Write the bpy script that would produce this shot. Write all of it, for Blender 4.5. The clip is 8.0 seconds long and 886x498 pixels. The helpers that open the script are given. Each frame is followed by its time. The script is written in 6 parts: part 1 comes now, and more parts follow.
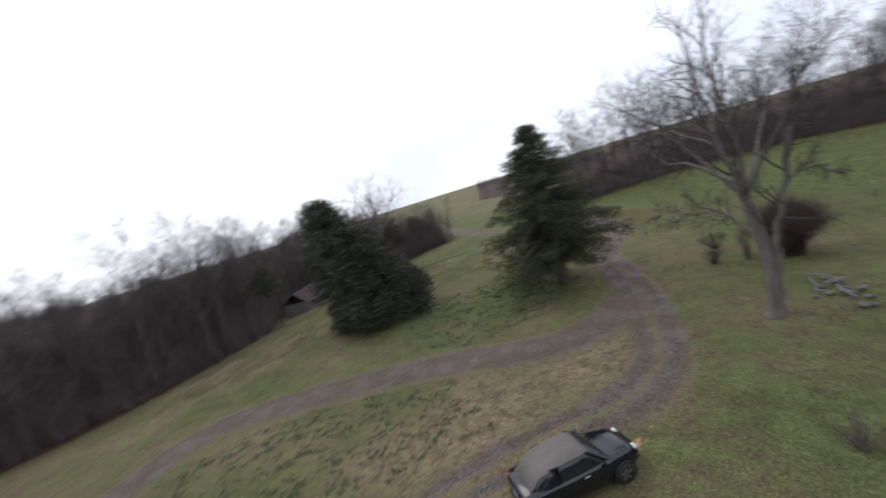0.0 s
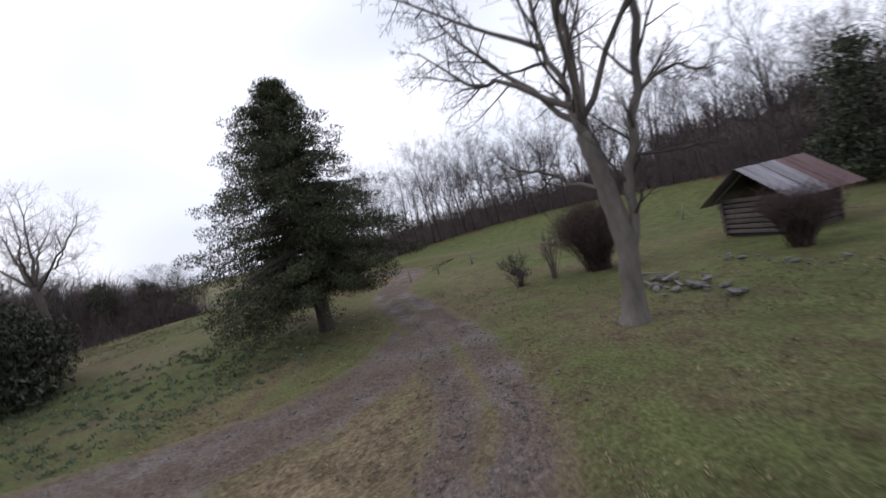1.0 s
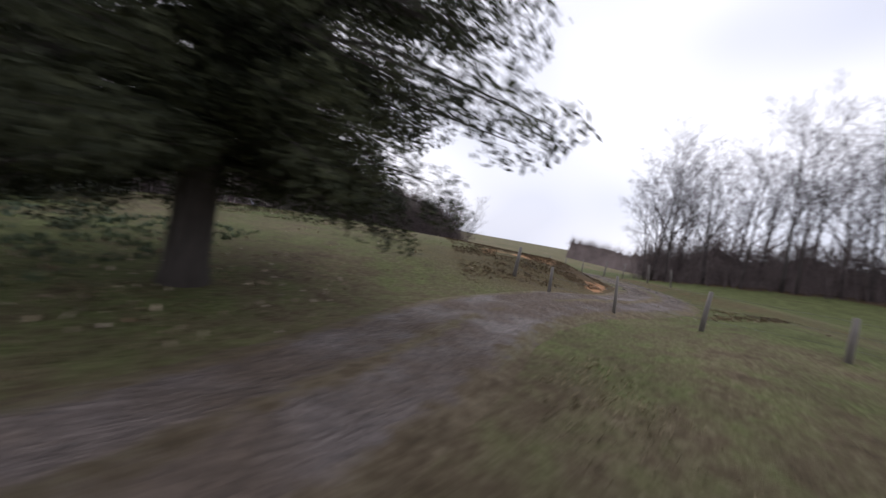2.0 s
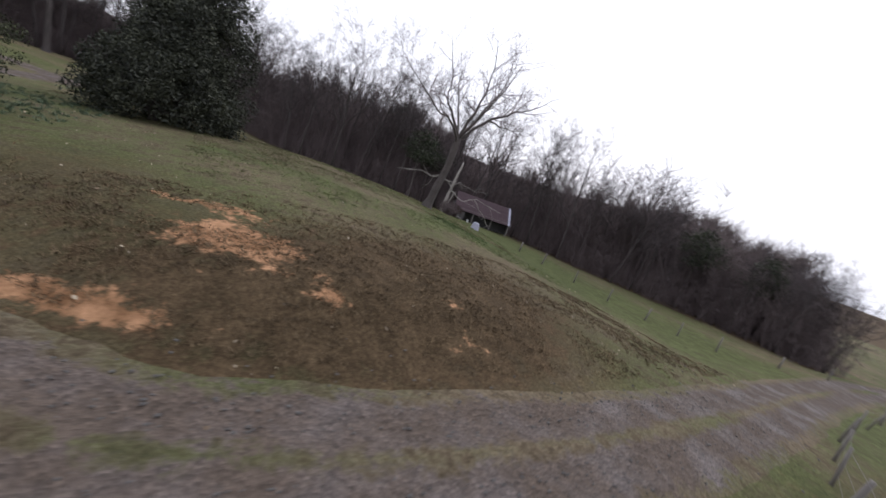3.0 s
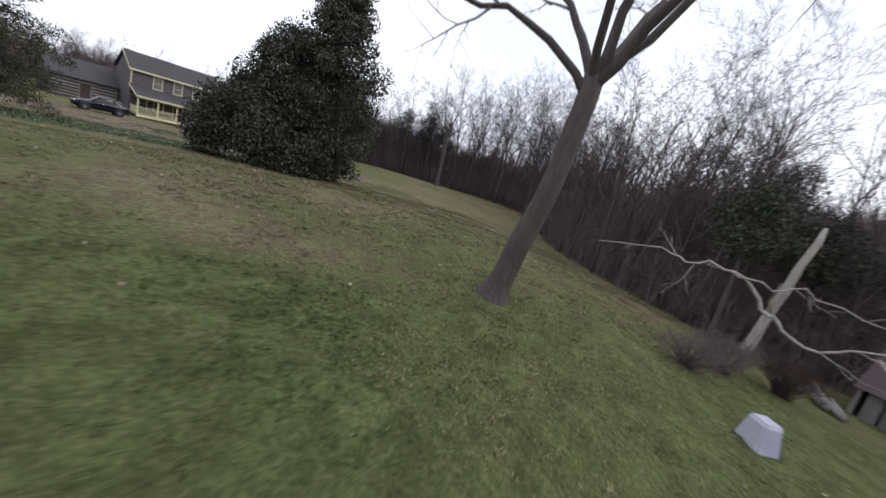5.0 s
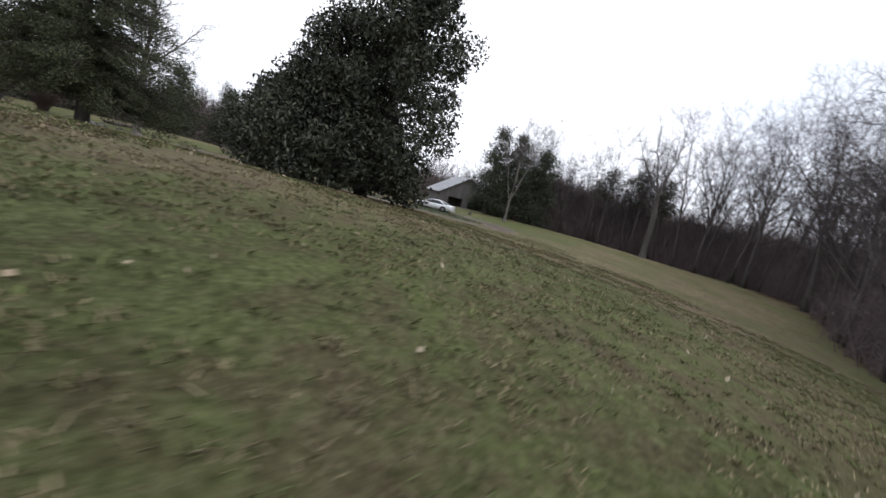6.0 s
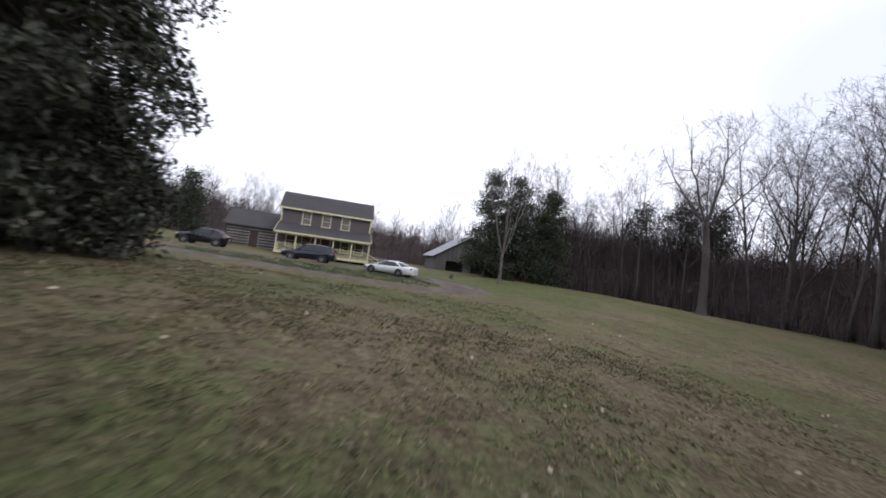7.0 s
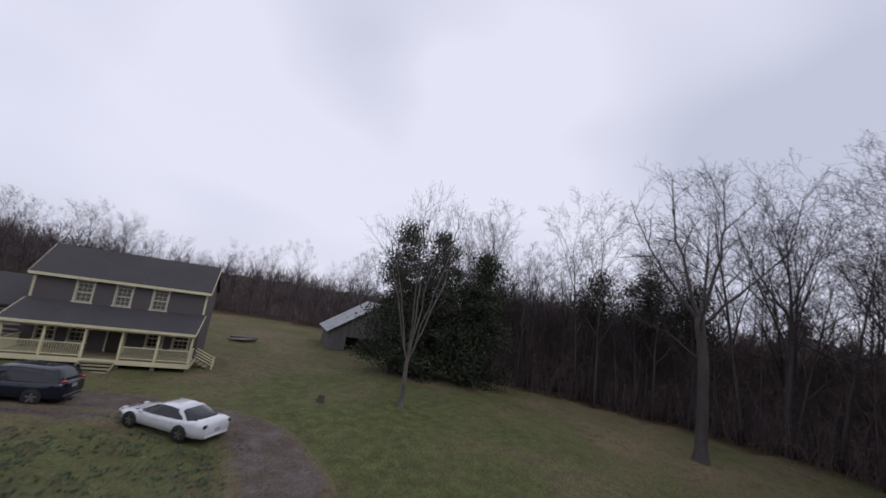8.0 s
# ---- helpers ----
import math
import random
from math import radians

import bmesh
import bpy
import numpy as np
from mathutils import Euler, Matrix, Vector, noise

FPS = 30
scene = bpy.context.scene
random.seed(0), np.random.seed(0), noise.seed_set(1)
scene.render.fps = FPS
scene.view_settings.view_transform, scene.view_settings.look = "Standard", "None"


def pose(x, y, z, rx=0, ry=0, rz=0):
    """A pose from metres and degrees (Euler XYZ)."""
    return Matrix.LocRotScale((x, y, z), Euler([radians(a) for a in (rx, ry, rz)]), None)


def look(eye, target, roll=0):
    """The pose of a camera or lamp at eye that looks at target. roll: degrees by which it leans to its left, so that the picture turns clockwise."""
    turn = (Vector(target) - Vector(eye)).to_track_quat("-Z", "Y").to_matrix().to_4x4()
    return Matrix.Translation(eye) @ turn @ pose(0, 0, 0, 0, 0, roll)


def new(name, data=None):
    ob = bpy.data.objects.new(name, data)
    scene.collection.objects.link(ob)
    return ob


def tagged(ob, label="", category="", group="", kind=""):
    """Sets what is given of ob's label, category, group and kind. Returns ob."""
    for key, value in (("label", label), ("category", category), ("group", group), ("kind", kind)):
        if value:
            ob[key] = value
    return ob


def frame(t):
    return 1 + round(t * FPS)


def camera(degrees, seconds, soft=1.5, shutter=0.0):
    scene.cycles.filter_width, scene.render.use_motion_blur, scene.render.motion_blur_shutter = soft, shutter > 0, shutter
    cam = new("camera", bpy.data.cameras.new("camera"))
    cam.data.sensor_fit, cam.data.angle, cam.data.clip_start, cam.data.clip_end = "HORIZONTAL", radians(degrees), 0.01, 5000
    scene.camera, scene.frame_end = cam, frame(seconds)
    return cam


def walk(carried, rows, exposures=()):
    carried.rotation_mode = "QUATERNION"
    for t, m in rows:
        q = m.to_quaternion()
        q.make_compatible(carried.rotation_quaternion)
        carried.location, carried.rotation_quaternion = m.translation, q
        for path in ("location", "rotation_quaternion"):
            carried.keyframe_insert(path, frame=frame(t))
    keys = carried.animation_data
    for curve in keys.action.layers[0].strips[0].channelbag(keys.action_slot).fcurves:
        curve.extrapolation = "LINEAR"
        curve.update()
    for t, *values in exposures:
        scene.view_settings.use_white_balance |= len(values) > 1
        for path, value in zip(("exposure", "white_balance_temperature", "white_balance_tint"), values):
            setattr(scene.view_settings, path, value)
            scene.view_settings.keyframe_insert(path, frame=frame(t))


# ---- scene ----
cam = camera(98.0, 8.0, soft=1.5, shutter=0.18)
PATH = [
    (0.0, pose(0.28, 1.76, 10.39, 81.39, 16.88, 160.96)),
    (0.1, pose(-0.45, 0.68, 9.64, 82.20, 20.22, 151.87)),
    (0.2, pose(-1.17, -0.28, 8.94, 82.92, 22.39, 144.60)),
    (0.3, pose(-1.87, -1.13, 8.31, 83.56, 23.44, 139.08)),
    (0.4, pose(-2.54, -1.88, 7.72, 84.12, 23.49, 135.13)),
    (0.5, pose(-3.16, -2.61, 7.14, 84.62, 22.78, 132.38)),
    (0.6, pose(-3.71, -3.36, 6.57, 85.06, 21.57, 130.47)),
    (0.7, pose(-4.22, -4.18, 5.97, 85.45, 20.03, 129.20)),
    (0.8, pose(-4.77, -5.05, 5.37, 85.81, 18.15, 128.69)),
    (0.9, pose(-5.48, -5.90, 4.81, 86.14, 15.81, 129.26)),
    (1.0, pose(-6.43, -6.68, 4.32, 86.45, 12.92, 131.19)),
    (1.1, pose(-7.64, -7.37, 3.90, 86.74, 9.48, 134.53)),
    (1.2, pose(-9.01, -7.99, 3.56, 87.04, 5.70, 138.98)),
    (1.3, pose(-10.42, -8.59, 3.26, 87.36, 1.93, 144.01)),
    (1.4, pose(-11.73, -9.26, 2.98, 87.69, -1.50, 149.05)),
    (1.5, pose(-12.85, -10.08, 2.68, 88.02, -4.28, 153.69)),
    (1.6, pose(-13.84, -11.10, 2.39, 88.27, -6.29, 157.80)),
    (1.7, pose(-14.91, -12.38, 2.16, 88.32, -7.67, 161.76)),
    (1.8, pose(-16.30, -13.90, 2.04, 88.07, -8.64, 166.06)),
    (1.9, pose(-18.12, -15.65, 2.06, 87.48, -9.38, 171.00)),
    (2.0, pose(-20.35, -17.59, 2.22, 86.57, -10.05, 176.66)),
    (2.1, pose(-22.92, -19.67, 2.50, 85.40, -10.74, -177.00)),
    (2.2, pose(-25.67, -21.81, 2.86, 84.07, -11.52, -170.12)),
    (2.3, pose(-28.43, -23.96, 3.28, 82.67, -12.41, -162.95)),
    (2.4, pose(-30.99, -26.06, 3.69, 81.30, -13.42, -155.73)),
    (2.5, pose(-33.20, -28.06, 4.07, 80.07, -14.53, -148.72)),
    (2.6, pose(-34.91, -29.93, 4.39, 79.03, -15.70, -142.12)),
    (2.7, pose(-36.06, -31.66, 4.63, 78.20, -16.86, -136.06)),
    (2.8, pose(-36.67, -33.27, 4.79, 77.55, -17.96, -130.56)),
    (2.9, pose(-36.89, -34.81, 4.93, 76.97, -18.89, -125.45)),
    (3.0, pose(-36.98, -36.38, 5.10, 76.26, -19.58, -120.40)),
    (3.1, pose(-37.18, -38.06, 5.37, 75.35, -19.94, -115.15)),
    (3.2, pose(-37.44, -39.84, 5.70, 74.46, -19.88, -109.82)),
    (3.3, pose(-37.57, -41.68, 6.05, 73.80, -19.58, -104.63)),
    (3.4, pose(-37.40, -43.51, 6.32, 73.27, -19.79, -99.64)),
    (3.5, pose(-36.86, -45.28, 6.46, 72.78, -20.87, -94.90)),
    (3.6, pose(-36.11, -46.94, 6.54, 72.62, -21.84, -90.59)),
    (3.7, pose(-35.26, -48.48, 6.59, 72.85, -22.21, -86.84)),
    (3.8, pose(-34.36, -49.86, 6.62, 73.40, -21.89, -83.68)),
    (3.9, pose(-33.44, -51.08, 6.64, 74.09, -21.05, -81.11)),
    (4.0, pose(-32.50, -52.13, 6.66, 74.75, -19.96, -79.03)),
    (4.1, pose(-31.52, -53.02, 6.65, 75.22, -18.93, -77.32)),
    (4.2, pose(-30.47, -53.80, 6.61, 75.46, -18.11, -75.78)),
    (4.3, pose(-29.34, -54.49, 6.50, 75.53, -17.56, -74.23)),
    (4.4, pose(-28.10, -55.13, 6.31, 75.50, -17.26, -72.48)),
    (4.5, pose(-26.76, -55.74, 6.04, 75.47, -17.12, -70.39)),
    (4.6, pose(-25.28, -56.33, 5.68, 75.56, -17.01, -67.92)),
    (4.7, pose(-23.69, -56.85, 5.25, 75.81, -16.79, -65.13)),
    (4.8, pose(-21.99, -57.26, 4.78, 76.25, -16.33, -62.13)),
    (4.9, pose(-20.20, -57.55, 4.29, 76.87, -15.60, -58.99)),
    (5.0, pose(-18.38, -57.69, 3.79, 77.64, -14.64, -55.78)),
    (5.1, pose(-16.56, -57.69, 3.32, 78.51, -13.53, -52.52)),
    (5.2, pose(-14.79, -57.56, 2.87, 79.41, -12.39, -49.24)),
    (5.3, pose(-13.12, -57.32, 2.47, 80.29, -11.34, -45.92)),
    (5.4, pose(-11.58, -56.99, 2.13, 81.06, -10.54, -42.58)),
    (5.5, pose(-10.20, -56.61, 1.85, 81.68, -10.08, -39.20)),
    (5.6, pose(-8.98, -56.19, 1.65, 82.10, -10.04, -35.77)),
    (5.7, pose(-7.90, -55.78, 1.54, 82.30, -10.47, -32.30)),
    (5.8, pose(-6.91, -55.40, 1.52, 82.30, -11.30, -28.80)),
    (5.9, pose(-5.95, -55.07, 1.60, 82.14, -12.42, -25.28)),
    (6.0, pose(-4.88, -54.81, 1.79, 81.90, -13.60, -21.80)),
    (6.1, pose(-3.64, -54.61, 2.07, 81.70, -14.58, -18.43)),
    (6.2, pose(-2.23, -54.40, 2.41, 81.63, -15.21, -15.35)),
    (6.3, pose(-0.71, -54.10, 2.72, 81.78, -15.40, -12.76)),
    (6.4, pose(0.79, -53.62, 2.92, 82.22, -15.12, -10.86)),
    (6.5, pose(2.19, -52.89, 2.97, 83.00, -14.40, -9.80)),
    (6.6, pose(3.40, -51.88, 2.85, 84.14, -13.32, -9.64)),
    (6.7, pose(4.42, -50.63, 2.57, 85.64, -11.98, -10.29)),
    (6.8, pose(5.27, -49.22, 2.23, 87.44, -10.52, -11.58)),
    (6.9, pose(6.02, -47.76, 1.89, 89.50, -9.07, -13.29)),
    (7.0, pose(6.72, -46.35, 1.66, 91.71, -7.75, -15.18)),
    (7.1, pose(7.43, -45.04, 1.58, 93.99, -6.66, -17.04)),
    (7.2, pose(8.18, -43.86, 1.70, 96.19, -5.85, -18.76)),
    (7.3, pose(8.96, -42.78, 1.99, 98.19, -5.33, -20.26)),
    (7.4, pose(9.77, -41.75, 2.45, 99.87, -5.09, -21.51)),
    (7.5, pose(10.57, -40.70, 3.03, 101.10, -5.12, -22.52)),
    (7.6, pose(11.34, -39.58, 3.70, 101.78, -5.37, -23.29)),
    (7.7, pose(12.08, -38.36, 4.45, 101.87, -5.85, -23.84)),
    (7.8, pose(12.77, -36.99, 5.26, 101.31, -6.54, -24.18)),
    (7.9, pose(13.41, -35.49, 6.12, 100.10, -7.43, -24.30)),
    (8.0, pose(13.99, -33.83, 7.03, 98.22, -8.52, -24.21)),
]
walk(cam, PATH, exposures=[(0.0, 0.45, 6250, 9), (0.5, 0.34, 6200, 11), (1.0, 0.3, 6250, 13), (1.5, 0.22, 6350, 15), (3.0, 0.36, 6250, 14), (4.0, 0.52, 6300, 12), (4.5, 0.55, 6250, 12), (6.0, 0.6, 6350, 10), (6.5, 0.8, 6300, 12), (7.0, 0.45, 6200, 14), (7.5, 0.05, 6100, 16), (8.0, -0.3, 6100, 17)])


# ---- world: a bright overcast sky, soft sun behind the cloud ----
def sky_world():
    w = bpy.data.worlds.new("overcast_sky")
    scene.world = w
    w.use_nodes = True
    nt = w.node_tree
    nt.nodes.clear()
    out = nt.nodes.new("ShaderNodeOutputWorld")
    bg = nt.nodes.new("ShaderNodeBackground")
    sky = nt.nodes.new("ShaderNodeTexSky")
    sky.sky_type = "NISHITA"
    sky.sun_disc = False
    sky.sun_elevation, sky.sun_rotation = radians(38), radians(150)
    sky.air_density, sky.dust_density = 1.0, 3.0
    dim = nt.nodes.new("ShaderNodeVectorMath")
    dim.operation = "SCALE"
    dim.inputs["Scale"].default_value = 0.10
    nt.links.new(sky.outputs[0], dim.inputs[0])
    co = nt.nodes.new("ShaderNodeTexCoord")
    mp = nt.nodes.new("ShaderNodeMapping")
    mp.inputs["Scale"].default_value = (1.0, 1.0, 1.7)
    nt.links.new(co.outputs["Generated"], mp.inputs[0])
    n1 = nt.nodes.new("ShaderNodeTexNoise")
    n1.inputs["Scale"].default_value = 1.6
    n1.inputs["Detail"].default_value = 1.6
    n1.inputs["Roughness"].default_value = 0.5
    nt.links.new(mp.outputs[0], n1.inputs["Vector"])
    ramp = nt.nodes.new("ShaderNodeValToRGB")
    ramp.color_ramp.elements[0].position, ramp.color_ramp.elements[0].color = 0.34, (0.72, 0.75, 0.835, 1)
    ramp.color_ramp.elements[1].position, ramp.color_ramp.elements[1].color = 0.60, (1.03, 1.04, 1.10, 1)
    nt.links.new(n1.outputs[0], ramp.inputs[0])
    mix = nt.nodes.new("ShaderNodeMixRGB")
    mix.inputs[0].default_value = 0.92
    nt.links.new(dim.outputs[0], mix.inputs[1])
    nt.links.new(ramp.outputs[0], mix.inputs[2])
    nt.links.new(mix.outputs[0], bg.inputs[0])
    bg.inputs[1].default_value = 1.0
    nt.links.new(bg.outputs[0], out.inputs[0])


sky_world()
sun = new("sun", bpy.data.lights.new("sun", "SUN"))
sun.data.energy, sun.data.angle, sun.data.color = 0.5, radians(25), (1.0, 0.96, 0.9)
sun.matrix_world = look((0, 0, 60), (-18, 30, 20))


# ---- helpers of this scene ----
def mesh_of(name, verts, faces, mats, smooth=False, mat_index=None):
    me = bpy.data.meshes.new(name)
    me.from_pydata(verts, [], faces)
    for m in (mats if isinstance(mats, (list, tuple)) else [mats]):
        me.materials.append(m)
    if mat_index is not None:
        me.polygons.foreach_set("material_index", mat_index)
    if smooth:
        me.polygons.foreach_set("use_smooth", [True] * len(me.polygons))
    me.update()
    return me


def put(name, me, parent=None, label=""):
    ob = new(name, me)
    if parent is not None:
        ob.parent = parent
    return tagged(ob, label)


def part(name, bm, material, parent, label=""):
    """One bmesh as one mesh object under a thing or a part."""
    me = bpy.data.meshes.new(name)
    bm.to_mesh(me)
    bm.free()
    me.materials.append(material)
    return put(name, me, parent, label)


def empty(name, m, label, category, group="", kind=""):
    ob = new(name)
    ob.empty_display_size = 0.2
    ob.matrix_basis = m
    return tagged(ob, label, category, group, kind)


def add_box(bm, x0, x1, y0, y1, z0, z1, bevel=0.0, m=None):
    r = bmesh.ops.create_cube(bm, size=1.0, matrix=Matrix.LocRotScale(((x0 + x1) / 2, (y0 + y1) / 2, (z0 + z1) / 2), None, (abs(x1 - x0), abs(y1 - y0), abs(z1 - z0))))
    vs = r["verts"]
    if bevel > 0:
        es = list({e for v in vs for e in v.link_edges})
        bmesh.ops.bevel(bm, geom=es, offset=bevel, segments=1, affect="EDGES", profile=0.5)
    elif m is not None:
        bmesh.ops.transform(bm, matrix=m, verts=vs)
    return bm


def box(x0, x1, y0, y1, z0, z1, bevel=0.0):
    return add_box(bmesh.new(), x0, x1, y0, y1, z0, z1, bevel)


def ring(c, u, v, r, n, wob=None):
    return [c + u * (math.cos(2 * math.pi * i / n) * r) + v * (math.sin(2 * math.pi * i / n) * r) for i in range(n)]


def tube(vs, fs, pts, rads, n, cap=False):
    """A tapered tube along pts, added to the lists vs and fs."""
    base = len(vs)
    d = (pts[1] - pts[0]).normalized()
    u = d.orthogonal().normalized()
    k = len(pts)
    for i in range(k):
        if i + 1 < k:
            e = (pts[i + 1] - pts[i])
            if e.length > 1e-6:
                d = e.normalized()
        u = (u - d * u.dot(d))
        u = u.normalized() if u.length > 1e-6 else d.orthogonal().normalized()
        vs.extend(ring(pts[i], u, d.cross(u), rads[i], n))
        if i:
            a, b = base + (i - 1) * n, base + i * n
            for j in range(n):
                fs.append((a + j, a + (j + 1) % n, b + (j + 1) % n, b + j))
    if cap:
        fs.append(tuple(base + j for j in range(n - 1, -1, -1)))
        e = base + (k - 1) * n
        fs.append(tuple(e + j for j in range(n)))


# ---- materials ----
def nodes_of(name):
    m = bpy.data.materials.new(name)
    m.use_nodes = True
    nt = m.node_tree
    return m, nt, nt.nodes["Principled BSDF"]


def noise_node(nt, scale, detail=4.0, rough=0.6, vec=None, stretch=None):
    n = nt.nodes.new("ShaderNodeTexNoise")
    n.inputs["Scale"].default_value, n.inputs["Detail"].default_value, n.inputs["Roughness"].default_value = scale, detail, rough
    if vec is not None:
        if stretch is not None:
            mp = nt.nodes.new("ShaderNodeMapping")
            mp.inputs["Scale"].default_value = stretch
            nt.links.new(vec, mp.inputs[0])
            vec = mp.outputs[0]
        nt.links.new(vec, n.inputs["Vector"])
    return n.outputs[0]


def ramp_node(nt, fac, *stops):
    r = nt.nodes.new("ShaderNodeValToRGB")
    while len(r.color_ramp.elements) < len(stops):
        r.color_ramp.elements.new(0.5)
    for e, (p, c) in zip(r.color_ramp.elements, stops):
        e.position, e.color = p, (*c, 1)
    nt.links.new(fac, r.inputs[0])
    return r.outputs[0]


def mix_node(nt, fac, a, b, mode="MIX"):
    m = nt.nodes.new("ShaderNodeMixRGB")
    m.blend_type = mode
    for sock, v in ((m.inputs[0], fac), (m.inputs[1], a), (m.inputs[2], b)):
        if isinstance(v, (int, float)):
            sock.default_value = v
        elif isinstance(v, tuple):
            sock.default_value = (*v, 1)
        else:
            nt.links.new(v, sock)
    return m.outputs[0]


def bump_node(nt, bsdf, height, strength, dist):
    b = nt.nodes.new("ShaderNodeBump")
    b.inputs["Strength"].default_value, b.inputs["Distance"].default_value = strength, dist
    nt.links.new(height, b.inputs["Height"])
    nt.links.new(b.outputs[0], bsdf.inputs["Normal"])


def worn(name, dark, light, scale, rough=0.8, bump=0.3, dist=0.01, stretch=None, big=0.35, metal=0.0, object_space=True, vary=0.0):
    """A surface with fine grain and broad stains between two tones of its own colour."""
    m, nt, b = nodes_of(name)
    co = nt.nodes.new("ShaderNodeTexCoord").outputs["Object"] if object_space else nt.nodes.new("ShaderNodeNewGeometry").outputs["Position"]
    fine = noise_node(nt, scale, 6.0, 0.65, co, stretch)
    broad = noise_node(nt, scale * 0.09, 3.0, 0.5, co)
    c = ramp_node(nt, fine, (0.28, dark), (0.72, light))
    mean = tuple((a + d) * 0.5 for a, d in zip(dark, light))
    shade = ramp_node(nt, broad, (0.3, tuple(v * (1 - big) for v in mean)), (0.7, tuple(min(1, v * (1 + big)) for v in mean)))
    c = mix_node(nt, 0.45, c, shade)
    if vary > 0:
        rnd = nt.nodes.new("ShaderNodeObjectInfo").outputs["Random"]
        c = mix_node(nt, 1.0, c, ramp_node(nt, rnd, (0.0, (1 - vary,) * 3), (1.0, (1.0,) * 3)), "MULTIPLY")
    nt.links.new(c, b.inputs["Base Color"])
    b.inputs["Roughness"].default_value, b.inputs["Metallic"].default_value = rough, metal
    if bump > 0:
        bump_node(nt, b, fine, bump, dist)
    return m


def paint(name, col, rough=0.2, coat=0.6, metal=0.0):
    m, nt, b = nodes_of(name)
    co = nt.nodes.new("ShaderNodeTexCoord").outputs["Object"]
    n = noise_node(nt, 3.0, 5.0, 0.6, co)
    c = ramp_node(nt, n, (0.35, tuple(v * 0.86 for v in col)), (0.65, col))
    nt.links.new(c, b.inputs["Base Color"])
    b.inputs["Roughness"].default_value, b.inputs["Metallic"].default_value = rough, metal
    b.inputs["Coat Weight"].default_value = coat
    b.inputs["Coat Roughness"].default_value = 0.12
    return m


def glass_dark(name, col=(0.02, 0.024, 0.028), rough=0.06):
    m, nt, b = nodes_of(name)
    co = nt.nodes.new("ShaderNodeTexCoord").outputs["Object"]
    c = ramp_node(nt, noise_node(nt, 2.0, 3.0, 0.5, co), (0.3, tuple(v * 0.7 for v in col)), (0.7, col))
    nt.links.new(c, b.inputs["Base Color"])
    b.inputs["Roughness"].default_value = rough
    b.inputs["IOR"].default_value = 1.5
    return m


def leaf_mat(name, dark, light, rough=0.5):
    m, nt, b = nodes_of(name)
    geo = nt.nodes.new("ShaderNodeNewGeometry")
    broad = noise_node(nt, 0.7, 3.0, 0.5, geo.outputs["Position"])
    a = ramp_node(nt, geo.outputs["Random Per Island"], (0.0, dark), (1.0, light))
    c = mix_node(nt, 1.0, a, ramp_node(nt, broad, (0.3, (0.6, 0.6, 0.6)), (0.7, (1.15, 1.12, 1.0))), "MULTIPLY")
    nt.links.new(c, b.inputs["Base Color"])
    b.inputs["Roughness"].default_value = rough
    b.inputs["Specular IOR Level"].default_value = 0.25
    return m


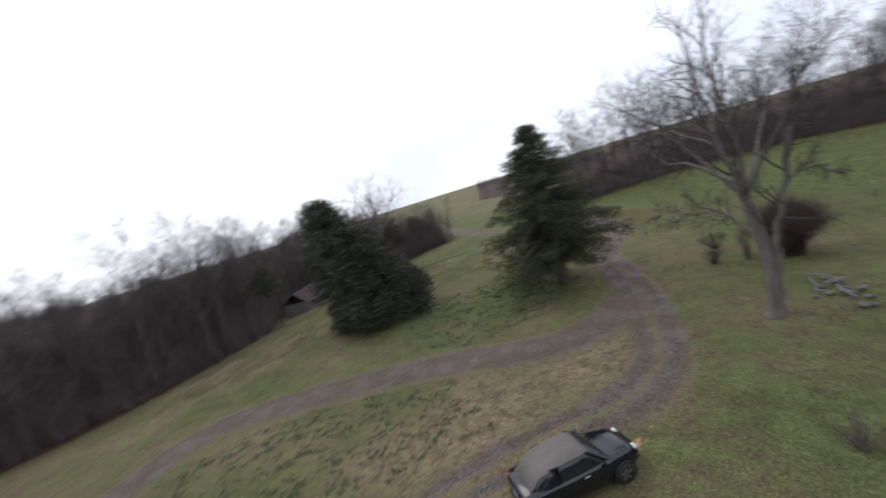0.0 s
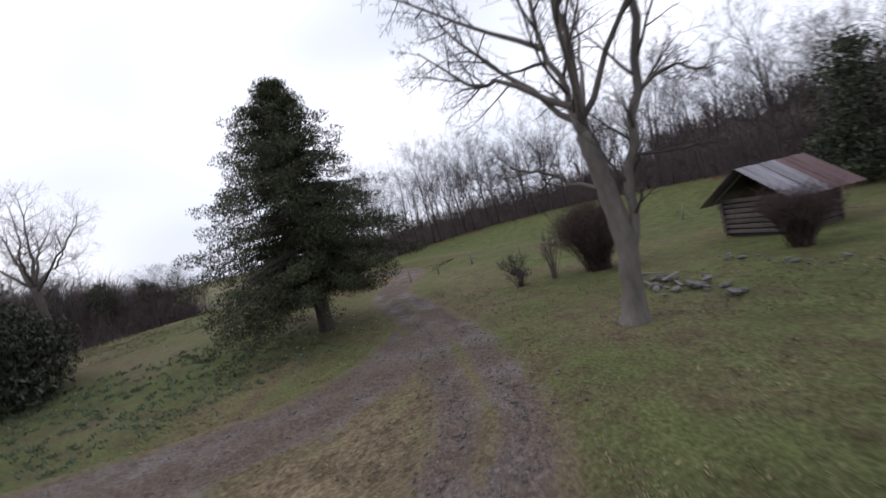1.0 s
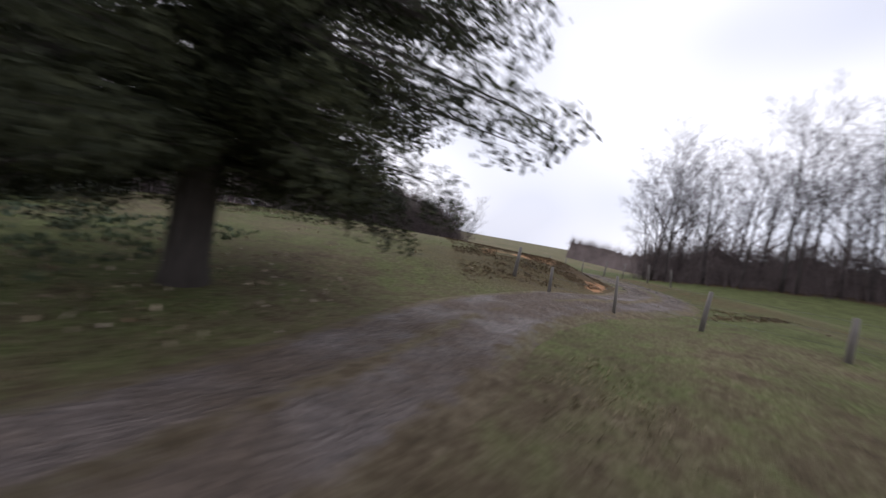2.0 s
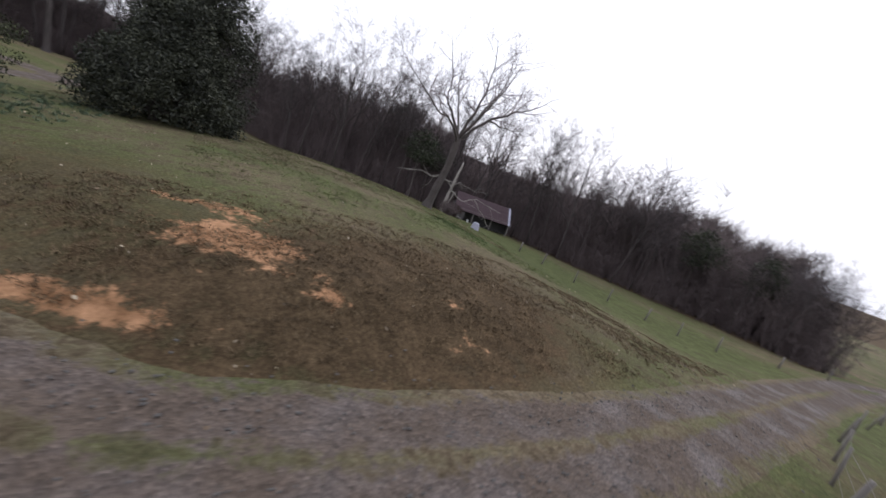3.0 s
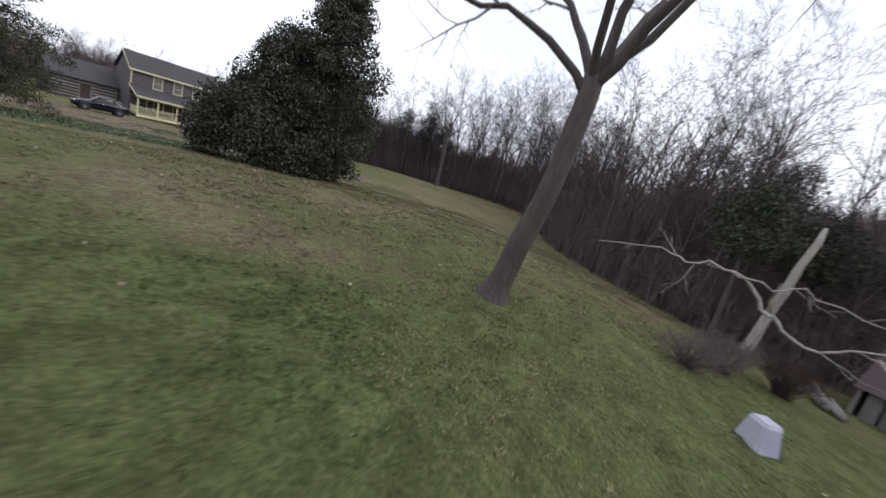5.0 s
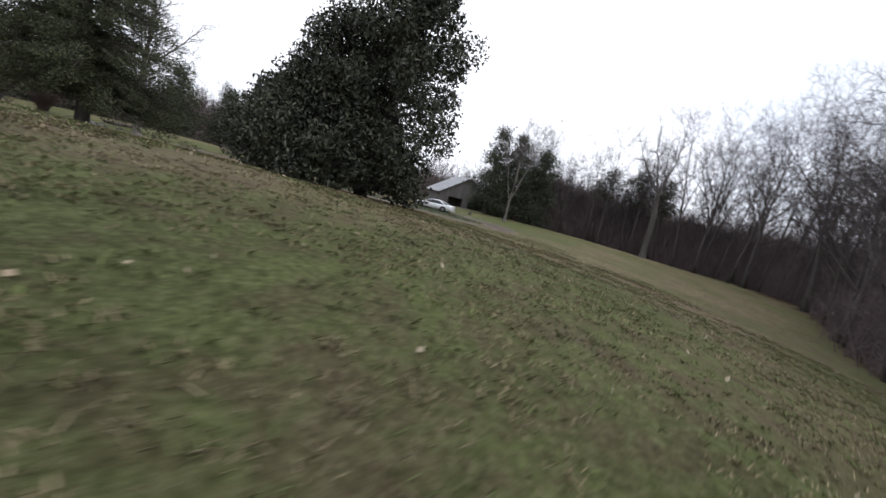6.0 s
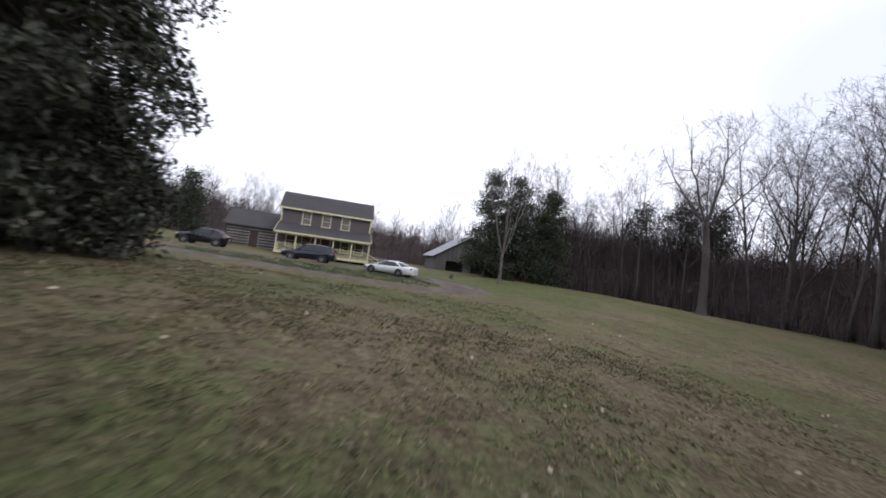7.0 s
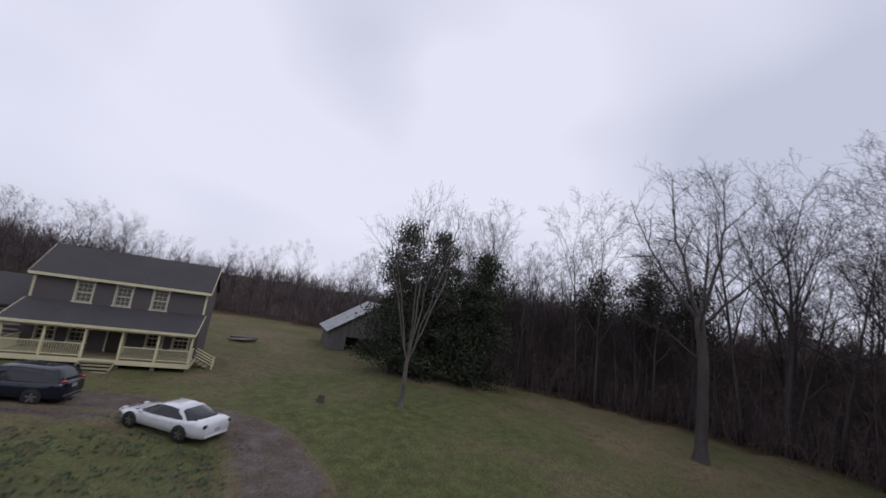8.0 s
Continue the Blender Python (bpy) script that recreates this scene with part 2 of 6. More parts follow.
def ground_mat(name, track=False):
    """Winter turf: tan thatch with green patches, sedge and clay by the cover colour; a track adds gravel by its wear."""
    m, nt, b = nodes_of(name)
    pos = nt.nodes.new("ShaderNodeNewGeometry").outputs["Position"]

    def math_node(op, p, q, r=None):
        n = nt.nodes.new("ShaderNodeMath")
        n.operation = op
        for s, v in zip(n.inputs, (p, q, r)):
            if isinstance(v, (int, float)):
                s.default_value = v
            elif v is not None:
                nt.links.new(v, s)
        return n.outputs[0]

    def band(v, lo, hi):
        r = nt.nodes.new("ShaderNodeMapRange")
        r.inputs["From Min"].default_value, r.inputs["From Max"].default_value = lo, hi
        nt.links.new(v, r.inputs["Value"])
        return r.outputs[0]

    blades = noise_node(nt, 11.0, 8.0, 0.78, pos)
    tufts = noise_node(nt, 4.2, 5.0, 0.7, pos)
    clumps = noise_node(nt, 1.3, 5.0, 0.68, pos)
    patches = noise_node(nt, 0.17, 4.0, 0.55, pos)
    fields = noise_node(nt, 0.035, 3.0, 0.5, pos)
    tan = ramp_node(nt, blades, (0.32, (0.10, 0.077, 0.049)), (0.5, (0.215, 0.174, 0.118)), (0.68, (0.355, 0.303, 0.222)))
    brown = ramp_node(nt, blades, (0.32, (0.056, 0.042, 0.027)), (0.5, (0.13, 0.10, 0.066)), (0.68, (0.235, 0.19, 0.134)))
    green = ramp_node(nt, blades, (0.32, (0.038, 0.044, 0.016)), (0.5, (0.096, 0.112, 0.045)), (0.68, (0.186, 0.20, 0.10)))
    base = mix_node(nt, band(tufts, 0.40, 0.60), brown, tan)
    attr = nt.nodes.new("ShaderNodeVertexColor")
    attr.layer_name = "cover"
    sep = nt.nodes.new("ShaderNodeSeparateColor")
    nt.links.new(attr.outputs[0], sep.inputs[0])
    fac = math_node("ADD", math_node("ADD", clumps, patches), sep.outputs[1])
    fac = math_node("MULTIPLY_ADD", tufts, 0.6, fac)
    fac = math_node("SUBTRACT", fac, 0.05)
    c = mix_node(nt, band(fac, 1.46, 1.84), base, green)
    clay = ramp_node(nt, clumps, (0.3, (0.28, 0.145, 0.075)), (0.7, (0.50, 0.29, 0.17)))
    sedge = ramp_node(nt, blades, (0.27, (0.034, 0.023, 0.014)), (0.5, (0.088, 0.061, 0.036)), (0.75, (0.20, 0.15, 0.09)))
    nz = math_node("MULTIPLY_ADD", clumps, 1.5, -0.75)
    nz = math_node("MULTIPLY_ADD", math_node("SUBTRACT", tufts, 0.5), 0.9, nz)
    c = mix_node(nt, band(math_node("ADD", sep.outputs[2], nz), 0.25, 0.75), c, sedge)
    c = mix_node(nt, band(math_node("ADD", sep.outputs[0], nz), 0.42, 0.62), c, clay)
    tint = ramp_node(nt, fields, (0.3, (0.85, 0.86, 0.8)), (0.7, (1.1, 1.05, 1.0)))
    c = mix_node(nt, 1.0, c, tint, "MULTIPLY")
    dim = ramp_node(nt, clumps, (0.33, (0.62, 0.62, 0.60)), (0.64, (1.2, 1.2, 1.2)))
    c = mix_node(nt, 1.0, c, dim, "MULTIPLY")
    height = blades
    if track:
        wear = nt.nodes.new("ShaderNodeVertexColor")
        wear.layer_name = "wear"
        ws = nt.nodes.new("ShaderNodeSeparateColor")
        nt.links.new(wear.outputs[0], ws.inputs[0])
        stones = nt.nodes.new("ShaderNodeTexVoronoi")
        stones.inputs["Scale"].default_value = 13.0
        nt.links.new(pos, stones.inputs["Vector"])
        fine = noise_node(nt, 20.0, 7.0, 0.75, pos)
        wet = noise_node(nt, 0.7, 4.0, 0.6, pos)
        grit = ramp_node(nt, fine, (0.28, (0.05, 0.041, 0.038)), (0.52, (0.13, 0.108, 0.099)), (0.76, (0.28, 0.247, 0.228)))
        mud = ramp_node(nt, fine, (0.3, (0.065, 0.05, 0.04)), (0.7, (0.15, 0.118, 0.095)))
        g = mix_node(nt, band(wet, 0.34, 0.56), grit, mud)
        cell = ramp_node(nt, stones.outputs["Color"], (0.0, (0.62, 0.62, 0.62)), (1.0, (1.35, 1.32, 1.3)))
        g = mix_node(nt, 1.0, g, cell, "MULTIPLY")
        k = band(math_node("ADD", ws.outputs[0], nz), 0.34, 0.60)
        c = mix_node(nt, k, c, g)
        rough = ramp_node(nt, wet, (0.36, (0.58,) * 3), (0.58, (0.9,) * 3))
        nt.links.new(mix_node(nt, k, (0.95, 0.95, 0.95), rough), b.inputs["Roughness"])
        height = mix_node(nt, k, blades, stones.outputs["Distance"])
    else:
        b.inputs["Roughness"].default_value = 0.95
    nt.links.new(c, b.inputs["Base Color"])
    b.inputs["Specular IOR Level"].default_value = 0.2 if track else 0.12
    bump_node(nt, b, height, 0.9, 0.06)
    return m


M_GROUND, M_GRAVEL = ground_mat("winter_grass"), ground_mat("gravel_and_turf", True)
M_BARK = worn("grey_bark", (0.036, 0.03, 0.028), (0.105, 0.09, 0.085), 6.0, 0.9, 0.8, 0.03, (1, 1, 0.25))
M_BARK_PALE = worn("pale_bark", (0.04, 0.033, 0.03), (0.22, 0.195, 0.178), 3.2, 0.92, 1.0, 0.06, (1, 1, 0.35), 0.55)
M_BARK_DARK = worn("dark_bark", (0.022, 0.018, 0.016), (0.13, 0.11, 0.10), 9.0, 0.92, 1.0, 0.05, (1, 1, 0.18))
M_TWIG = worn("grey_twigs", (0.03, 0.024, 0.024), (0.075, 0.061, 0.061), 3.0, 0.9, 0.0)
M_TWIG_BROWN = worn("brown_twigs", (0.07, 0.053, 0.053), (0.18, 0.14, 0.137), 2.0, 0.9, 0.0)
M_BRUSH = worn("undergrowth", (0.10, 0.078, 0.074), (0.24, 0.19, 0.182), 1.4, 0.95, 0.9, 0.3, None, 0.5, 0.0, False)
M_CEDAR = leaf_mat("cedar_needles", (0.026, 0.033, 0.02), (0.09, 0.10, 0.055), 0.8)
M_HOLLY = leaf_mat("magnolia_leaves", (0.016, 0.02, 0.015), (0.085, 0.092, 0.066), 0.6)
M_PINE = leaf_mat("pine_needles", (0.022, 0.03, 0.02), (0.08, 0.094, 0.06), 0.8)
M_GRASS = leaf_mat("grass_blades", (0.14, 0.12, 0.07), (0.38, 0.325, 0.22), 0.85)
M_GRASS_GREEN = leaf_mat("green_blades", (0.08, 0.105, 0.035), (0.2, 0.235, 0.1), 0.8)
M_LUSH = leaf_mat("lush_blades", (0.055, 0.088, 0.03), (0.13, 0.185, 0.07), 0.8)
M_SEDGE = leaf_mat("sedge_blades", (0.08, 0.056, 0.034), (0.24, 0.18, 0.115), 0.85)
M_BULB = leaf_mat("bulb_leaf", (0.075, 0.115, 0.075), (0.165, 0.215, 0.145), 0.7)
M_LITTER = leaf_mat("dead_leaf", (0.16, 0.11, 0.07), (0.55, 0.48, 0.38), 0.7)


# ---- ground ----
def sm(t):
    t = min(1.0, max(0.0, t))
    return t * t * (3 - 2 * t)


SWELL = ((-0.32, -0.58, -1.57, -1.37, -0.15),
         (-0.15, -1.48, 0.04, -1.78, -1.08),
         (0.29, 1.53, 0.75, -0.32, -1.65),
         (0.86, 0.02, 0.2, 0.01, 0.01),
         (-0.21, 0.11, 0.06, -0.26, 0.41),
         (0.62, 0.94, 0.01, 0.12, 0.26))


def lane_off(x, y):
    """Distance from the middle line of the lane and the height at which it runs there."""
    best, zz = 1e9, 0.0
    for (ax, ay, az), (bx, by, bz) in zip(LANE_LINE, LANE_LINE[1:]):
        dx, dy = bx - ax, by - ay
        t = min(1.0, max(0.0, ((x - ax) * dx + (y - ay) * dy) / (dx * dx + dy * dy)))
        q = (x - ax - t * dx) ** 2 + (y - ay - t * dy) ** 2
        if q < best:
            best, zz = q, az + t * (bz - az)
    return math.sqrt(best), zz


def gh(x, y):
    """Height of the ground: broad swells, a fall to the south-east, a rise to the west, the lane's cut through the bank."""
    z = -0.1 + 3.0 * sm((-41 - x) / 28) * sm((y + 80) / 26) - 3.5 * sm((-90 - x) / 50)
    z += 1.2 * sm((y - 8) / 40) * sm((5 - x) / 40) - 3.0 * sm((y - 62) / 60) - 2.4 * sm((-70 - y) / 40) - 0.8 * sm((x - 28) / 30)
    if -90 < x < 86 and -134 < y < 60:
        for j, row in enumerate(SWELL):
            gy = math.exp(-((y + 82 - 18 * j) / 16) ** 2)
            for i, a in enumerate(row):
                z += a * gy * math.exp(-((x + 38 - 18 * i) / 16) ** 2)
    if -60 < x < -14 and -140 < y < -13:
        d, lz = lane_off(x, y)
        k = sm(1.0 - (d - 1.6) / 3.4)
        z += (lz - z) * k
    z += 0.05 * noise.noise((x * 0.21, y * 0.21, 0.3)) + 0.08 * noise.noise((x * 0.06, y * 0.06, 4.1))
    return z


LANE_LINE = [(-16.4, -16.4, 0.3), (-18.2, -19.2, 0.3), (-20.3, -22.6, 0.35), (-22.4, -26.4, 0.4), (-25.6, -29.6, 0.45), (-29.2, -32.0, 0.5), (-31.7, -34.6, 0.55), (-32.9, -37.8, 0.6), (-33.4, -41.8, 0.6), (-33.5, -48.0, 0.4), (-33.1, -57.0, -0.1), (-32.4, -68.0, -0.8), (-32.6, -84.0, -1.2), (-36.0, -105.0, -1.6)]
LANE = [(-5.6, -10.6), (-9.0, -10.3), (-11.6, -11.2), (-13.9, -13.5)] + [p[:2] for p in LANE_LINE] + [(-48.0, -180.0)]
LOOP_SOUTH = [(-18.0, -19.0), (-14.4, -16.9), (-10.9, -16.4), (-8.2, -17.6), (-4.9, -20.0), (-1.4, -21.8), (2.2, -23.4), (6.0, -25.0), (9.6, -26.0), (12.9, -24.8), (15.6, -21.0), (15.4, -16.0), (13.4, -12.0), (9.0, -9.6), (5.0, -8.4)]
LOOP_NORTH = [(14.6, -14.4), (11.0, -11.4), (6.6, -10.6), (2.6, -10.4), (-1.4, -10.6), (-5.6, -10.6), (-8.6, -10.35)]


# the edge of the woods, with the trees standing to the left of the way it runs
WOODS_EAST = [(-4, -150), (-18, -118), (-29, -93), (-28.5, -88), (-23, -86), (-13, -82.5), (-5, -79.5), (3, -78.5), (9.5, -74), (12, -66), (11, -60), (15, -54), (22, -48.5), (29, -43.5), (38, -39), (47, -33), (53, -25), (52, -16), (47, -9), (41, -4.5), (35.5, -0.5), (32, 2), (32, 6), (33, 14), (30, 28), (16, 42), (0, 46), (-16, 30), (-34, 16), (-46, 10)]
WOODS_WEST = [(-46, 10), (-58, -2), (-64, -14), (-66, -26), (-63, -38), (-57, -50), (-47, -62)]


def spline(pts, step=0.4):
    out = []
    for i in range(len(pts) - 1):
        a, b, c, d = pts[max(i - 1, 0)], pts[i], pts[i + 1], pts[min(i + 2, len(pts) - 1)]
        n = max(2, int(math.dist(b, c) / step))
        for k in range(n):
            t = k / n
            out.append(tuple(0.5 * (2 * b[j] + (c[j] - a[j]) * t + (2 * a[j] - 5 * b[j] + 4 * c[j] - d[j]) * t * t + (3 * b[j] - a[j] - 3 * c[j] + d[j]) * t ** 3) for j in (0, 1)))
    out.append(pts[-1])
    return out


TRACKS = [(spline(LANE), (1.15, 1.35)), (spline(LOOP_SOUTH), (1.4, 1.4)), (spline(LOOP_NORTH), (1.25, 1.25))]
TRACK_PTS = np.array([p for s, w in TRACKS for p in s])


def axis_steps(lo, hi, fine, far):
    a = list(np.arange(lo, hi + 1e-6, fine))
    s, x = fine, hi
    up = []
    while x < far:
        s *= 1.22
        x += s
        up.append(x)
    s, x = fine, lo
    down = []
    while x > -far:
        s *= 1.22
        x -= s
        down.append(x)
    return np.array(down[::-1] + a + up)


def build_ground():
    xs, ys = axis_steps(-46, 30, 0.5, 1400), axis_steps(-80, 12, 0.5, 1400)
    nx, ny = len(xs), len(ys)
    verts = np.array([(x, y, gh(x, y)) for y in ys for x in xs])
    # the turf is worn down under the tracks
    core = np.where((np.abs(verts[:, 0] + 11) < 42) & (np.abs(verts[:, 1] + 60) < 70))[0]
    near = np.full(len(core), 9.0)
    for s, half in TRACKS:
        for px, py in s[::2]:
            w = (half[0] + (half[1] - half[0]) * sm((-25 - py) / 8)) * 1.05
            near = np.minimum(near, np.hypot(verts[core, 0] - px, verts[core, 1] - py) / w)
    verts[core, 2] -= 0.16 * np.clip((1.15 - near) / 0.4, 0, 1)
    verts = [tuple(v) for v in verts]
    faces = [(j * nx + i, j * nx + i + 1, (j + 1) * nx + i + 1, (j + 1) * nx + i) for j in range(ny - 1) for i in range(nx - 1)]
    me = mesh_of("ground", verts, faces, M_GROUND, True)
    col = me.color_attributes.new("cover", "FLOAT_COLOR", "POINT")
    data = np.zeros((len(verts), 4), np.float32)
    V = np.array(verts)
    x, y = V[:, 0], V[:, 1]

    def blob(cx, cy, rx, ry, a=0.0):
        c, s = math.cos(radians(a)), math.sin(radians(a))
        u, v = (x - cx) * c + (y - cy) * s, -(x - cx) * s + (y - cy) * c
        return np.exp(-((u / rx) ** 2 + (v / ry) ** 2))

    # red: clay; green: how lush; blue: brown sedge
    data[:, 0] = 0.95 * blob(-26.6, -37.6, 1.3, 1.9, -20) + 0.72 * blob(-24.0, -37.0, 0.6, 1.9, -15) + 0.95 * blob(-28.9, -35.0, 0.5, 1.9, -31) + 0.66 * blob(-29.0, -39.5, 0.5, 0.6) + 0.4 * blob(-28.9, -43.2, 0.7, 0.8) + 0.36 * blob(-30.2, -43.0, 0.7, 0.9, 20) + 0.36 * blob(-31.0, -46.6, 0.6, 0.8) + 0.75 * blob(-8.6, -9.0, 2.0, 0.3, 25)
    data[:, 1] = 0.37 + 0.1 * blob(-22, -4, 13, 8) + 1.25 * blob(-15.0, -53.0, 2.0, 4.0, 30) + 0.3 * blob(-10.5, -56.5, 2.4, 3.5, 30) + 0.34 * blob(3.4, -46.5, 4, 3) + 0.26 * blob(-7, -59, 9, 7) + 0.30 * blob(22, -12, 9, 9) + 0.22 * blob(-64, -24, 40, 24) - 0.24 * blob(-5, -14.5, 9, 3.4) + 0.34 * blob(-18, -68, 22, 6) - 0.15 * blob(12, -40, 10, 7) - 0.22 * blob(-21, -50, 6, 5) + 0.16 * blob(4, -17, 10, 3) + 0.4 * blob(-52, -80, 16, 60) + 0.18 * blob(-8, -26, 8, 5) + 0.1 * blob(-6, -51, 9, 4.5) + 0.2 * blob(8, -33, 6, 4) + 0.12 * blob(12, -28, 10, 3) + 0.2 * blob(-12, -5.5, 6, 4)
    data[:, 2] = 1.15 * blob(-28.6, -41.5, 4.6, 8.4, 8) + 0.2 * blob(-23, -49, 5, 5) + 0.5 * blob(-22.5, -33, 4.5, 3.5) + 0.5 * blob(-37, -50, 1.6, 40, -4) + 0.3 * blob(36, -24, 7, 14)
    # brown leaf litter under the woods
    ring_ = WOODS_EAST + WOODS_WEST[1:] + [(-60, -70), (-90, -110), (-160, -300), (-60, -300)]
    inside = np.zeros(len(x), bool)
    for (ax, ay), (bx, by) in zip(ring_, ring_[1:] + ring_[:1]):
        cross = ((ay > y) != (by > y)) & (x < (bx - ax) * (y - ay) / (by - ay + 1e-9) + ax)
        inside ^= cross
    data[:, 2] = np.where(inside, data[:, 2], np.where((x < -56) & (y < -66), 0.0, 1.4))
    data[:, 3] = 1
    col.data.foreach_set("color", data.ravel())
    return tagged(put("ground", me), "patchy winter grass hillside, tan and green", "ground", "", "structure")


build_ground()


def build_track(name, pts, half, label, middle=0.25, stony=0.0):
    """A farm track: two worn ruts, a grassy middle, edges that fade unevenly under the turf."""
    prof = [-1.6, -1.3, -1.1, -0.95, -0.8, -0.65, -0.5, -0.35, -0.2, 0.0, 0.2, 0.35, 0.5, 0.65, 0.8, 0.95, 1.1, 1.3, 1.6]
    verts, faces, wear = [], [], []
    n = len(prof)
    for i, p in enumerate(pts):
        a, b = pts[max(i - 1, 0)], pts[min(i + 1, len(pts) - 1)]
        d = Vector((b[0] - a[0], b[1] - a[1])).normalized()
        s = Vector((d.y, -d.x))
        for q in prof:
            w = q * (half[0] + (half[1] - half[0]) * sm((-27 - p[1]) / 8)) * (1 + 0.12 * noise.noise((p[0] * 0.4, p[1] * 0.4, 9.0 + (1 if q > 0 else 0))))
            x, y = p[0] + s.x * w, p[1] + s.y * w
            rut = -0.045 * math.exp(-((abs(q) - 0.55) / 0.2) ** 2) + 0.035 * math.exp(-(q / 0.2) ** 2)
            z = gh(x, y) + 0.085 + rut + 0.012 * noise.noise((x * 2.2, y * 2.2, 2.0))
            over = abs(q) - 0.85
            if over > 0:
                z -= 0.21 * over + 0.02 * noise.noise((x * 4.1, y * 4.1, 1.0))
            if q in (-1.6, 1.6):
                z -= 0.12
            z -= 0.16 * max(0.0, 1 - min(i, len(pts) - 1 - i) / 6)
            verts.append((x, y, z))
            rutw = math.exp(-((abs(q) - 0.55) / 0.3) ** 2)
            mid = 1 - middle * math.exp(-(q / 0.27) ** 2) * (1.0 + 0.8 * noise.noise((x * 0.15, y * 0.15, 6.0)))
            wear.append(min(mid, 0.35 + 0.75 * rutw if abs(q) > 0.55 else 1.1) - stony * (0.5 + noise.noise((x * 0.5, y * 0.5, 3.0))) - 0.25 * max(0, abs(q) - 1.0))
        if i:
            for k in range(n - 1):
                faces.append(((i - 1) * n + k, (i - 1) * n + k + 1, i * n + k + 1, i * n + k))
    me = mesh_of(name, verts, faces, M_GRAVEL, True)
    for nm, rgb in (("cover", None), ("wear", wear)):
        col = me.color_attributes.new(nm, "FLOAT_COLOR", "POINT")
        data = np.ones((len(verts), 4), np.float32)
        if rgb is None:
            data[:, 0], data[:, 1], data[:, 2] = 0.0, 0.34, 0.2
        else:
            data[:, 0] = rgb
        col.data.foreach_set("color", data.ravel())
    return tagged(put(name, me), label, "road", "", "structure")


build_track("road", *TRACKS[0], "wet grey gravel farm lane with two ruts", 0.72)
build_track("road", *TRACKS[1], "wet gravel loop drive curving over the grass", 0.35)
build_track("road", *TRACKS[2], "stony gravel drive running past the house", 0.5, 0.5)


# ---- trees ----
def grow(rng, start, heading, length, radius, level, spec, out):
    """Collects polylines (level, points, radii) of a branching tree."""
    segs = spec["segs"][level]
    pts, rads = [start.copy()], [radius]
    d = heading.copy()
    p = start.copy()
    for i in range(segs):
        wob = spec["wobble"][level]
        d = (d + Vector((rng.uniform(-1, 1), rng.uniform(-1, 1), rng.uniform(-1, 1))) * wob + Vector((0, 0, spec["lift"][level]))).normalized()
        p = p + d * (length / segs)
        pts.append(p.copy())
        t = (i + 1) / segs
        rads.append(max(spec["tip"], radius * (1 - t * spec["taper"][level])))
    out.append((level, pts, rads))
    sprout(rng, pts, rads, length, radius, level, spec, out)


def sprout(rng, pts, rads, length, radius, level, spec, out):
    """Side branches along one branch."""
    segs = len(pts) - 1
    if level >= len(spec["count"]):
        return
    n = spec["count"][level]
    lo = spec["from"][level]
    for k in range(n):
        t = lo + (1 - lo) * ((k + rng.uniform(0.1, 0.9)) / n)
        f = t * segs
        i = min(segs - 1, int(f))
        q = pts[i].lerp(pts[i + 1], f - i)
        r = rads[i] + (rads[i + 1] - rads[i]) * (f - i)
        axis = (pts[i + 1] - pts[i]).normalized()
        side = axis.orthogonal().normalized()
        side.rotate(Matrix.Rotation(k * 2.4 + rng.uniform(-0.5, 0.5), 3, axis))
        ang = radians(rng.uniform(*spec["angle"][level]))
        h = (axis * math.cos(ang) + side * math.sin(ang)).normalized()
        ln = length * rng.uniform(*spec["ratio"][level]) * (1.0 - spec["short"][level] * t)
        grow(rng, q, h, ln, min(r * 0.72, radius * spec["thin"][level]), level + 1, spec, out)


def tree_meshes(out, mats, sides=(8, 6, 4, 3, 3, 3), split=(1, 2)):
    """Trunk, limbs and twigs as three meshes."""
    groups = {"trunk": ([], []), "branch": ([], []), "crown": ([], [])}
    for level, pts, rads in out:
        key = "trunk" if level < split[0] else "branch" if level < split[1] else "crown"
        vs, fs = groups[key]
        tube(vs, fs, pts, rads, sides[level], level == 0)
    return {k: mesh_of(k, v, f, mats[k], k != "crown") for k, (v, f) in groups.items() if v}


def as_tree(name, meshes, m, label, group="", cat="tree"):
    ob = empty(name, m, label, cat, group)
    for k, me in meshes.items():
        put(k, me, ob)
    return ob


WILD = dict(segs=(7, 5, 4, 3, 2), wobble=(0.06, 0.10, 0.14, 0.17, 0.2), lift=(0.03, 0.06, 0.05, 0.04, 0.02), taper=(0.85, 0.85, 0.85, 0.8, 0.8), tip=0.010,
            count=(9, 6, 6, 4), angle=((18, 44), (22, 52), (24, 58), (25, 60)), ratio=((0.34, 0.56), (0.4, 0.62), (0.4, 0.65), (0.4, 0.7)), short=(0.35, 0.3, 0.3, 0.2), thin=(0.5, 0.55, 0.6, 0.6))
WILD["from"] = (0.30, 0.2, 0.2, 0.2)


def wild_tree(seed, height, radius):
    rng = random.Random(seed)
    out = []
    grow(rng, Vector((0, 0, -0.15)), Vector((rng.uniform(-0.08, 0.08), rng.uniform(-0.08, 0.08), 1)).normalized(), height, radius, 0, WILD, out)
    return tree_meshes(out, {"trunk": M_BARK, "branch": M_BARK, "crown": M_TWIG}, (6, 4, 3, 3, 3), (1, 2))


WILD_KINDS = [wild_tree(100 + i, 16.0 + 1.5 * (i % 3), 0.17 + 0.03 * (i % 2)) for i in range(6)]


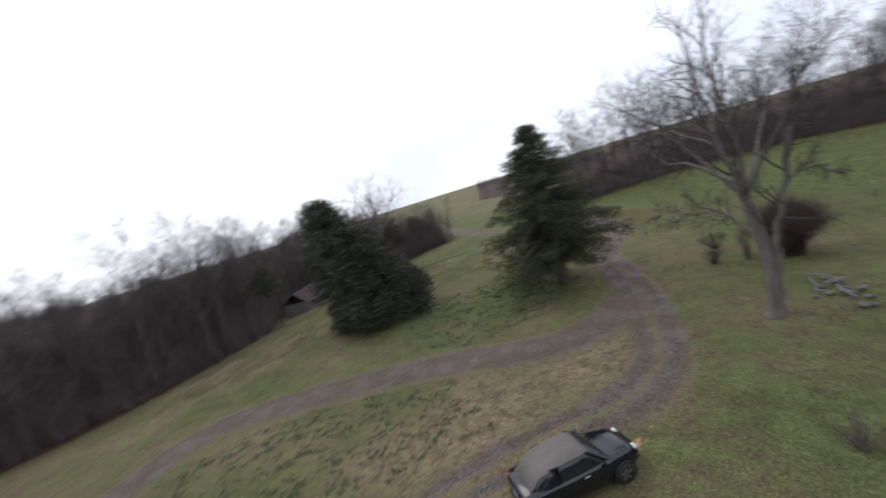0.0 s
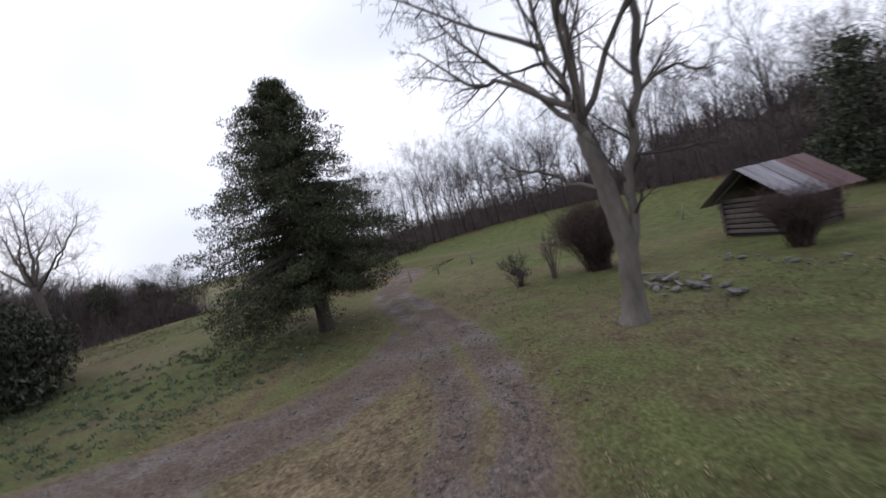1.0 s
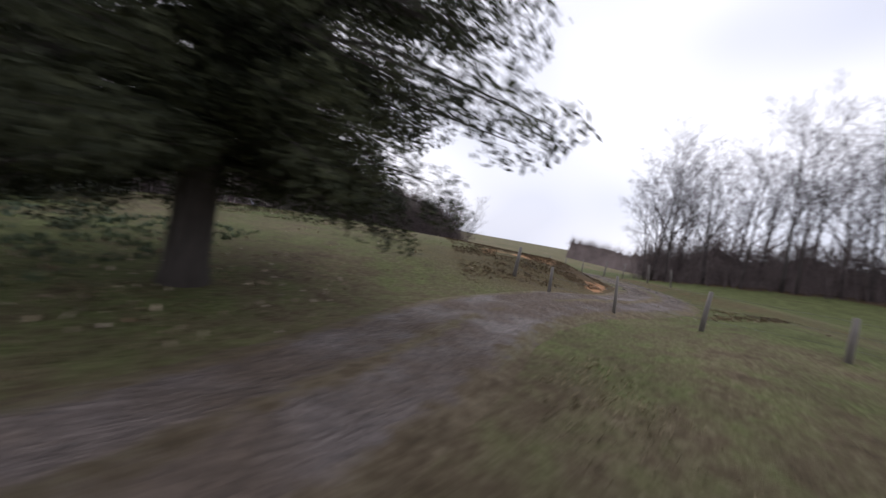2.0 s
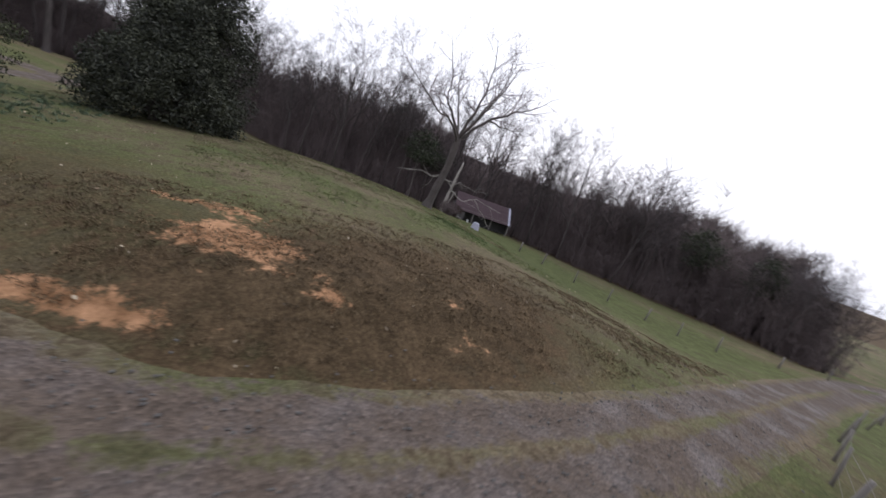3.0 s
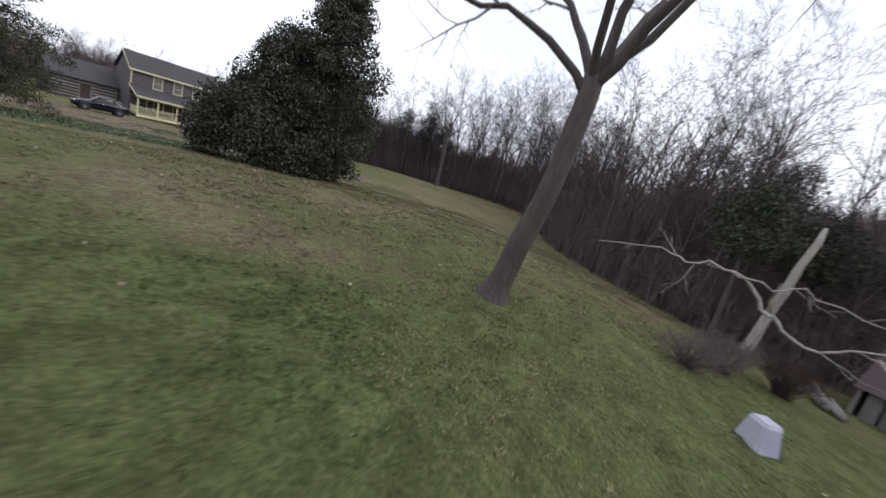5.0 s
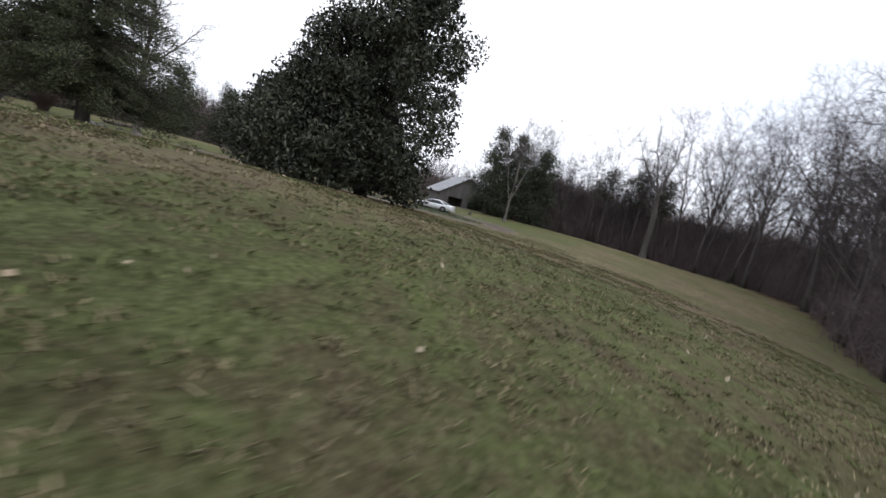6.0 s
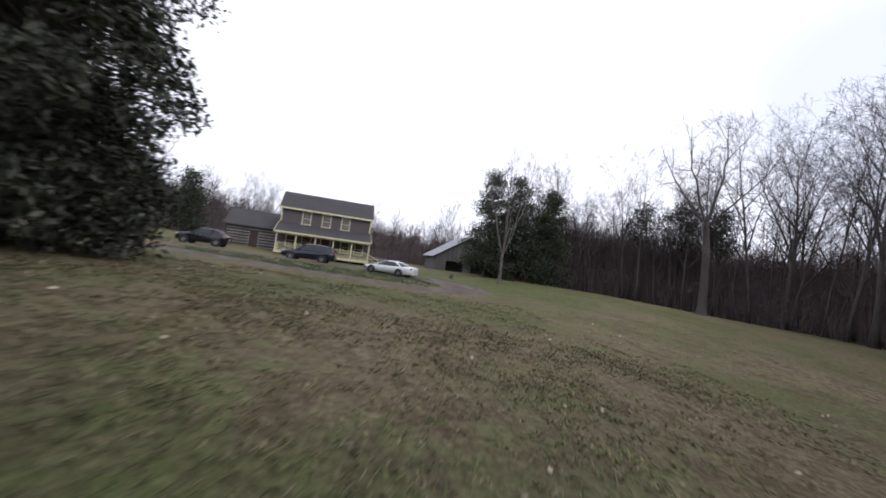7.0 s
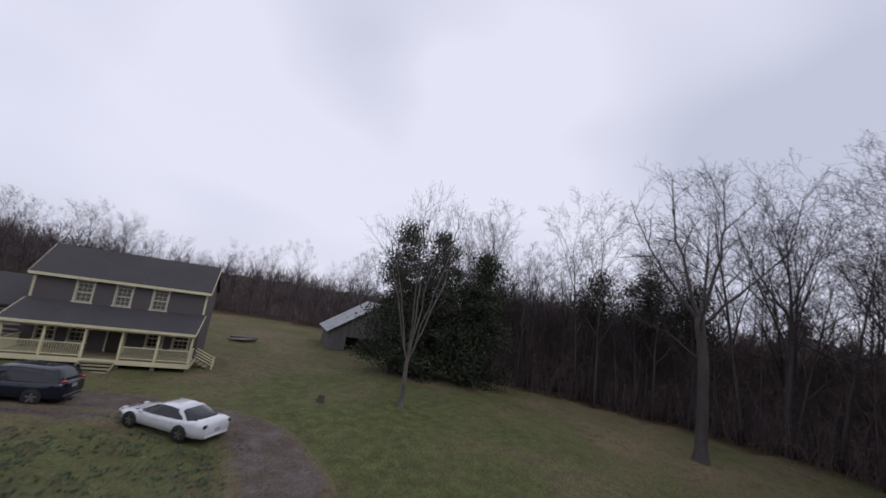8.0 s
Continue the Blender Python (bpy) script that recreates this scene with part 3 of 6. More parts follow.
def leaf_quads(rng, centres, size, n_each, spread, aspect=0.55, droop=0.0):
    """Small leaf blades scattered round the centres, as one vertex and face array."""
    C = np.repeat(np.asarray(centres, float), n_each, axis=0)
    n = len(C)
    C = C + rng.normal(0, 1, (n, 3)) * np.asarray(spread)
    u = rng.normal(0, 1, (n, 3))
    u[:, 2] -= droop
    u /= np.linalg.norm(u, axis=1)[:, None]
    w = np.cross(u, rng.normal(0, 1, (n, 3)))
    w /= np.linalg.norm(w, axis=1)[:, None] + 1e-9
    s = size * rng.uniform(0.6, 1.3, (n, 1))
    a, b, c, d = C - u * s, C + w * s * aspect, C + u * s, C - w * s * aspect
    V = np.stack([a, b, c, d], 1).reshape(-1, 3)
    F = np.arange(4 * n).reshape(n, 4)
    return V, F


def fast_mesh(name, V, F, mat):
    me = bpy.data.meshes.new(name)
    V = np.asarray(V, np.float32)
    F = np.asarray(F, np.int32)
    me.vertices.add(len(V))
    me.vertices.foreach_set("co", V.ravel())
    me.loops.add(F.size)
    me.loops.foreach_set("vertex_index", F.ravel())
    me.polygons.add(len(F))
    me.polygons.foreach_set("loop_start", np.arange(0, F.size, F.shape[1], dtype=np.int32))
    me.polygons.foreach_set("loop_total", np.full(len(F), F.shape[1], np.int32))
    me.materials.append(mat)
    me.update(calc_edges=True)
    me.validate()
    return me


def evergreen(name, x, y, label, height, radius, seed, mat, profile, trunk_r, clear, leaf, per, spread, layers, per_layer, lean=(0, 0), droop=0.3, bark=None, lump=0.28, lobes=()):
    """A dense evergreen: trunk, limbs and a crown of leaf sprays on every limb; lobes are lower heads beside the main one."""
    rng = random.Random(seed)
    nrng = np.random.default_rng(seed)
    bark = bark or M_BARK_DARK
    ob = empty(name, pose(x, y, gh(x, y)), label, "tree")
    vs, fs = [], []
    tp = [Vector((0, 0, -0.3)), Vector((0, 0, 0.3))] + [Vector((lean[0] * t, lean[1] * t, height * t)) for t in (0.25, 0.5, 0.75, 0.97)]
    tube(vs, fs, tp, [trunk_r * 1.5, trunk_r * 1.05, trunk_r * 0.85, trunk_r * 0.6, trunk_r * 0.35, 0.02], 10, True)
    put("trunk", mesh_of("trunk", vs, fs, bark, True), ob)
    vs, fs, centres = [], [], []
    for ox, oy, hh, rad in ((0.0, 0.0, height, radius),) + tuple(lobes):
        for L in range(max(4, int(layers * hh / height))):
            t = (L + 0.5) / max(4, int(layers * hh / height))
            z = clear + (hh - clear) * t
            r = rad * profile(t)
            for k in range(max(3, int(per_layer * (0.35 + 0.65 * profile(t))))):
                a = rng.uniform(0, 2 * math.pi)
                rr = r * (1 + lump * noise.noise((math.cos(a) * 1.7 + seed + ox, math.sin(a) * 1.7, z * 0.45))) * rng.uniform(0.7, 1.1)
                base = Vector((ox + lean[0] * t, oy + lean[1] * t, z + rng.uniform(-0.4, 0.2)))
                tip = base + Vector((math.cos(a) * rr, math.sin(a) * rr, rr * rng.uniform(-0.28, 0.12)))
                mid = base.lerp(tip, 0.5) + Vector((0, 0, rr * 0.08))
                tube(vs, fs, [base, mid, tip], [0.05 * (1.2 - t), 0.03, 0.008], 3)
                m = max(3, int(rr / spread[0] * 0.85))
                for q in range(m):
                    f = 0.25 + 0.75 * (q + rng.random()) / m
                    centres.append(tuple(base.lerp(tip, min(1.0, f)) + Vector((rng.uniform(-1, 1), rng.uniform(-1, 1), rng.uniform(-1, 0.6))) * 0.25))
    put("branch", mesh_of("branch", vs, fs, bark), ob)
    V, F = leaf_quads(nrng, centres, leaf, per, spread, 0.5, droop)
    put("crown", fast_mesh("crown", V, F, mat), ob)
    return ob


def cedar_profile(t):
    return (0.92 + 0.08 * math.sin(t * 21)) * (1.0 - t) ** 0.47 * (0.78 + 0.9 * min(t, 0.25)) + 0.03


def clump_tree(name, x, y, label, seed, mat, stems, clumps, leaf, per, aspect, droop, bark):
    """An evergreen of leafy clumps: each clump (place, size, foot on the stem) is a puff of leaves on its own branch."""
    rng = random.Random(seed)
    nrng = np.random.default_rng(seed)
    ob = empty(name, pose(x, y, gh(x, y)), label, "tree")
    vs, fs = [], []
    for pts, rads in stems:
        tube(vs, fs, [Vector(p) for p in pts], rads, 10, True)
    put("trunk", mesh_of("trunk", vs, fs, bark, True), ob)
    vs, fs, V, F, n = [], [], [], [], 0
    for place, size, foot in clumps:
        c, b = Vector(place), Vector(foot)
        mid = b.lerp(c, 0.55) + Vector((rng.uniform(-0.1, 0.1), rng.uniform(-0.1, 0.1), 0.06 * (c - b).length))
        tube(vs, fs, [b, mid, c], [0.055, 0.03, 0.008], 4)
        k = max(12, int(per * (size[0] * size[1] + size[0] * size[2] + size[1] * size[2]) / 3))
        d = nrng.normal(0, 1, (k, 3))
        d /= np.linalg.norm(d, axis=1)[:, None]
        pts = np.array(place) + d * np.array(size) * (nrng.uniform(0.25, 1.0, (k, 1)) ** 0.45) * nrng.normal(1.0, 0.10, (k, 1))
        v, f = leaf_quads(nrng, pts, leaf, 1, (0.02, 0.02, 0.02), aspect, droop)
        V.append(v)
        F.append(f + n)
        n += len(v)
    put("branch", mesh_of("branch", vs, fs, bark), ob)
    put("crown", fast_mesh("crown", np.concatenate(V), np.concatenate(F), mat), ob)
    return ob


def magnolia_tree(x, y):
    """A wide mound of low boughs in the west, a ragged leaning head above its east side."""
    rng = random.Random(8)
    stems = [([(1.6, -0.8, -0.3), (1.7, -0.8, 0.4), (2.1, -1.0, 3.5), (2.5, -1.2, 7.0), (2.8, -1.4, 10.2)], [0.42, 0.3, 0.24, 0.15, 0.03]),
             ([(-1.2, 0.2, -0.3), (-1.2, 0.2, 0.4), (-1.5, 0.3, 2.8), (-1.8, 0.4, 5.2)], [0.3, 0.22, 0.15, 0.03])]
    clumps = []
    for k in range(230):
        a, u = rng.uniform(0, 2 * math.pi), rng.random()
        z = 0.35 + 4.4 * u
        r = 4.3 * (1 - u ** 2.4) ** 0.6 * rng.uniform(0.72, 1.0) * (1 + 0.22 * noise.noise((math.cos(a) * 2.1, math.sin(a) * 2.1, z * 0.5)))
        s = rng.uniform(0.55, 1.05)
        clumps.append(((-0.3 + math.cos(a) * r, math.sin(a) * r * 0.92, z), (s, s, s * 0.8), (-1.3, 0.2, max(0.5, z * 0.75))))
    for k in range(110):
        a, u = rng.uniform(0, 2 * math.pi), rng.random()
        z = 3.0 + 4.4 * u
        r = 2.5 * (1 - u ** 2.2) ** 0.6 * rng.uniform(0.6, 1.0) * (1 + 0.3 * noise.noise((math.cos(a) * 2.0 + 3, math.sin(a) * 2.0, z * 0.6)))
        s = rng.uniform(0.5, 0.9)
        clumps.append(((-0.2 + math.cos(a) * r, -0.3 + math.sin(a) * r, z), (s, s, s * 0.8), (0.6, -0.3, z * 0.8)))
    for k in range(250):
        a, u = rng.uniform(0, 2 * math.pi), rng.random()
        z = 0.4 + 10.2 * u
        r = (3.1 - 0.7 * sm((u - 0.6) / 0.4)) * (1 - max(0.0, u - 0.55) ** 2 * 3.6) * (1 + 0.2 * noise.noise((math.cos(a) * 1.5 + 7, math.sin(a) * 1.5, z * 0.62)))
        r *= rng.uniform(0.5, 1.0)
        s = rng.uniform(0.45, 0.95)
        cx, cy = 1.6 + 0.9 * u, -0.9 - 0.5 * u
        clumps.append(((cx + math.cos(a) * r, cy + math.sin(a) * r * 1.15, z), (s, s, s * 0.8), (cx, cy, max(0.5, z * 0.88))))
    for k in range(70):
        a, u, r = rng.uniform(0, 2 * math.pi), rng.random(), rng.uniform(0.2, 1.7)
        z = 5.0 + 4.4 * u
        s = rng.uniform(0.55, 0.9)
        cx, cy = 1.6 + 0.09 * z, -0.9 - 0.05 * z
        clumps.append(((cx + math.cos(a) * r, cy + math.sin(a) * r, z), (s, s, s * 0.9), (cx, cy, z - 0.5)))
    return clump_tree("magnolia_tree", x, y, "broad dark evergreen tree with leaves down to the grass", 8, M_HOLLY, stems, clumps, 0.105, 330, 0.42, 0.1, M_BARK_DARK)


def red_cedar(x, y):
    """Drooping layered sprays on a straight trunk, fuller and lower on the east side."""
    rng = random.Random(5)
    H = 12.6
    stems = [([(0, 0, -0.3), (0, 0, 0.3), (-0.05, 0, 3.2), (-0.2, -0.1, 6.4), (-0.3, -0.2, 9.6), (-0.3, -0.2, H)], [0.5, 0.37, 0.31, 0.22, 0.12, 0.02])]
    clumps = []
    for L in range(36):
        t = (L + 0.5) / 36
        z = 2.0 + (H - 1.9) * t
        rad = 4.6 * (1 - t ** 1.9) ** 0.85 * (0.78 + 0.88 * min(t, 0.25)) + 0.2
        for k in range(max(5, int(13 * (0.4 + 0.6 * (1 - t))))):
            a = rng.uniform(0, 2 * math.pi)
            east = max(0.0, math.cos(a + 0.5))
            rr = rad * (1 + 0.38 * noise.noise((math.cos(a) * 1.6 + 3, math.sin(a) * 1.6, z * 0.55))) * rng.uniform(0.7, 1.08)
            if t < 0.3:
                rr *= 1 + 0.28 * east
            lift = rng.uniform(-0.12, 0.16) * rr - (0.9 * east if t < 0.22 else 0.0)
            foot = (-0.3 * t, -0.2 * t, z)
            for q in (0.3, 0.55, 0.8, 1.0):
                s = (0.38 + 0.16 * (1 - t)) * rng.uniform(0.75, 1.25) * (1.1 - 0.25 * q)
                clumps.append(((foot[0] + math.cos(a) * rr * q + rng.uniform(-0.25, 0.25), foot[1] + math.sin(a) * rr * q + rng.uniform(-0.25, 0.25), z + lift * q - 0.12 * rr * q * q + rng.uniform(-0.15, 0.15)), (s * 1.25, s * 1.25, s * 0.72), foot))
    return clump_tree("cedar_tree", x, y, "tall dark red cedar beside the gravel lane", 5, M_CEDAR, stems, clumps, 0.06, 720, 0.42, 0.5, M_BARK_DARK)


red_cedar(-16.4, -24.6)
magnolia_tree(-3.0, -33.9).scale = (1.02, 1.12, 1.12)

SYC = dict(segs=(5, 7, 5, 4, 3), wobble=(0.05, 0.1, 0.17, 0.2, 0.25), lift=(0.0, 0.05, 0.03, 0.02, 0.0), taper=(0.4, 0.82, 0.85, 0.85, 0.8), tip=0.011,
           count=(5, 9, 6, 5), angle=((14, 38), (28, 62), (25, 60), (25, 60)), ratio=((2.2, 3.0), (0.32, 0.55), (0.35, 0.6), (0.35, 0.6)), short=(0.1, 0.35, 0.3, 0.2), thin=(0.6, 0.42, 0.55, 0.6))
SYC["from"] = (0.55, 0.3, 0.25, 0.2)


def big_bare(name, x, y, label, seed, trunk_len, radius, spec, bark, twig, heading=(0, 0, 1)):
    rng = random.Random(seed)
    out = []
    grow(rng, Vector((0, 0, -0.3)), Vector(heading).normalized(), trunk_len, radius, 0, spec, out)
    out[0][2][0] = radius * 1.6
    return as_tree(name, tree_meshes(out, {"trunk": bark, "branch": bark, "crown": twig}, (10, 7, 5, 3, 3), (1, 2)), pose(x, y, gh(x, y)), label)


def limbed_tree(name, x, y, label, seed, trunk, trunk_r, boughs, bark, twig, sub, whorl=None):
    """A bare tree whose main boughs follow given bends; smaller branches sprout from them."""
    rng = random.Random(seed)
    out = []
    tp = [Vector(p) for p in trunk]
    stem = []
    for i in range(len(tp) - 1):
        for q in range(4):
            w = 0.025 if i or q else 0.0
            stem.append(tp[i].lerp(tp[i + 1], q / 4) + Vector((rng.uniform(-w, w), rng.uniform(-w, w), 0)))
    stem.append(tp[-1])
    rads = [trunk_r * (1.1 - 0.28 * i / (len(stem) - 1) + 0.5 * math.exp(-stem[i].z / 0.35)) * rng.uniform(0.96, 1.05) for i in range(len(stem))]
    out.append((0, [tp[0] - Vector((0, 0, 0.3))] + stem, [trunk_r * 2.0] + rads))
    boughs = list(boughs)
    if whorl:
        hub, count, reach, rise, thick = Vector(whorl[0]), *whorl[1:]
        for k in range(count):
            turn = 2 * math.pi * k / count + rng.uniform(-0.25, 0.25)
            side = Vector((math.cos(turn), math.sin(turn), 0)) * reach * rng.uniform(0.85, 1.1)
            up = Vector((0, 0, rise * rng.uniform(0.85, 1.1)))
            boughs.append(([hub, hub + side * 0.45 + up * 0.4, hub + side * 0.8 + up * 0.72, hub + side + up], thick, 0.02))
    for bends, r0, r1 in boughs:
        keys = [Vector(p) for p in bends]
        pts = []
        for i in range(len(keys) - 1):
            k0, k1, k2, k3 = keys[max(i - 1, 0)], keys[i], keys[i + 1], keys[min(i + 2, len(keys) - 1)]
            for q in range(3):
                t = q / 3
                p = 0.5 * (2 * k1 + (k2 - k0) * t + (2 * k0 - 5 * k1 + 4 * k2 - k3) * t * t + (3 * k1 - k0 - 3 * k2 + k3) * t ** 3)
                w = 0.0 if i == 0 and q == 0 else 0.11
                pts.append(p + Vector((rng.uniform(-w, w), rng.uniform(-w, w), rng.uniform(-w, w))))
        pts.append(keys[-1])
        rads = [r0 + (r1 - r0) * (i / (len(pts) - 1)) ** 0.75 for i in range(len(pts))]
        out.append((1, pts, rads))
        sprout(rng, pts, rads, sum((p - q).length for p, q in zip(pts, pts[1:])), r0, 1, sub, out)
    return as_tree(name, tree_meshes(out, {"trunk": bark, "branch": bark, "crown": twig}, (14, 7, 5, 3, 3), (1, 2)), pose(x, y, gh(x, y)), label)


SPREAD = dict(SYC, tip=0.006, count=(5, 11, 7, 5), wobble=(0.05, 0.12, 0.2, 0.22, 0.26), ratio=((1, 1), (0.24, 0.48), (0.35, 0.6), (0.35, 0.6)), thin=(0.6, 0.30, 0.5, 0.6))
syc = limbed_tree("sycamore_tree", -17.9, -10.3, "large bare tree with pale grey trunk and broken limbs", 31, [(0, 0, 0), (-0.05, 0.1, 1.0), (-0.08, 0.16, 2.2), (-0.04, -0.02, 3.4), (0, -0.2, 4.4), (0.06, -0.42, 5.4)], 0.31,
            [([(0.02, -0.28, 4.7), (0.07, -0.45, 5.5), (0.1, -0.6, 6.2), (0.2, -0.9, 7.6), (0.3, -1.4, 10.6), (0.5, -1.8, 13.5)], 0.20, 0.03), ([(0.03, -0.3, 4.9), (0, -0.3, 7.4), (0.3, -0.5, 9.5), (0.7, -0.6, 11.5), (1.0, -0.3, 14.2)], 0.168, 0.025), ([(-0.05, 0.14, 0.9), (-0.1, 0.36, 2.4), (-0.1, 0.7, 4.2), (-0.2, 1.2, 6.1), (-0.3, 1.5, 8.3)], 0.18, 0.12), ([(-0.2, 1.1, 6.0), (-0.5, 2.0, 6.5), (-0.5, 2.9, 6.1)], 0.076, 0.03), ([(0.1, -0.6, 6.2), (0.5, -2.7, 7.5), (0.7, -3.7, 7.8), (0.9, -5.2, 9.3)], 0.109, 0.02), ([(0.2, -1.0, 7.9), (0.8, -3.5, 9.6), (1.1, -6.0, 11.4)], 0.092, 0.02), ([(-0.05, -0.1, 3.8), (-0.6, -1.3, 4.25), (-1.0, -2.4, 4.75), (-1.0, -3.5, 5.2)], 0.075, 0.04), ([(-0.85, -2.0, 4.6), (-0.2, -3.4, 4.9), (0.7, -4.7, 4.9)], 0.028, 0.008), ([(-0.5, -1.1, 4.2), (-1.2, -2.6, 4.3), (-1.4, -4.0, 4.5), (-1.0, -5.4, 4.9)], 0.028, 0.008)],
            M_BARK_PALE, M_TWIG, SPREAD, ((0.05, -0.45, 5.7), 4, 4.2, 5.2, 0.11))
syc.matrix_basis = pose(-17.9, -10.3, gh(-17.9, -10.3), 0, 0, 6) @ Matrix.Diagonal((0.92, 0.92, 1.04, 1))
lone = limbed_tree("bare_tree", -8.0, -53.5, "bare wide-limbed tree alone on the grass slope", 44, [(0, 0, 0), (0, -0.3, 1.6), (0, -0.8, 4.0), (0.1, -1.0, 7.2)], 0.36,
            [([(0.1, -1, 7.0), (0.5, 0.2, 8.8), (0.8, 1.1, 9.9), (0.5, 1.6, 12), (0.8, 2.7, 14.8)], 0.17, 0.02), ([(0.1, -0.95, 6.6), (-0.8, 1.0, 8.2), (-1.2, 3.2, 8.6), (-1.4, 5.2, 9.8), (-1.0, 7.3, 11.2)], 0.15, 0.02), ([(0.1, -1, 7.1), (-0.3, -1.5, 9.9), (-0.5, -1.9, 12.9), (-0.4, -1.2, 16.2)], 0.2, 0.02), ([(0.1, -1, 7.0), (0.6, -2.7, 9.5), (1.0, -4.9, 13.3), (1.4, -5.8, 16.4)], 0.19, 0.02), ([(0.1, -1, 6.9), (-0.6, -2.7, 9.2), (-1.2, -4.6, 10.8), (-1.6, -7.0, 12.2), (-2.0, -9.8, 14.3)], 0.2, 0.02), ([(-0.8, -3.2, 9.6), (-0.4, -6.0, 9.7), (0.0, -8.6, 10.2)], 0.11, 0.02)],
            M_BARK_DARK, M_TWIG_BROWN, SPREAD, ((0.1, -1.0, 6.9), 2, 5.0, 6.8, 0.15))
lone.matrix_basis = pose(-8.0, -53.5, gh(-8.0, -53.5), 0, 0, 5) @ Matrix.Diagonal((0.9, 0.9, 0.9, 1))
limbed_tree("bare_tree", 23.2, -8.9, "slender pale bare tree in front of the cedars", 52, [(0, 0, 0), (0.02, 0, 1.2), (0.0, 0.03, 2.6), (0.05, 0.0, 4.0)], 0.15,
            [([(0.05, 0, 3.8), (0.1, 0.1, 7.0), (0.0, 0.1, 10.0), (0.1, 0, 13.4)], 0.09, 0.012)], M_BARK_PALE, M_TWIG, dict(SPREAD, count=(5, 10, 5, 4), angle=((14, 38), (16, 40), (20, 45), (25, 60)), lift=(0, 0.06, 0.08, 0.05, 0.02)), ((0.02, 0, 2.9), 6, 2.7, 9.0, 0.07))
forked = limbed_tree("bare_tree", 40.2, -17.6, "tall bare tree forked high at the woods' edge", 63, [(0, 0, 0), (0.1, 0.1, 3.0), (-0.1, 0.1, 6.5), (-0.3, 0.4, 9.6)], 0.36,
            [([(-0.3, 0.4, 9.3), (-1.2, 2.0, 12.0), (-2.0, 3.4, 14.6), (-2.9, 4.8, 18.6)], 0.17, 0.02), ([(-0.3, 0.4, 9.4), (-0.8, 1.2, 13.0), (-1.3, 2.1, 16.5), (-1.4, 2.4, 20.2)], 0.18, 0.02), ([(-0.3, 0.4, 9.4), (0.3, -0.3, 13.0), (0.4, -0.6, 16.5), (0.2, -0.4, 20.0)], 0.17, 0.02),
             ([(-0.3, 0.4, 9.0), (0.9, -1.5, 11.5), (1.7, -2.8, 13.4), (2.6, -4.2, 16.0)], 0.14, 0.02), ([(-0.3, 0.4, 9.2), (1.6, 1.4, 12.5), (3.0, 2.2, 16.5)], 0.12, 0.02), ([(-0.2, 0.3, 8.4), (-2.0, -1.0, 11.5), (-3.2, -1.8, 15.5)], 0.12, 0.02), ([(-0.1, 0.1, 6.6), (-1.4, 2.0, 8.2), (-2.4, 3.8, 9.0)], 0.08, 0.015)],
            M_BARK, M_TWIG, dict(SPREAD, count=(5, 9, 6, 4), lift=(0.0, 0.05, 0.07, 0.05, 0.02)))
forked.matrix_basis = pose(40.2, -17.6, gh(40.2, -17.6)) @ Matrix.Diagonal((0.92, 0.92, 0.92, 1))
for x, y, k, hgt in ((52.0, -24.0, 66, 18.0), (46.0, -33.5, 67, 18.0), (53.5, -16.0, 68, 19.0), (34.0, -41.0, 69, 16.0)):
    big_bare("bare_tree", x, y, "tall bare hardwood towering over the woods' edge", k, hgt, 0.27, dict(WILD, count=(9, 7, 6, 4), ratio=((0.45, 0.7), (0.4, 0.62), (0.4, 0.65), (0.4, 0.7))), M_BARK, M_TWIG)


def along(pts, step, rng, depth=0.0):
    s = spline(pts, step)
    for i, p in enumerate(s):
        a, b = s[max(i - 1, 0)], s[min(i + 1, len(s) - 1)]
        d = Vector((b[0] - a[0], b[1] - a[1])).normalized()
        yield p[0] - d.y * depth, p[1] + d.x * depth, d


rngw = random.Random(7)


def plant_woods(pts, rows, step, lo=0.75, hi=1.15):
    for r in range(rows):
        for x, y, d in along(pts, step * (1 + 0.25 * r), rngw, -(1.0 + 3.2 * r)):
            x += rngw.uniform(-1.2, 1.2)
            y += rngw.uniform(-1.2, 1.2)
            if rngw.random() < 0.12:
                continue
            s = rngw.uniform(lo, hi)
            ob = as_tree("woodland_tree", WILD_KINDS[rngw.randrange(6)], pose(x, y, gh(x, y), 0, 0, rngw.uniform(0, 360)), "bare grey hardwood tree in the woods", "woods round the fields")
            ob.scale = (s, s, s * rngw.uniform(0.9, 1.1))


plant_woods(WOODS_EAST[1:6], 2, 2.4, 0.34, 0.52)
plant_woods(WOODS_EAST[5:16], 2, 2.6, 0.62, 1.0)
plant_woods(WOODS_EAST[15:19], 3, 2.6, 0.8, 1.15)
plant_woods(WOODS_EAST[18:22], 3, 2.4, 0.55, 0.82)
plant_woods(WOODS_EAST[21:], 2, 2.6, 0.42, 0.66)
plant_woods(WOODS_WEST, 2, 1.6, 0.55, 0.82)


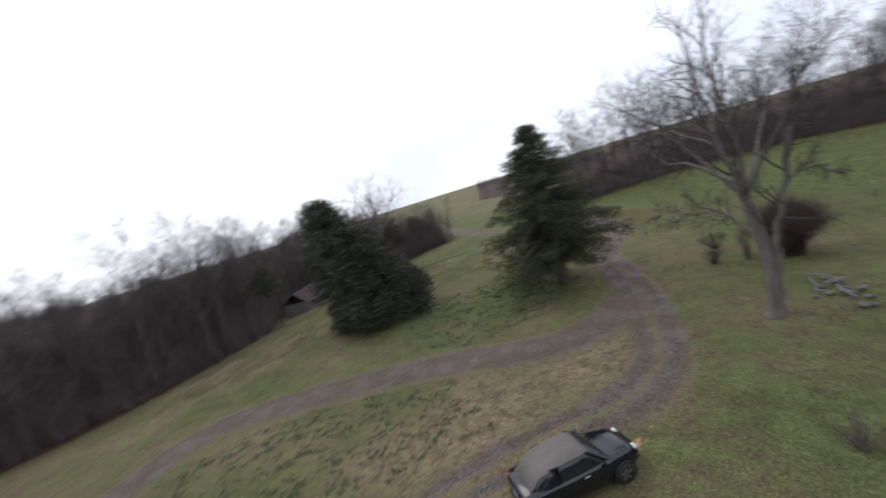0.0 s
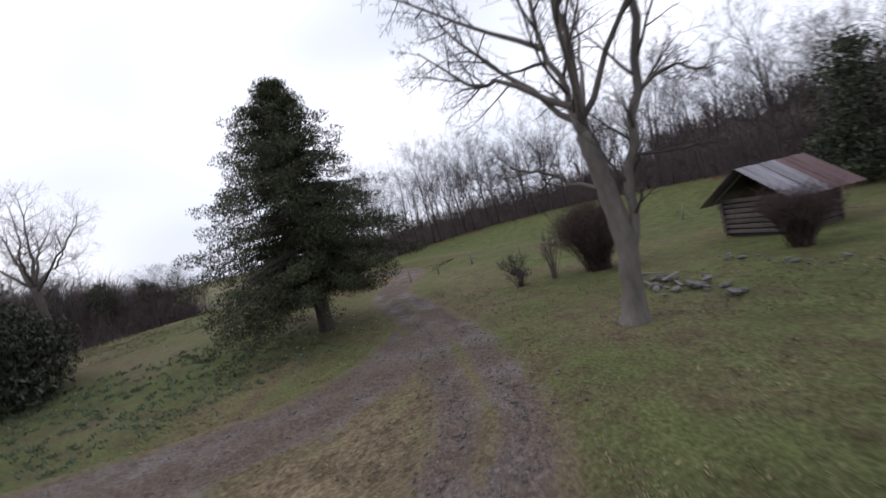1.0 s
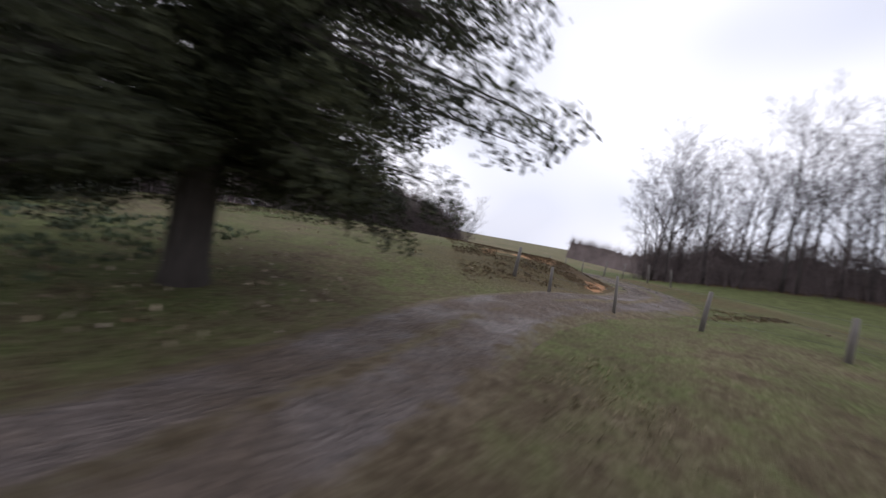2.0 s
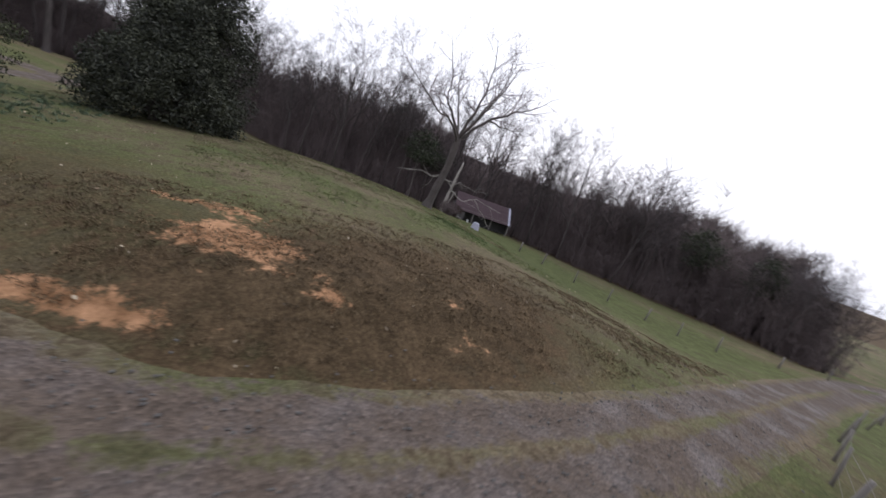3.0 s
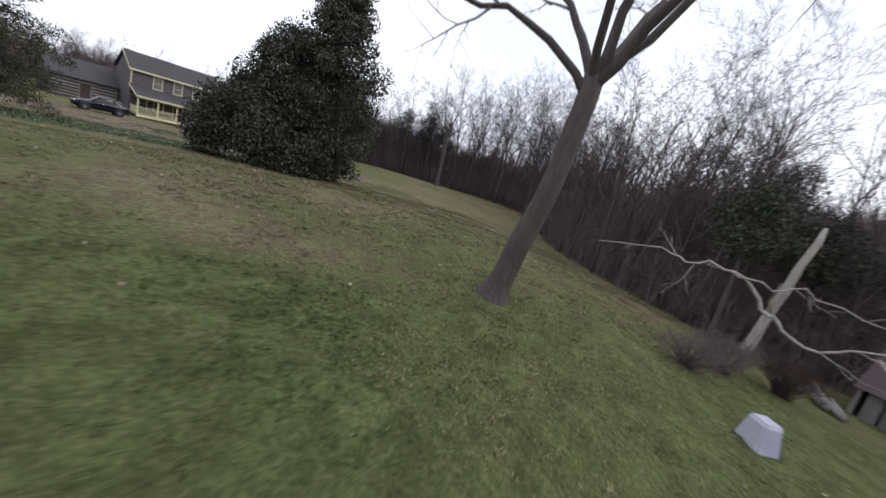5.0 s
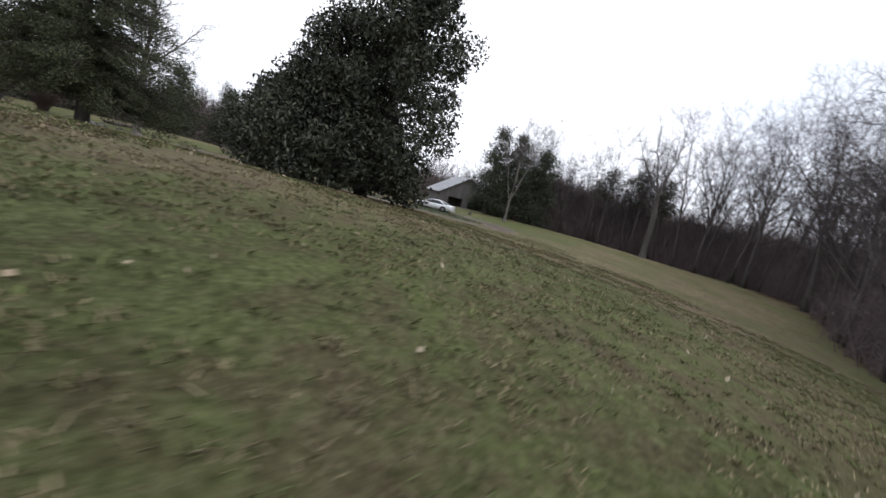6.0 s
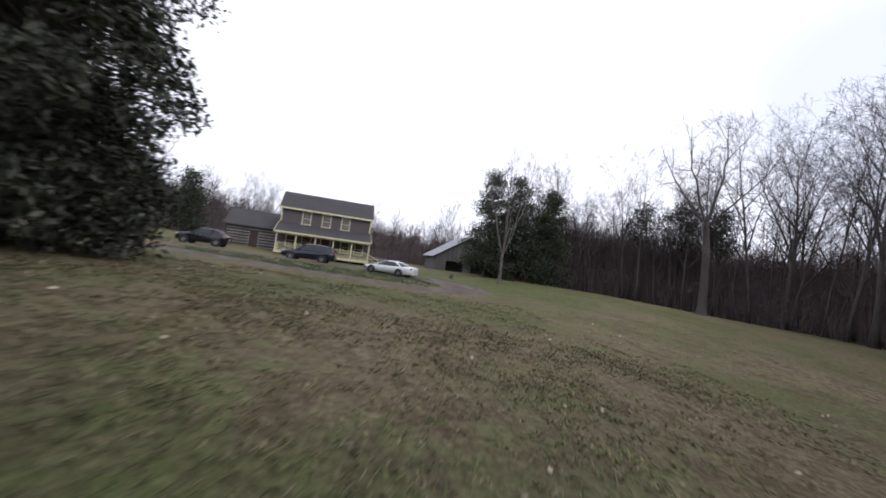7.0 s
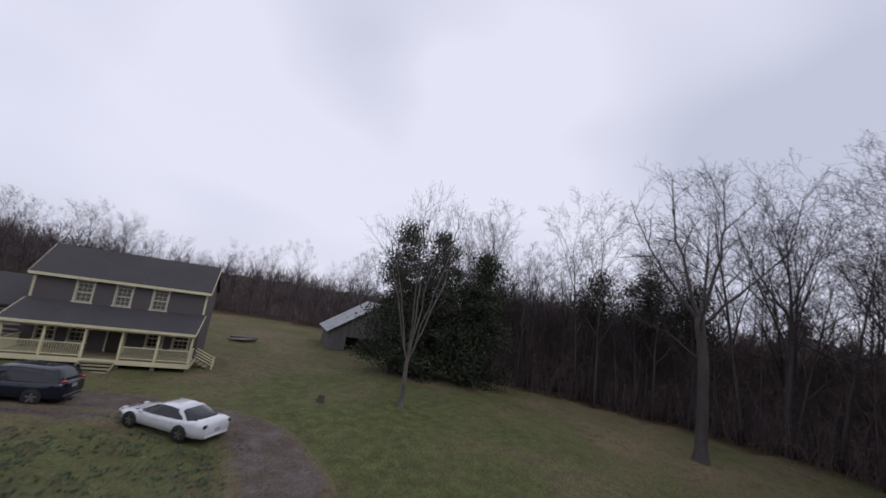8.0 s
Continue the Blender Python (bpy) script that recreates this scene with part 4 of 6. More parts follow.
def build_brush(name, pts, label, height, rows, step, mat, stems, first):
    """Undergrowth: crowded thin stems with side shoots, as one mass."""
    rng = np.random.default_rng(3)
    base = []
    for r in range(rows):
        for x, y, d in along(pts, step, rngw, -(first + 1.6 * r)):
            for _ in range(stems):
                base.append((x + rng.normal(0, 0.7), y + rng.normal(0, 0.7)))
    P0 = np.array([(x, y, gh(x, y) - 0.1) for x, y in base])
    n = len(P0)
    H = height * rng.uniform(0.45, 1.15, n)
    lean = rng.normal(0, 0.22, (n, 2))
    P1 = P0 + np.stack([lean[:, 0] * H, lean[:, 1] * H, H], 1)
    A, B = [P0], [P1]
    R0, R1 = [np.full(n, 0.006 + 0.006 * height)], [np.full(n, 0.008)]
    for j in range(8):
        t = rng.uniform(0.15, 0.98, (n, 1))
        q = P0 + (P1 - P0) * t
        e = rng.normal(0, 1, (n, 3)) * [0.5, 0.5, 0.4] * H[:, None] * 0.30 + [0, 0, 0.25]
        A.append(q)
        B.append(q + e)
        R0.append(np.full(n, 0.018))
        R1.append(np.full(n, 0.007))
    A, B, R0, R1 = np.concatenate(A), np.concatenate(B), np.concatenate(R0), np.concatenate(R1)
    V, F = cones(A, B, R0, R1)
    return tagged(put(name, fast_mesh(name, V, F, mat)), label, "undergrowth", "", "stuff")


def cones(A, B, R0, R1):
    d = B - A
    d /= np.linalg.norm(d, axis=1)[:, None] + 1e-9
    ref = np.where(np.abs(d[:, 2:3]) > 0.9, [[1.0, 0, 0]], [[0, 0, 1.0]])
    u = np.cross(d, ref)
    u /= np.linalg.norm(u, axis=1)[:, None] + 1e-9
    v = np.cross(d, u)
    n = len(A)
    V = np.zeros((n, 6, 3))
    for k in range(3):
        c, s = math.cos(2.094 * k), math.sin(2.094 * k)
        o = u * c + v * s
        V[:, k] = A + o * R0[:, None]
        V[:, 3 + k] = B + o * R1[:, None]
    b = np.arange(n)[:, None] * 6
    F = np.concatenate([b + np.array([[k, (k + 1) % 3, 3 + (k + 1) % 3, 3 + k]]) for k in range(3)])
    return V.reshape(-1, 3), F


def build_thicket(name, pts, height, depth, label, fuzz=9, step=0.8):
    """The dense mass of the wood's inside: an uneven bank of brush with shoots standing out of it all over."""
    rng = np.random.default_rng(int(depth * 10))
    cols = list(along(pts, step, rngw, -depth))
    hs = (0.0, 0.3, 0.55, 0.78, 0.92, 1.0)
    m = len(hs)
    verts, faces = [], []
    for i, (x, y, d) in enumerate(cols):
        top = height * (0.78 + 0.22 * noise.noise((x * 0.07, y * 0.07, 3.0))) + (0.9 + 0.11 * height) * noise.noise((x * 0.33, y * 0.33, 1.0)) + (0.5 + 0.06 * height) * noise.noise((x * 1.1, y * 1.1, 1.0))
        for k, h in enumerate(hs):
            o = 1.6 * noise.noise((x * 0.5, y * 0.5, h * 3)) + h * 1.8
            verts.append((x + d.y * o, y - d.x * o, gh(x, y) - 0.3 + h * top))
        if i:
            for k in range(m - 1):
                a = (i - 1) * m + k
                faces.append((a, a + m, a + m + 1, a + 1))
    me = mesh_of(name, verts, faces, M_BRUSH)
    S = np.repeat(np.array(verts), fuzz, axis=0) + rng.normal(0, 0.45, (len(verts) * fuzz, 3))
    n = len(S)
    E = np.stack([rng.normal(0, 0.5, n), rng.normal(0, 0.5, n), rng.uniform(0.5, 1.5, n)], 1) * rng.uniform(0.7, 1.9, (n, 1)) * (height / 8.0)
    crest = np.repeat(np.array(verts)[m - 1::m], 3 * fuzz, axis=0)
    crest = crest + rng.normal(0, 0.7, crest.shape)
    k = len(crest)
    S = np.concatenate([S, crest])
    E = np.concatenate([E, np.stack([rng.normal(0, 0.45, k), rng.normal(0, 0.45, k), rng.uniform(0.4, 1.3, k)], 1) * rng.uniform(0.6, 2.6, (k, 1)) * (0.6 + height / 12.0)])
    n += k
    V, F = cones(S, S + E, np.full(n, 0.03 + 0.0025 * height), np.full(n, 0.010))
    V = np.concatenate([np.array(verts), V])
    F = np.concatenate([np.array(faces), F + len(verts)])
    return tagged(put(name, fast_mesh(name, V, F, M_BRUSH)), label, "woods", "", "structure")


def build_deep_woods(name, pts, label, first, rows, step, seed, height, branches=20):
    """The crowded trees behind the wood's edge, as one mass of trunks, branches and twigs."""
    rng = np.random.default_rng(seed)
    base = []
    for r in range(rows):
        for x, y, d in along(pts, step, rngw, -(first + 2.3 * r)):
            base.append((x + rng.normal(0, 1.0), y + rng.normal(0, 1.0)))
    P0 = np.array([(x, y, gh(x, y) - 0.2) for x, y in base])
    n = len(P0)
    H = height * rng.uniform(0.6, 1.12, n)
    top = P0 + np.stack([rng.normal(0, 0.06, n) * H, rng.normal(0, 0.06, n) * H, H], 1)
    A, B, R0, R1 = [P0], [top], [H * 0.0085 + 0.02], [np.full(n, 0.015)]
    for j in range(branches):
        t = rng.uniform(0.22, 0.97, (n, 1))
        q = P0 + (top - P0) * t
        a = rng.uniform(0, 2 * math.pi, n)
        up = rng.uniform(0.5, 1.5, n)
        ln = H * rng.uniform(0.10, 0.26, n) * (1.25 - 0.75 * t[:, 0])
        e = np.stack([np.cos(a), np.sin(a), up], 1)
        e *= (ln / np.linalg.norm(e, axis=1))[:, None]
        A.append(q)
        B.append(q + e)
        R0.append(0.018 + 0.0018 * H)
        R1.append(np.full(n, 0.01))
        for k in range(4):
            f = rng.uniform(0.3, 1.0, (n, 1))
            q2 = q + e * f
            e2 = e * 0.45 + rng.normal(0, 0.22, (n, 3)) * ln[:, None]
            A.append(q2)
            B.append(q2 + e2)
            R0.append(np.full(n, 0.016))
            R1.append(np.full(n, 0.008))
    V, F = cones(np.concatenate(A), np.concatenate(B), np.concatenate(R0), np.concatenate(R1))
    return tagged(put(name, fast_mesh(name, V, F, M_TWIG_BROWN)), label, "woods", "", "stuff")


build_deep_woods("deep_woods", WOODS_EAST[1:6], "low bare woods at the field's far corner", 3.5, 6, 1.6, 15, 7.5, 20)
build_deep_woods("deep_woods", WOODS_EAST[5:19], "crowded bare winter woods behind the field's edge", 3.5, 6, 1.6, 11, 15.0, 22)
build_deep_woods("deep_woods", WOODS_EAST[18:23], "bare winter woods behind the cedars", 3.5, 6, 1.5, 16, 11.5, 22)
build_deep_woods("deep_woods", WOODS_EAST[21:], "bare winter woods on the rise behind the house", 4.0, 6, 1.8, 13, 9.5, 18)
build_deep_woods("deep_woods", WOODS_WEST, "thin row of bare trees across the far field", 4.0, 4, 2.0, 12, 11.0, 16)
build_brush("undergrowth", WOODS_EAST, "dense brown leafless undergrowth along the woods", 4.2, 3, 0.8, M_TWIG_BROWN, 4, 0.2)
build_brush("undergrowth", WOODS_EAST[:22], "tall tangled brown saplings inside the woods", 8.0, 4, 1.0, M_TWIG_BROWN, 4, 2.5)
build_brush("undergrowth", WOODS_WEST, "dense brown leafless undergrowth along the far field", 4.6, 3, 0.7, M_TWIG_BROWN, 5, 0.3)
build_thicket("backdrop", WOODS_EAST[:22], 5.2, 4.5, "dense brown brush along the woods", 14)
build_thicket("backdrop", WOODS_EAST[:22], 8.0, 11.0, "brown tangle inside the winter woods", 12)
build_thicket("backdrop", WOODS_EAST[:22], 10.5, 22.0, "brown wooded rise behind the nearer trees", 12)
build_thicket("backdrop", WOODS_EAST[21:], 5.0, 8.0, "brown brush on the rise behind the house", 12)
build_thicket("backdrop", WOODS_EAST[21:], 8.0, 18.0, "brown wooded rise behind the house", 14)
build_thicket("backdrop", WOODS_EAST[14:22], 9.0, 7.5, "tall brown thicket in the shaded corner of the woods", 16)
build_thicket("backdrop", WOODS_WEST, 4.0, 2.5, "brown tangle inside the far tree line", 14)
build_deep_woods("deep_woods", WOODS_WEST[:4], "bare winter woods beyond the log barn", 8.0, 5, 2.0, 14, 11.5, 14)
build_thicket("backdrop", WOODS_WEST[:4], 10.0, 20.0, "brown wooded slope beyond the log barn", 10)
build_thicket("backdrop", WOODS_EAST[3:20], 13.5, 46.0, "brown crowns of the deeper woods", 26, 1.6)
FAR_WEST = [(-150, 90), (-160, 30), (-170, -40), (-175, -110), (-160, -190), (-120, -270)]
build_thicket("backdrop", FAR_WEST, 15.0, 0.0, "low far wood across the fields", 5, 2.0)


def pine_profile(t):
    return 0.25 + 0.75 * math.sin(min(1.0, t * 1.15) * math.pi) ** 0.7 if t < 0.95 else 0.2


for k, (x, y, hgt, rad) in enumerate(((25.2, 0.9, 14.0, 3.9), (28.6, 0.2, 13.6, 4.0), (32.2, -2.4, 12.0, 3.6))):
    evergreen("cedar_tree", x, y, "dark dense cedar crowding the woods' edge", hgt, rad, 70 + k, M_PINE, cedar_profile, 0.2, 0.6, 0.13, 32, (0.45, 0.45, 0.3), 18, 11, (0.2, 0.1), 0.2)
for k, (x, y, hgt, rad) in enumerate(((45.0, -3.4, 13.5, 2.7), (48.5, -6.2, 14.0, 2.6), (51.0, -10.0, 13.2, 2.6), (9.5, -60.5, 9.5, 2.3), (14.5, -65.0, 9.5, 3.0), (24.0, -63.0, 14.0, 2.8), (-15.5, -87.0, 10.0, 2.8), (-21.5, -90.0, 9.0, 2.0))):
    evergreen("pine_tree", x, y, "rough dark pine standing among bare trees", hgt, rad, 90 + k, M_PINE, pine_profile, 0.16, hgt * 0.58, 0.13, 16, (0.5, 0.5, 0.25), 9, 9, (0.3, 0.2), 0.0)
for k, (x, y, hgt, rad) in enumerate(((-33.5, 6.5, 10.5, 3.8), (-28.0, 11.0, 10.5, 4.2), (-21.0, 13.5, 10.0, 4.2), (-14.5, 15.0, 9.0, 3.8), (-43.5, 2.0, 11.5, 4.0), (-47.5, -2.0, 10.5, 3.8), (-39.5, 7.0, 12.0, 4.2))):
    evergreen("cedar_tree", x, y, "large dark cedar in the wood behind the log barn", hgt, rad, 110 + k, M_PINE, cedar_profile, 0.22, 0.5, 0.15, 18, (0.5, 0.5, 0.3), 16, 11, (0.2, 0.1), 0.2)


# ---- materials of buildings, cars and small things ----
M_SIDING = worn("grey_siding", (0.075, 0.065, 0.068), (0.125, 0.109, 0.112), 5.0, 0.75, 0.4, 0.01, (0.2, 1, 9.0), 0.12)
M_SHINGLE = worn("dark_shingles", (0.028, 0.026, 0.028), (0.074, 0.069, 0.073), 7.0, 0.85, 0.6, 0.02, (1, 1, 3.0), 0.2)
M_TRIM = worn("cream_trim", (0.54, 0.50, 0.31), (0.70, 0.655, 0.44), 4.0, 0.6, 0.15, 0.003)
M_WINTRIM = worn("pale_window_trim", (0.50, 0.48, 0.36), (0.66, 0.63, 0.50), 4.0, 0.6, 0.1, 0.003)
M_DECK = worn("cream_boards", (0.20, 0.175, 0.11), (0.34, 0.30, 0.20), 5.0, 0.7, 0.3, 0.005, (1, 4, 4))
# near-black: the shade inside the buildings is put into this colour
M_INSIDE_SHADE = worn("painted_room_shade", (0.02, 0.019, 0.018), (0.05, 0.047, 0.045), 2.0, 0.9, 0.0)
M_PANE = glass_dark("window_glass", (0.03, 0.034, 0.04))
M_DOOR = worn("brown_door", (0.035, 0.022, 0.018), (0.08, 0.05, 0.042), 3.0, 0.5, 0.2, 0.004, (1, 1, 0.3))
M_LOG = worn("weathered_logs", (0.04, 0.034, 0.031), (0.16, 0.138, 0.125), 3.0, 0.9, 0.8, 0.03, (0.25, 3, 3), 0.3, 0.0, True, 0.35)
M_CHINK = worn("white_chinking", (0.28, 0.27, 0.26), (0.44, 0.43, 0.42), 5.0, 0.9, 0.5, 0.01)
M_TIN = worn("grey_tin", (0.20, 0.205, 0.215), (0.42, 0.425, 0.44), 1.2, 0.45, 0.15, 0.01, (0.3, 3, 3), 0.4, 0.4)
M_RUST = worn("rusty_tin", (0.09, 0.032, 0.034), (0.26, 0.17, 0.175), 0.9, 0.42, 0.2, 0.01, (3, 0.4, 0.4), 0.5, 0.5, True, 0.5)
M_TIN_WORN = worn("worn_tin", (0.12, 0.105, 0.115), (0.42, 0.41, 0.45), 1.3, 0.32, 0.2, 0.01, (3, 0.4, 0.4), 0.45, 0.7, True, 0.4)
M_MAROON = worn("maroon_tin", (0.04, 0.023, 0.028), (0.085, 0.052, 0.06), 1.4, 0.85, 0.15, 0.01, (0.3, 3, 3), 0.3, 0.0)
M_TWIG_RED = worn("red_brown_twigs", (0.035, 0.02, 0.019), (0.095, 0.06, 0.056), 2.0, 0.9, 0.0)
M_BOARD = worn("grey_boards", (0.09, 0.085, 0.085), (0.20, 0.19, 0.185), 3.0, 0.9, 0.6, 0.01, (3, 3, 0.3), 0.3, 0.0, True, 0.3)
M_STONE = worn("lichen_stone", (0.09, 0.087, 0.082), (0.25, 0.24, 0.23), 4.0, 0.95, 0.8, 0.03, None, 0.4, 0.0, True, 0.5)
M_RUBBLE = worn("dirty_rubble", (0.045, 0.036, 0.03), (0.15, 0.125, 0.105), 4.0, 0.95, 0.8, 0.03, None, 0.4, 0.0, True, 0.5)
M_POST = worn("grey_post", (0.10, 0.09, 0.08), (0.25, 0.23, 0.21), 6.0, 0.9, 0.6, 0.01, (3, 3, 0.4))
M_WIRE = worn("fence_wire", (0.12, 0.11, 0.10), (0.25, 0.24, 0.23), 9.0, 0.5, 0.0, 0.01, None, 0.2, 0.8)
M_PLASTIC = worn("white_plastic", (0.34, 0.34, 0.42), (0.46, 0.46, 0.55), 2.0, 0.45, 0.1, 0.004)
M_SNAG = worn("bleached_wood", (0.16, 0.145, 0.13), (0.50, 0.465, 0.42), 5.0, 0.9, 0.6, 0.02, (2, 2, 0.3))
M_BLACK = paint("black_paint", (0.008, 0.009, 0.014), 0.12, 0.2)
M_NAVY = paint("navy_paint", (0.01, 0.013, 0.026), 0.12, 0.2)
M_WHITE = paint("white_paint", (0.74, 0.75, 0.78))
M_SOFTTOP = worn("brown_soft_top", (0.10, 0.085, 0.078), (0.17, 0.15, 0.138), 9.0, 0.9, 0.3, 0.004)
M_GLASS = glass_dark("car_glass", (0.018, 0.022, 0.026), 0.04)
M_RUBBER = worn("tyre_rubber", (0.012, 0.012, 0.012), (0.03, 0.03, 0.03), 9.0, 0.85, 0.2, 0.004)
M_RIM = worn("alloy_rim", (0.35, 0.36, 0.37), (0.55, 0.56, 0.57), 4.0, 0.3, 0.0, 0.01, None, 0.1, 0.9)
M_BLACKTRIM = worn("black_trim", (0.012, 0.012, 0.013), (0.03, 0.03, 0.03), 6.0, 0.6, 0.0)
M_LENS = paint("clear_lamp", (0.55, 0.56, 0.58), 0.1, 0.8)
M_RED = paint("red_lamp", (0.32, 0.012, 0.015), 0.15, 0.8)


# ---- the house ----
def wall_with_holes(x0, x1, z0, z1, y0, y1, holes):
    """A wall slab of real thickness, built round its openings (x0, x1, z0, z1)."""
    bm = bmesh.new()
    xs = sorted({x0, x1, *(h[0] for h in holes), *(h[1] for h in holes)})
    zs = sorted({z0, z1, *(h[2] for h in holes), *(h[3] for h in holes)})
    for a, b in zip(xs, xs[1:]):
        for c, d in zip(zs, zs[1:]):
            if not any(h[0] <= a and b <= h[1] and h[2] <= c and d <= h[3] for h in holes):
                add_box(bm, a, b, y0, y1, c, d)
    bmesh.ops.remove_doubles(bm, verts=bm.verts, dist=1e-4)
    bm.verts.index_update()
    dup = {}
    for f in bm.faces:
        dup.setdefault(frozenset(v.index for v in f.verts), []).append(f)
    bmesh.ops.delete(bm, geom=[f for fs in dup.values() if len(fs) > 1 for f in fs], context="FACES_ONLY")
    return bm


def prism(pts, y0, y1, axis="y"):
    """A solid from an outline in x, z drawn through y0..y1 (or in y, z through x)."""
    bm = bmesh.new()
    lo = [bm.verts.new((p[0], y0, p[1]) if axis == "y" else (y0, p[0], p[1])) for p in pts]
    hi = [bm.verts.new((p[0], y1, p[1]) if axis == "y" else (y1, p[0], p[1])) for p in pts]
    bm.faces.new(lo)
    bm.faces.new(hi[::-1])
    for i in range(len(pts)):
        j = (i + 1) % len(pts)
        bm.faces.new((lo[j], lo[i], hi[i], hi[j]))
    bmesh.ops.recalc_face_normals(bm, faces=bm.faces)
    return bm


# upper panes: a paler opaque colour than M_PANE, nothing modelled behind
M_PANE_PALE = glass_dark("pale_opaque_glass", (0.15, 0.145, 0.125), 0.12)


def sash_window(parent, cx, z0, z1, w, y, glass=M_PANE):
    """A double-hung window of six over six panes, set in a wall whose face is at y."""
    win = part("window", (lambda b: (add_box(b, cx - w / 2 - 0.1, cx - w / 2, y - 0.035, y + 0.02, z0 - 0.02, z1 + 0.1), add_box(b, cx + w / 2, cx + w / 2 + 0.1, y - 0.035, y + 0.02, z0 - 0.02, z1 + 0.1),
               add_box(b, cx - w / 2 - 0.14, cx + w / 2 + 0.14, y - 0.045, y + 0.02, z1 + 0.1, z1 + 0.19), add_box(b, cx - w / 2 - 0.15, cx + w / 2 + 0.15, y - 0.07, y + 0.02, z0 - 0.09, z0 - 0.02)) and b)(bmesh.new()), M_WINTRIM, parent, "cream window casing with sill")
    zm = (z0 + z1) / 2
    for k, (a, b_, yy) in enumerate(((zm, z1, y + 0.03), (z0, zm, y + 0.07))):
        bm = bmesh.new()
        add_box(bm, cx - w / 2, cx - w / 2 + 0.045, yy, yy + 0.035, a, b_)
        add_box(bm, cx + w / 2 - 0.045, cx + w / 2, yy, yy + 0.035, a, b_)
        add_box(bm, cx - w / 2 + 0.045, cx + w / 2 - 0.045, yy, yy + 0.035, a, a + 0.045)
        add_box(bm, cx - w / 2 + 0.045, cx + w / 2 - 0.045, yy, yy + 0.035, b_ - 0.045, b_)
        iw = w - 0.09
        for q in (1, 2):
            x = cx - iw / 2 + iw * q / 3
            add_box(bm, x - 0.012, x + 0.012, yy + 0.004, yy + 0.03, a + 0.045, b_ - 0.045)
        h = (a + b_) / 2
        add_box(bm, cx - iw / 2, cx + iw / 2, yy + 0.006, yy + 0.028, h - 0.012, h + 0.012)
        part("sash", bm, M_WINTRIM, win)
        pane = part("pane", box(cx - iw / 2, cx + iw / 2, yy + 0.014, yy + 0.02, a + 0.045, b_ - 0.045), glass, win)
    return win


def build_house():
    W, D, E, RY, RZ, T = 9.95, 4.6, 5.15, 2.3, 7.15, 0.18
    h = empty("house", pose(0, 0, 0), "grey two-storey farmhouse with a cream-trimmed front porch", "house")
    up = [(cx - 0.42, cx + 0.42, 3.62, 4.86) for cx in (2.72, 4.9, 7.05)]
    low = [(cx - 0.45, cx + 0.45, 1.0, 2.2) for cx in (1.3, 3.0, 7.3, 8.9)]
    door = (4.62, 5.56, 0.45, 2.4)
    part("wall", wall_with_holes(0, W, -0.5, E, 0, T, up + low + [door]), M_SIDING, h, "grey lap siding front")
    part("wall", box(0, W, D - T, D, -0.5, E), M_SIDING, h)
    for x0, x1 in ((0, T), (W - T, W)):
        part("wall", prism([(T, -0.5), (D - T, -0.5), (D - T, E), (RY, RZ - 0.12), (T, E)], x0, x1, "x"), M_SIDING, h, "grey gable end")
    part("floor", box(T, W - T, T, D - T, 0.3, 0.42), M_INSIDE_SHADE, h)
    part("floor", box(T, W - T, T, D - T, 2.75, 2.9), M_INSIDE_SHADE, h)
    part("partition", box(T, W - T, 1.9, 2.0, 0.42, 5.0), M_INSIDE_SHADE, h)
    for sgn, y0 in ((-1, -0.3), (1, D + 0.3)):
        part("roof", prism([(y0, E - 0.02), (RY, RZ - 0.02), (RY, RZ + 0.12), (y0 - 0.02 * -sgn, E + 0.13)], -0.22, W + 0.22, "x"), M_SHINGLE, h, "dark charcoal shingle roof slope")
    part("fascia", box(-0.22, W + 0.22, -0.345, -0.304, E - 0.07, E + 0.12), M_TRIM, h, "cream eave board")
    for x in (-0.262, W + 0.222):
        part("rake_board", prism([(-0.32, E - 0.05), (RY, RZ - 0.06), (RY, RZ + 0.1), (-0.32, E + 0.1)], x, x + 0.04, "x"), M_TRIM, h, "cream gable board")
    for x in (-0.02, W - 0.12):
        part("corner_board", box(x, x + 0.14, -0.025, 0.0, 3.62, E - 0.14), M_TRIM, h, "cream corner board")
    for cx in (2.72, 4.9, 7.05):
        sash_window(h, cx, 3.62, 4.86, 0.84, 0.0, M_PANE_PALE)
    for cx in (1.3, 3.0, 7.3, 8.9):
        sash_window(h, cx, 1.0, 2.2, 0.9, 0.0)
    d = part("door", box(4.66, 5.52, 0.06, 0.11, 0.45, 2.37), M_DOOR, h, "dark brown front door")
    part("door_handle", box(5.4, 5.44, 0.02, 0.06, 1.4, 1.5, 0.01), M_RIM, d)
    bm = bmesh.new()
    for x0, x1, z0, z1 in ((4.52, 4.62, 0.45, 2.5), (5.56, 5.66, 0.45, 2.5), (4.62, 5.56, 2.4, 2.5)):
        add_box(bm, x0, x1, -0.03, 0.03, z0, z1)
    part("door_frame", bm, M_WINTRIM, h)
    # porch
    part("porch_roof", prism([(-0.003, 3.56), (-2.58, 2.47), (-2.58, 2.36), (-0.003, 3.44)], -0.12, W + 0.12, "x"), M_SHINGLE, h, "dark shingled lean-to porch roof")
    part("porch_beam", box(0.0, W + 0.05, -2.36, -2.2, 2.2, 2.36), M_TRIM, h)
    part("fascia", box(-0.12, W + 0.12, -2.62, -2.583, 2.33, 2.5), M_TRIM, h, "cream porch eave board")
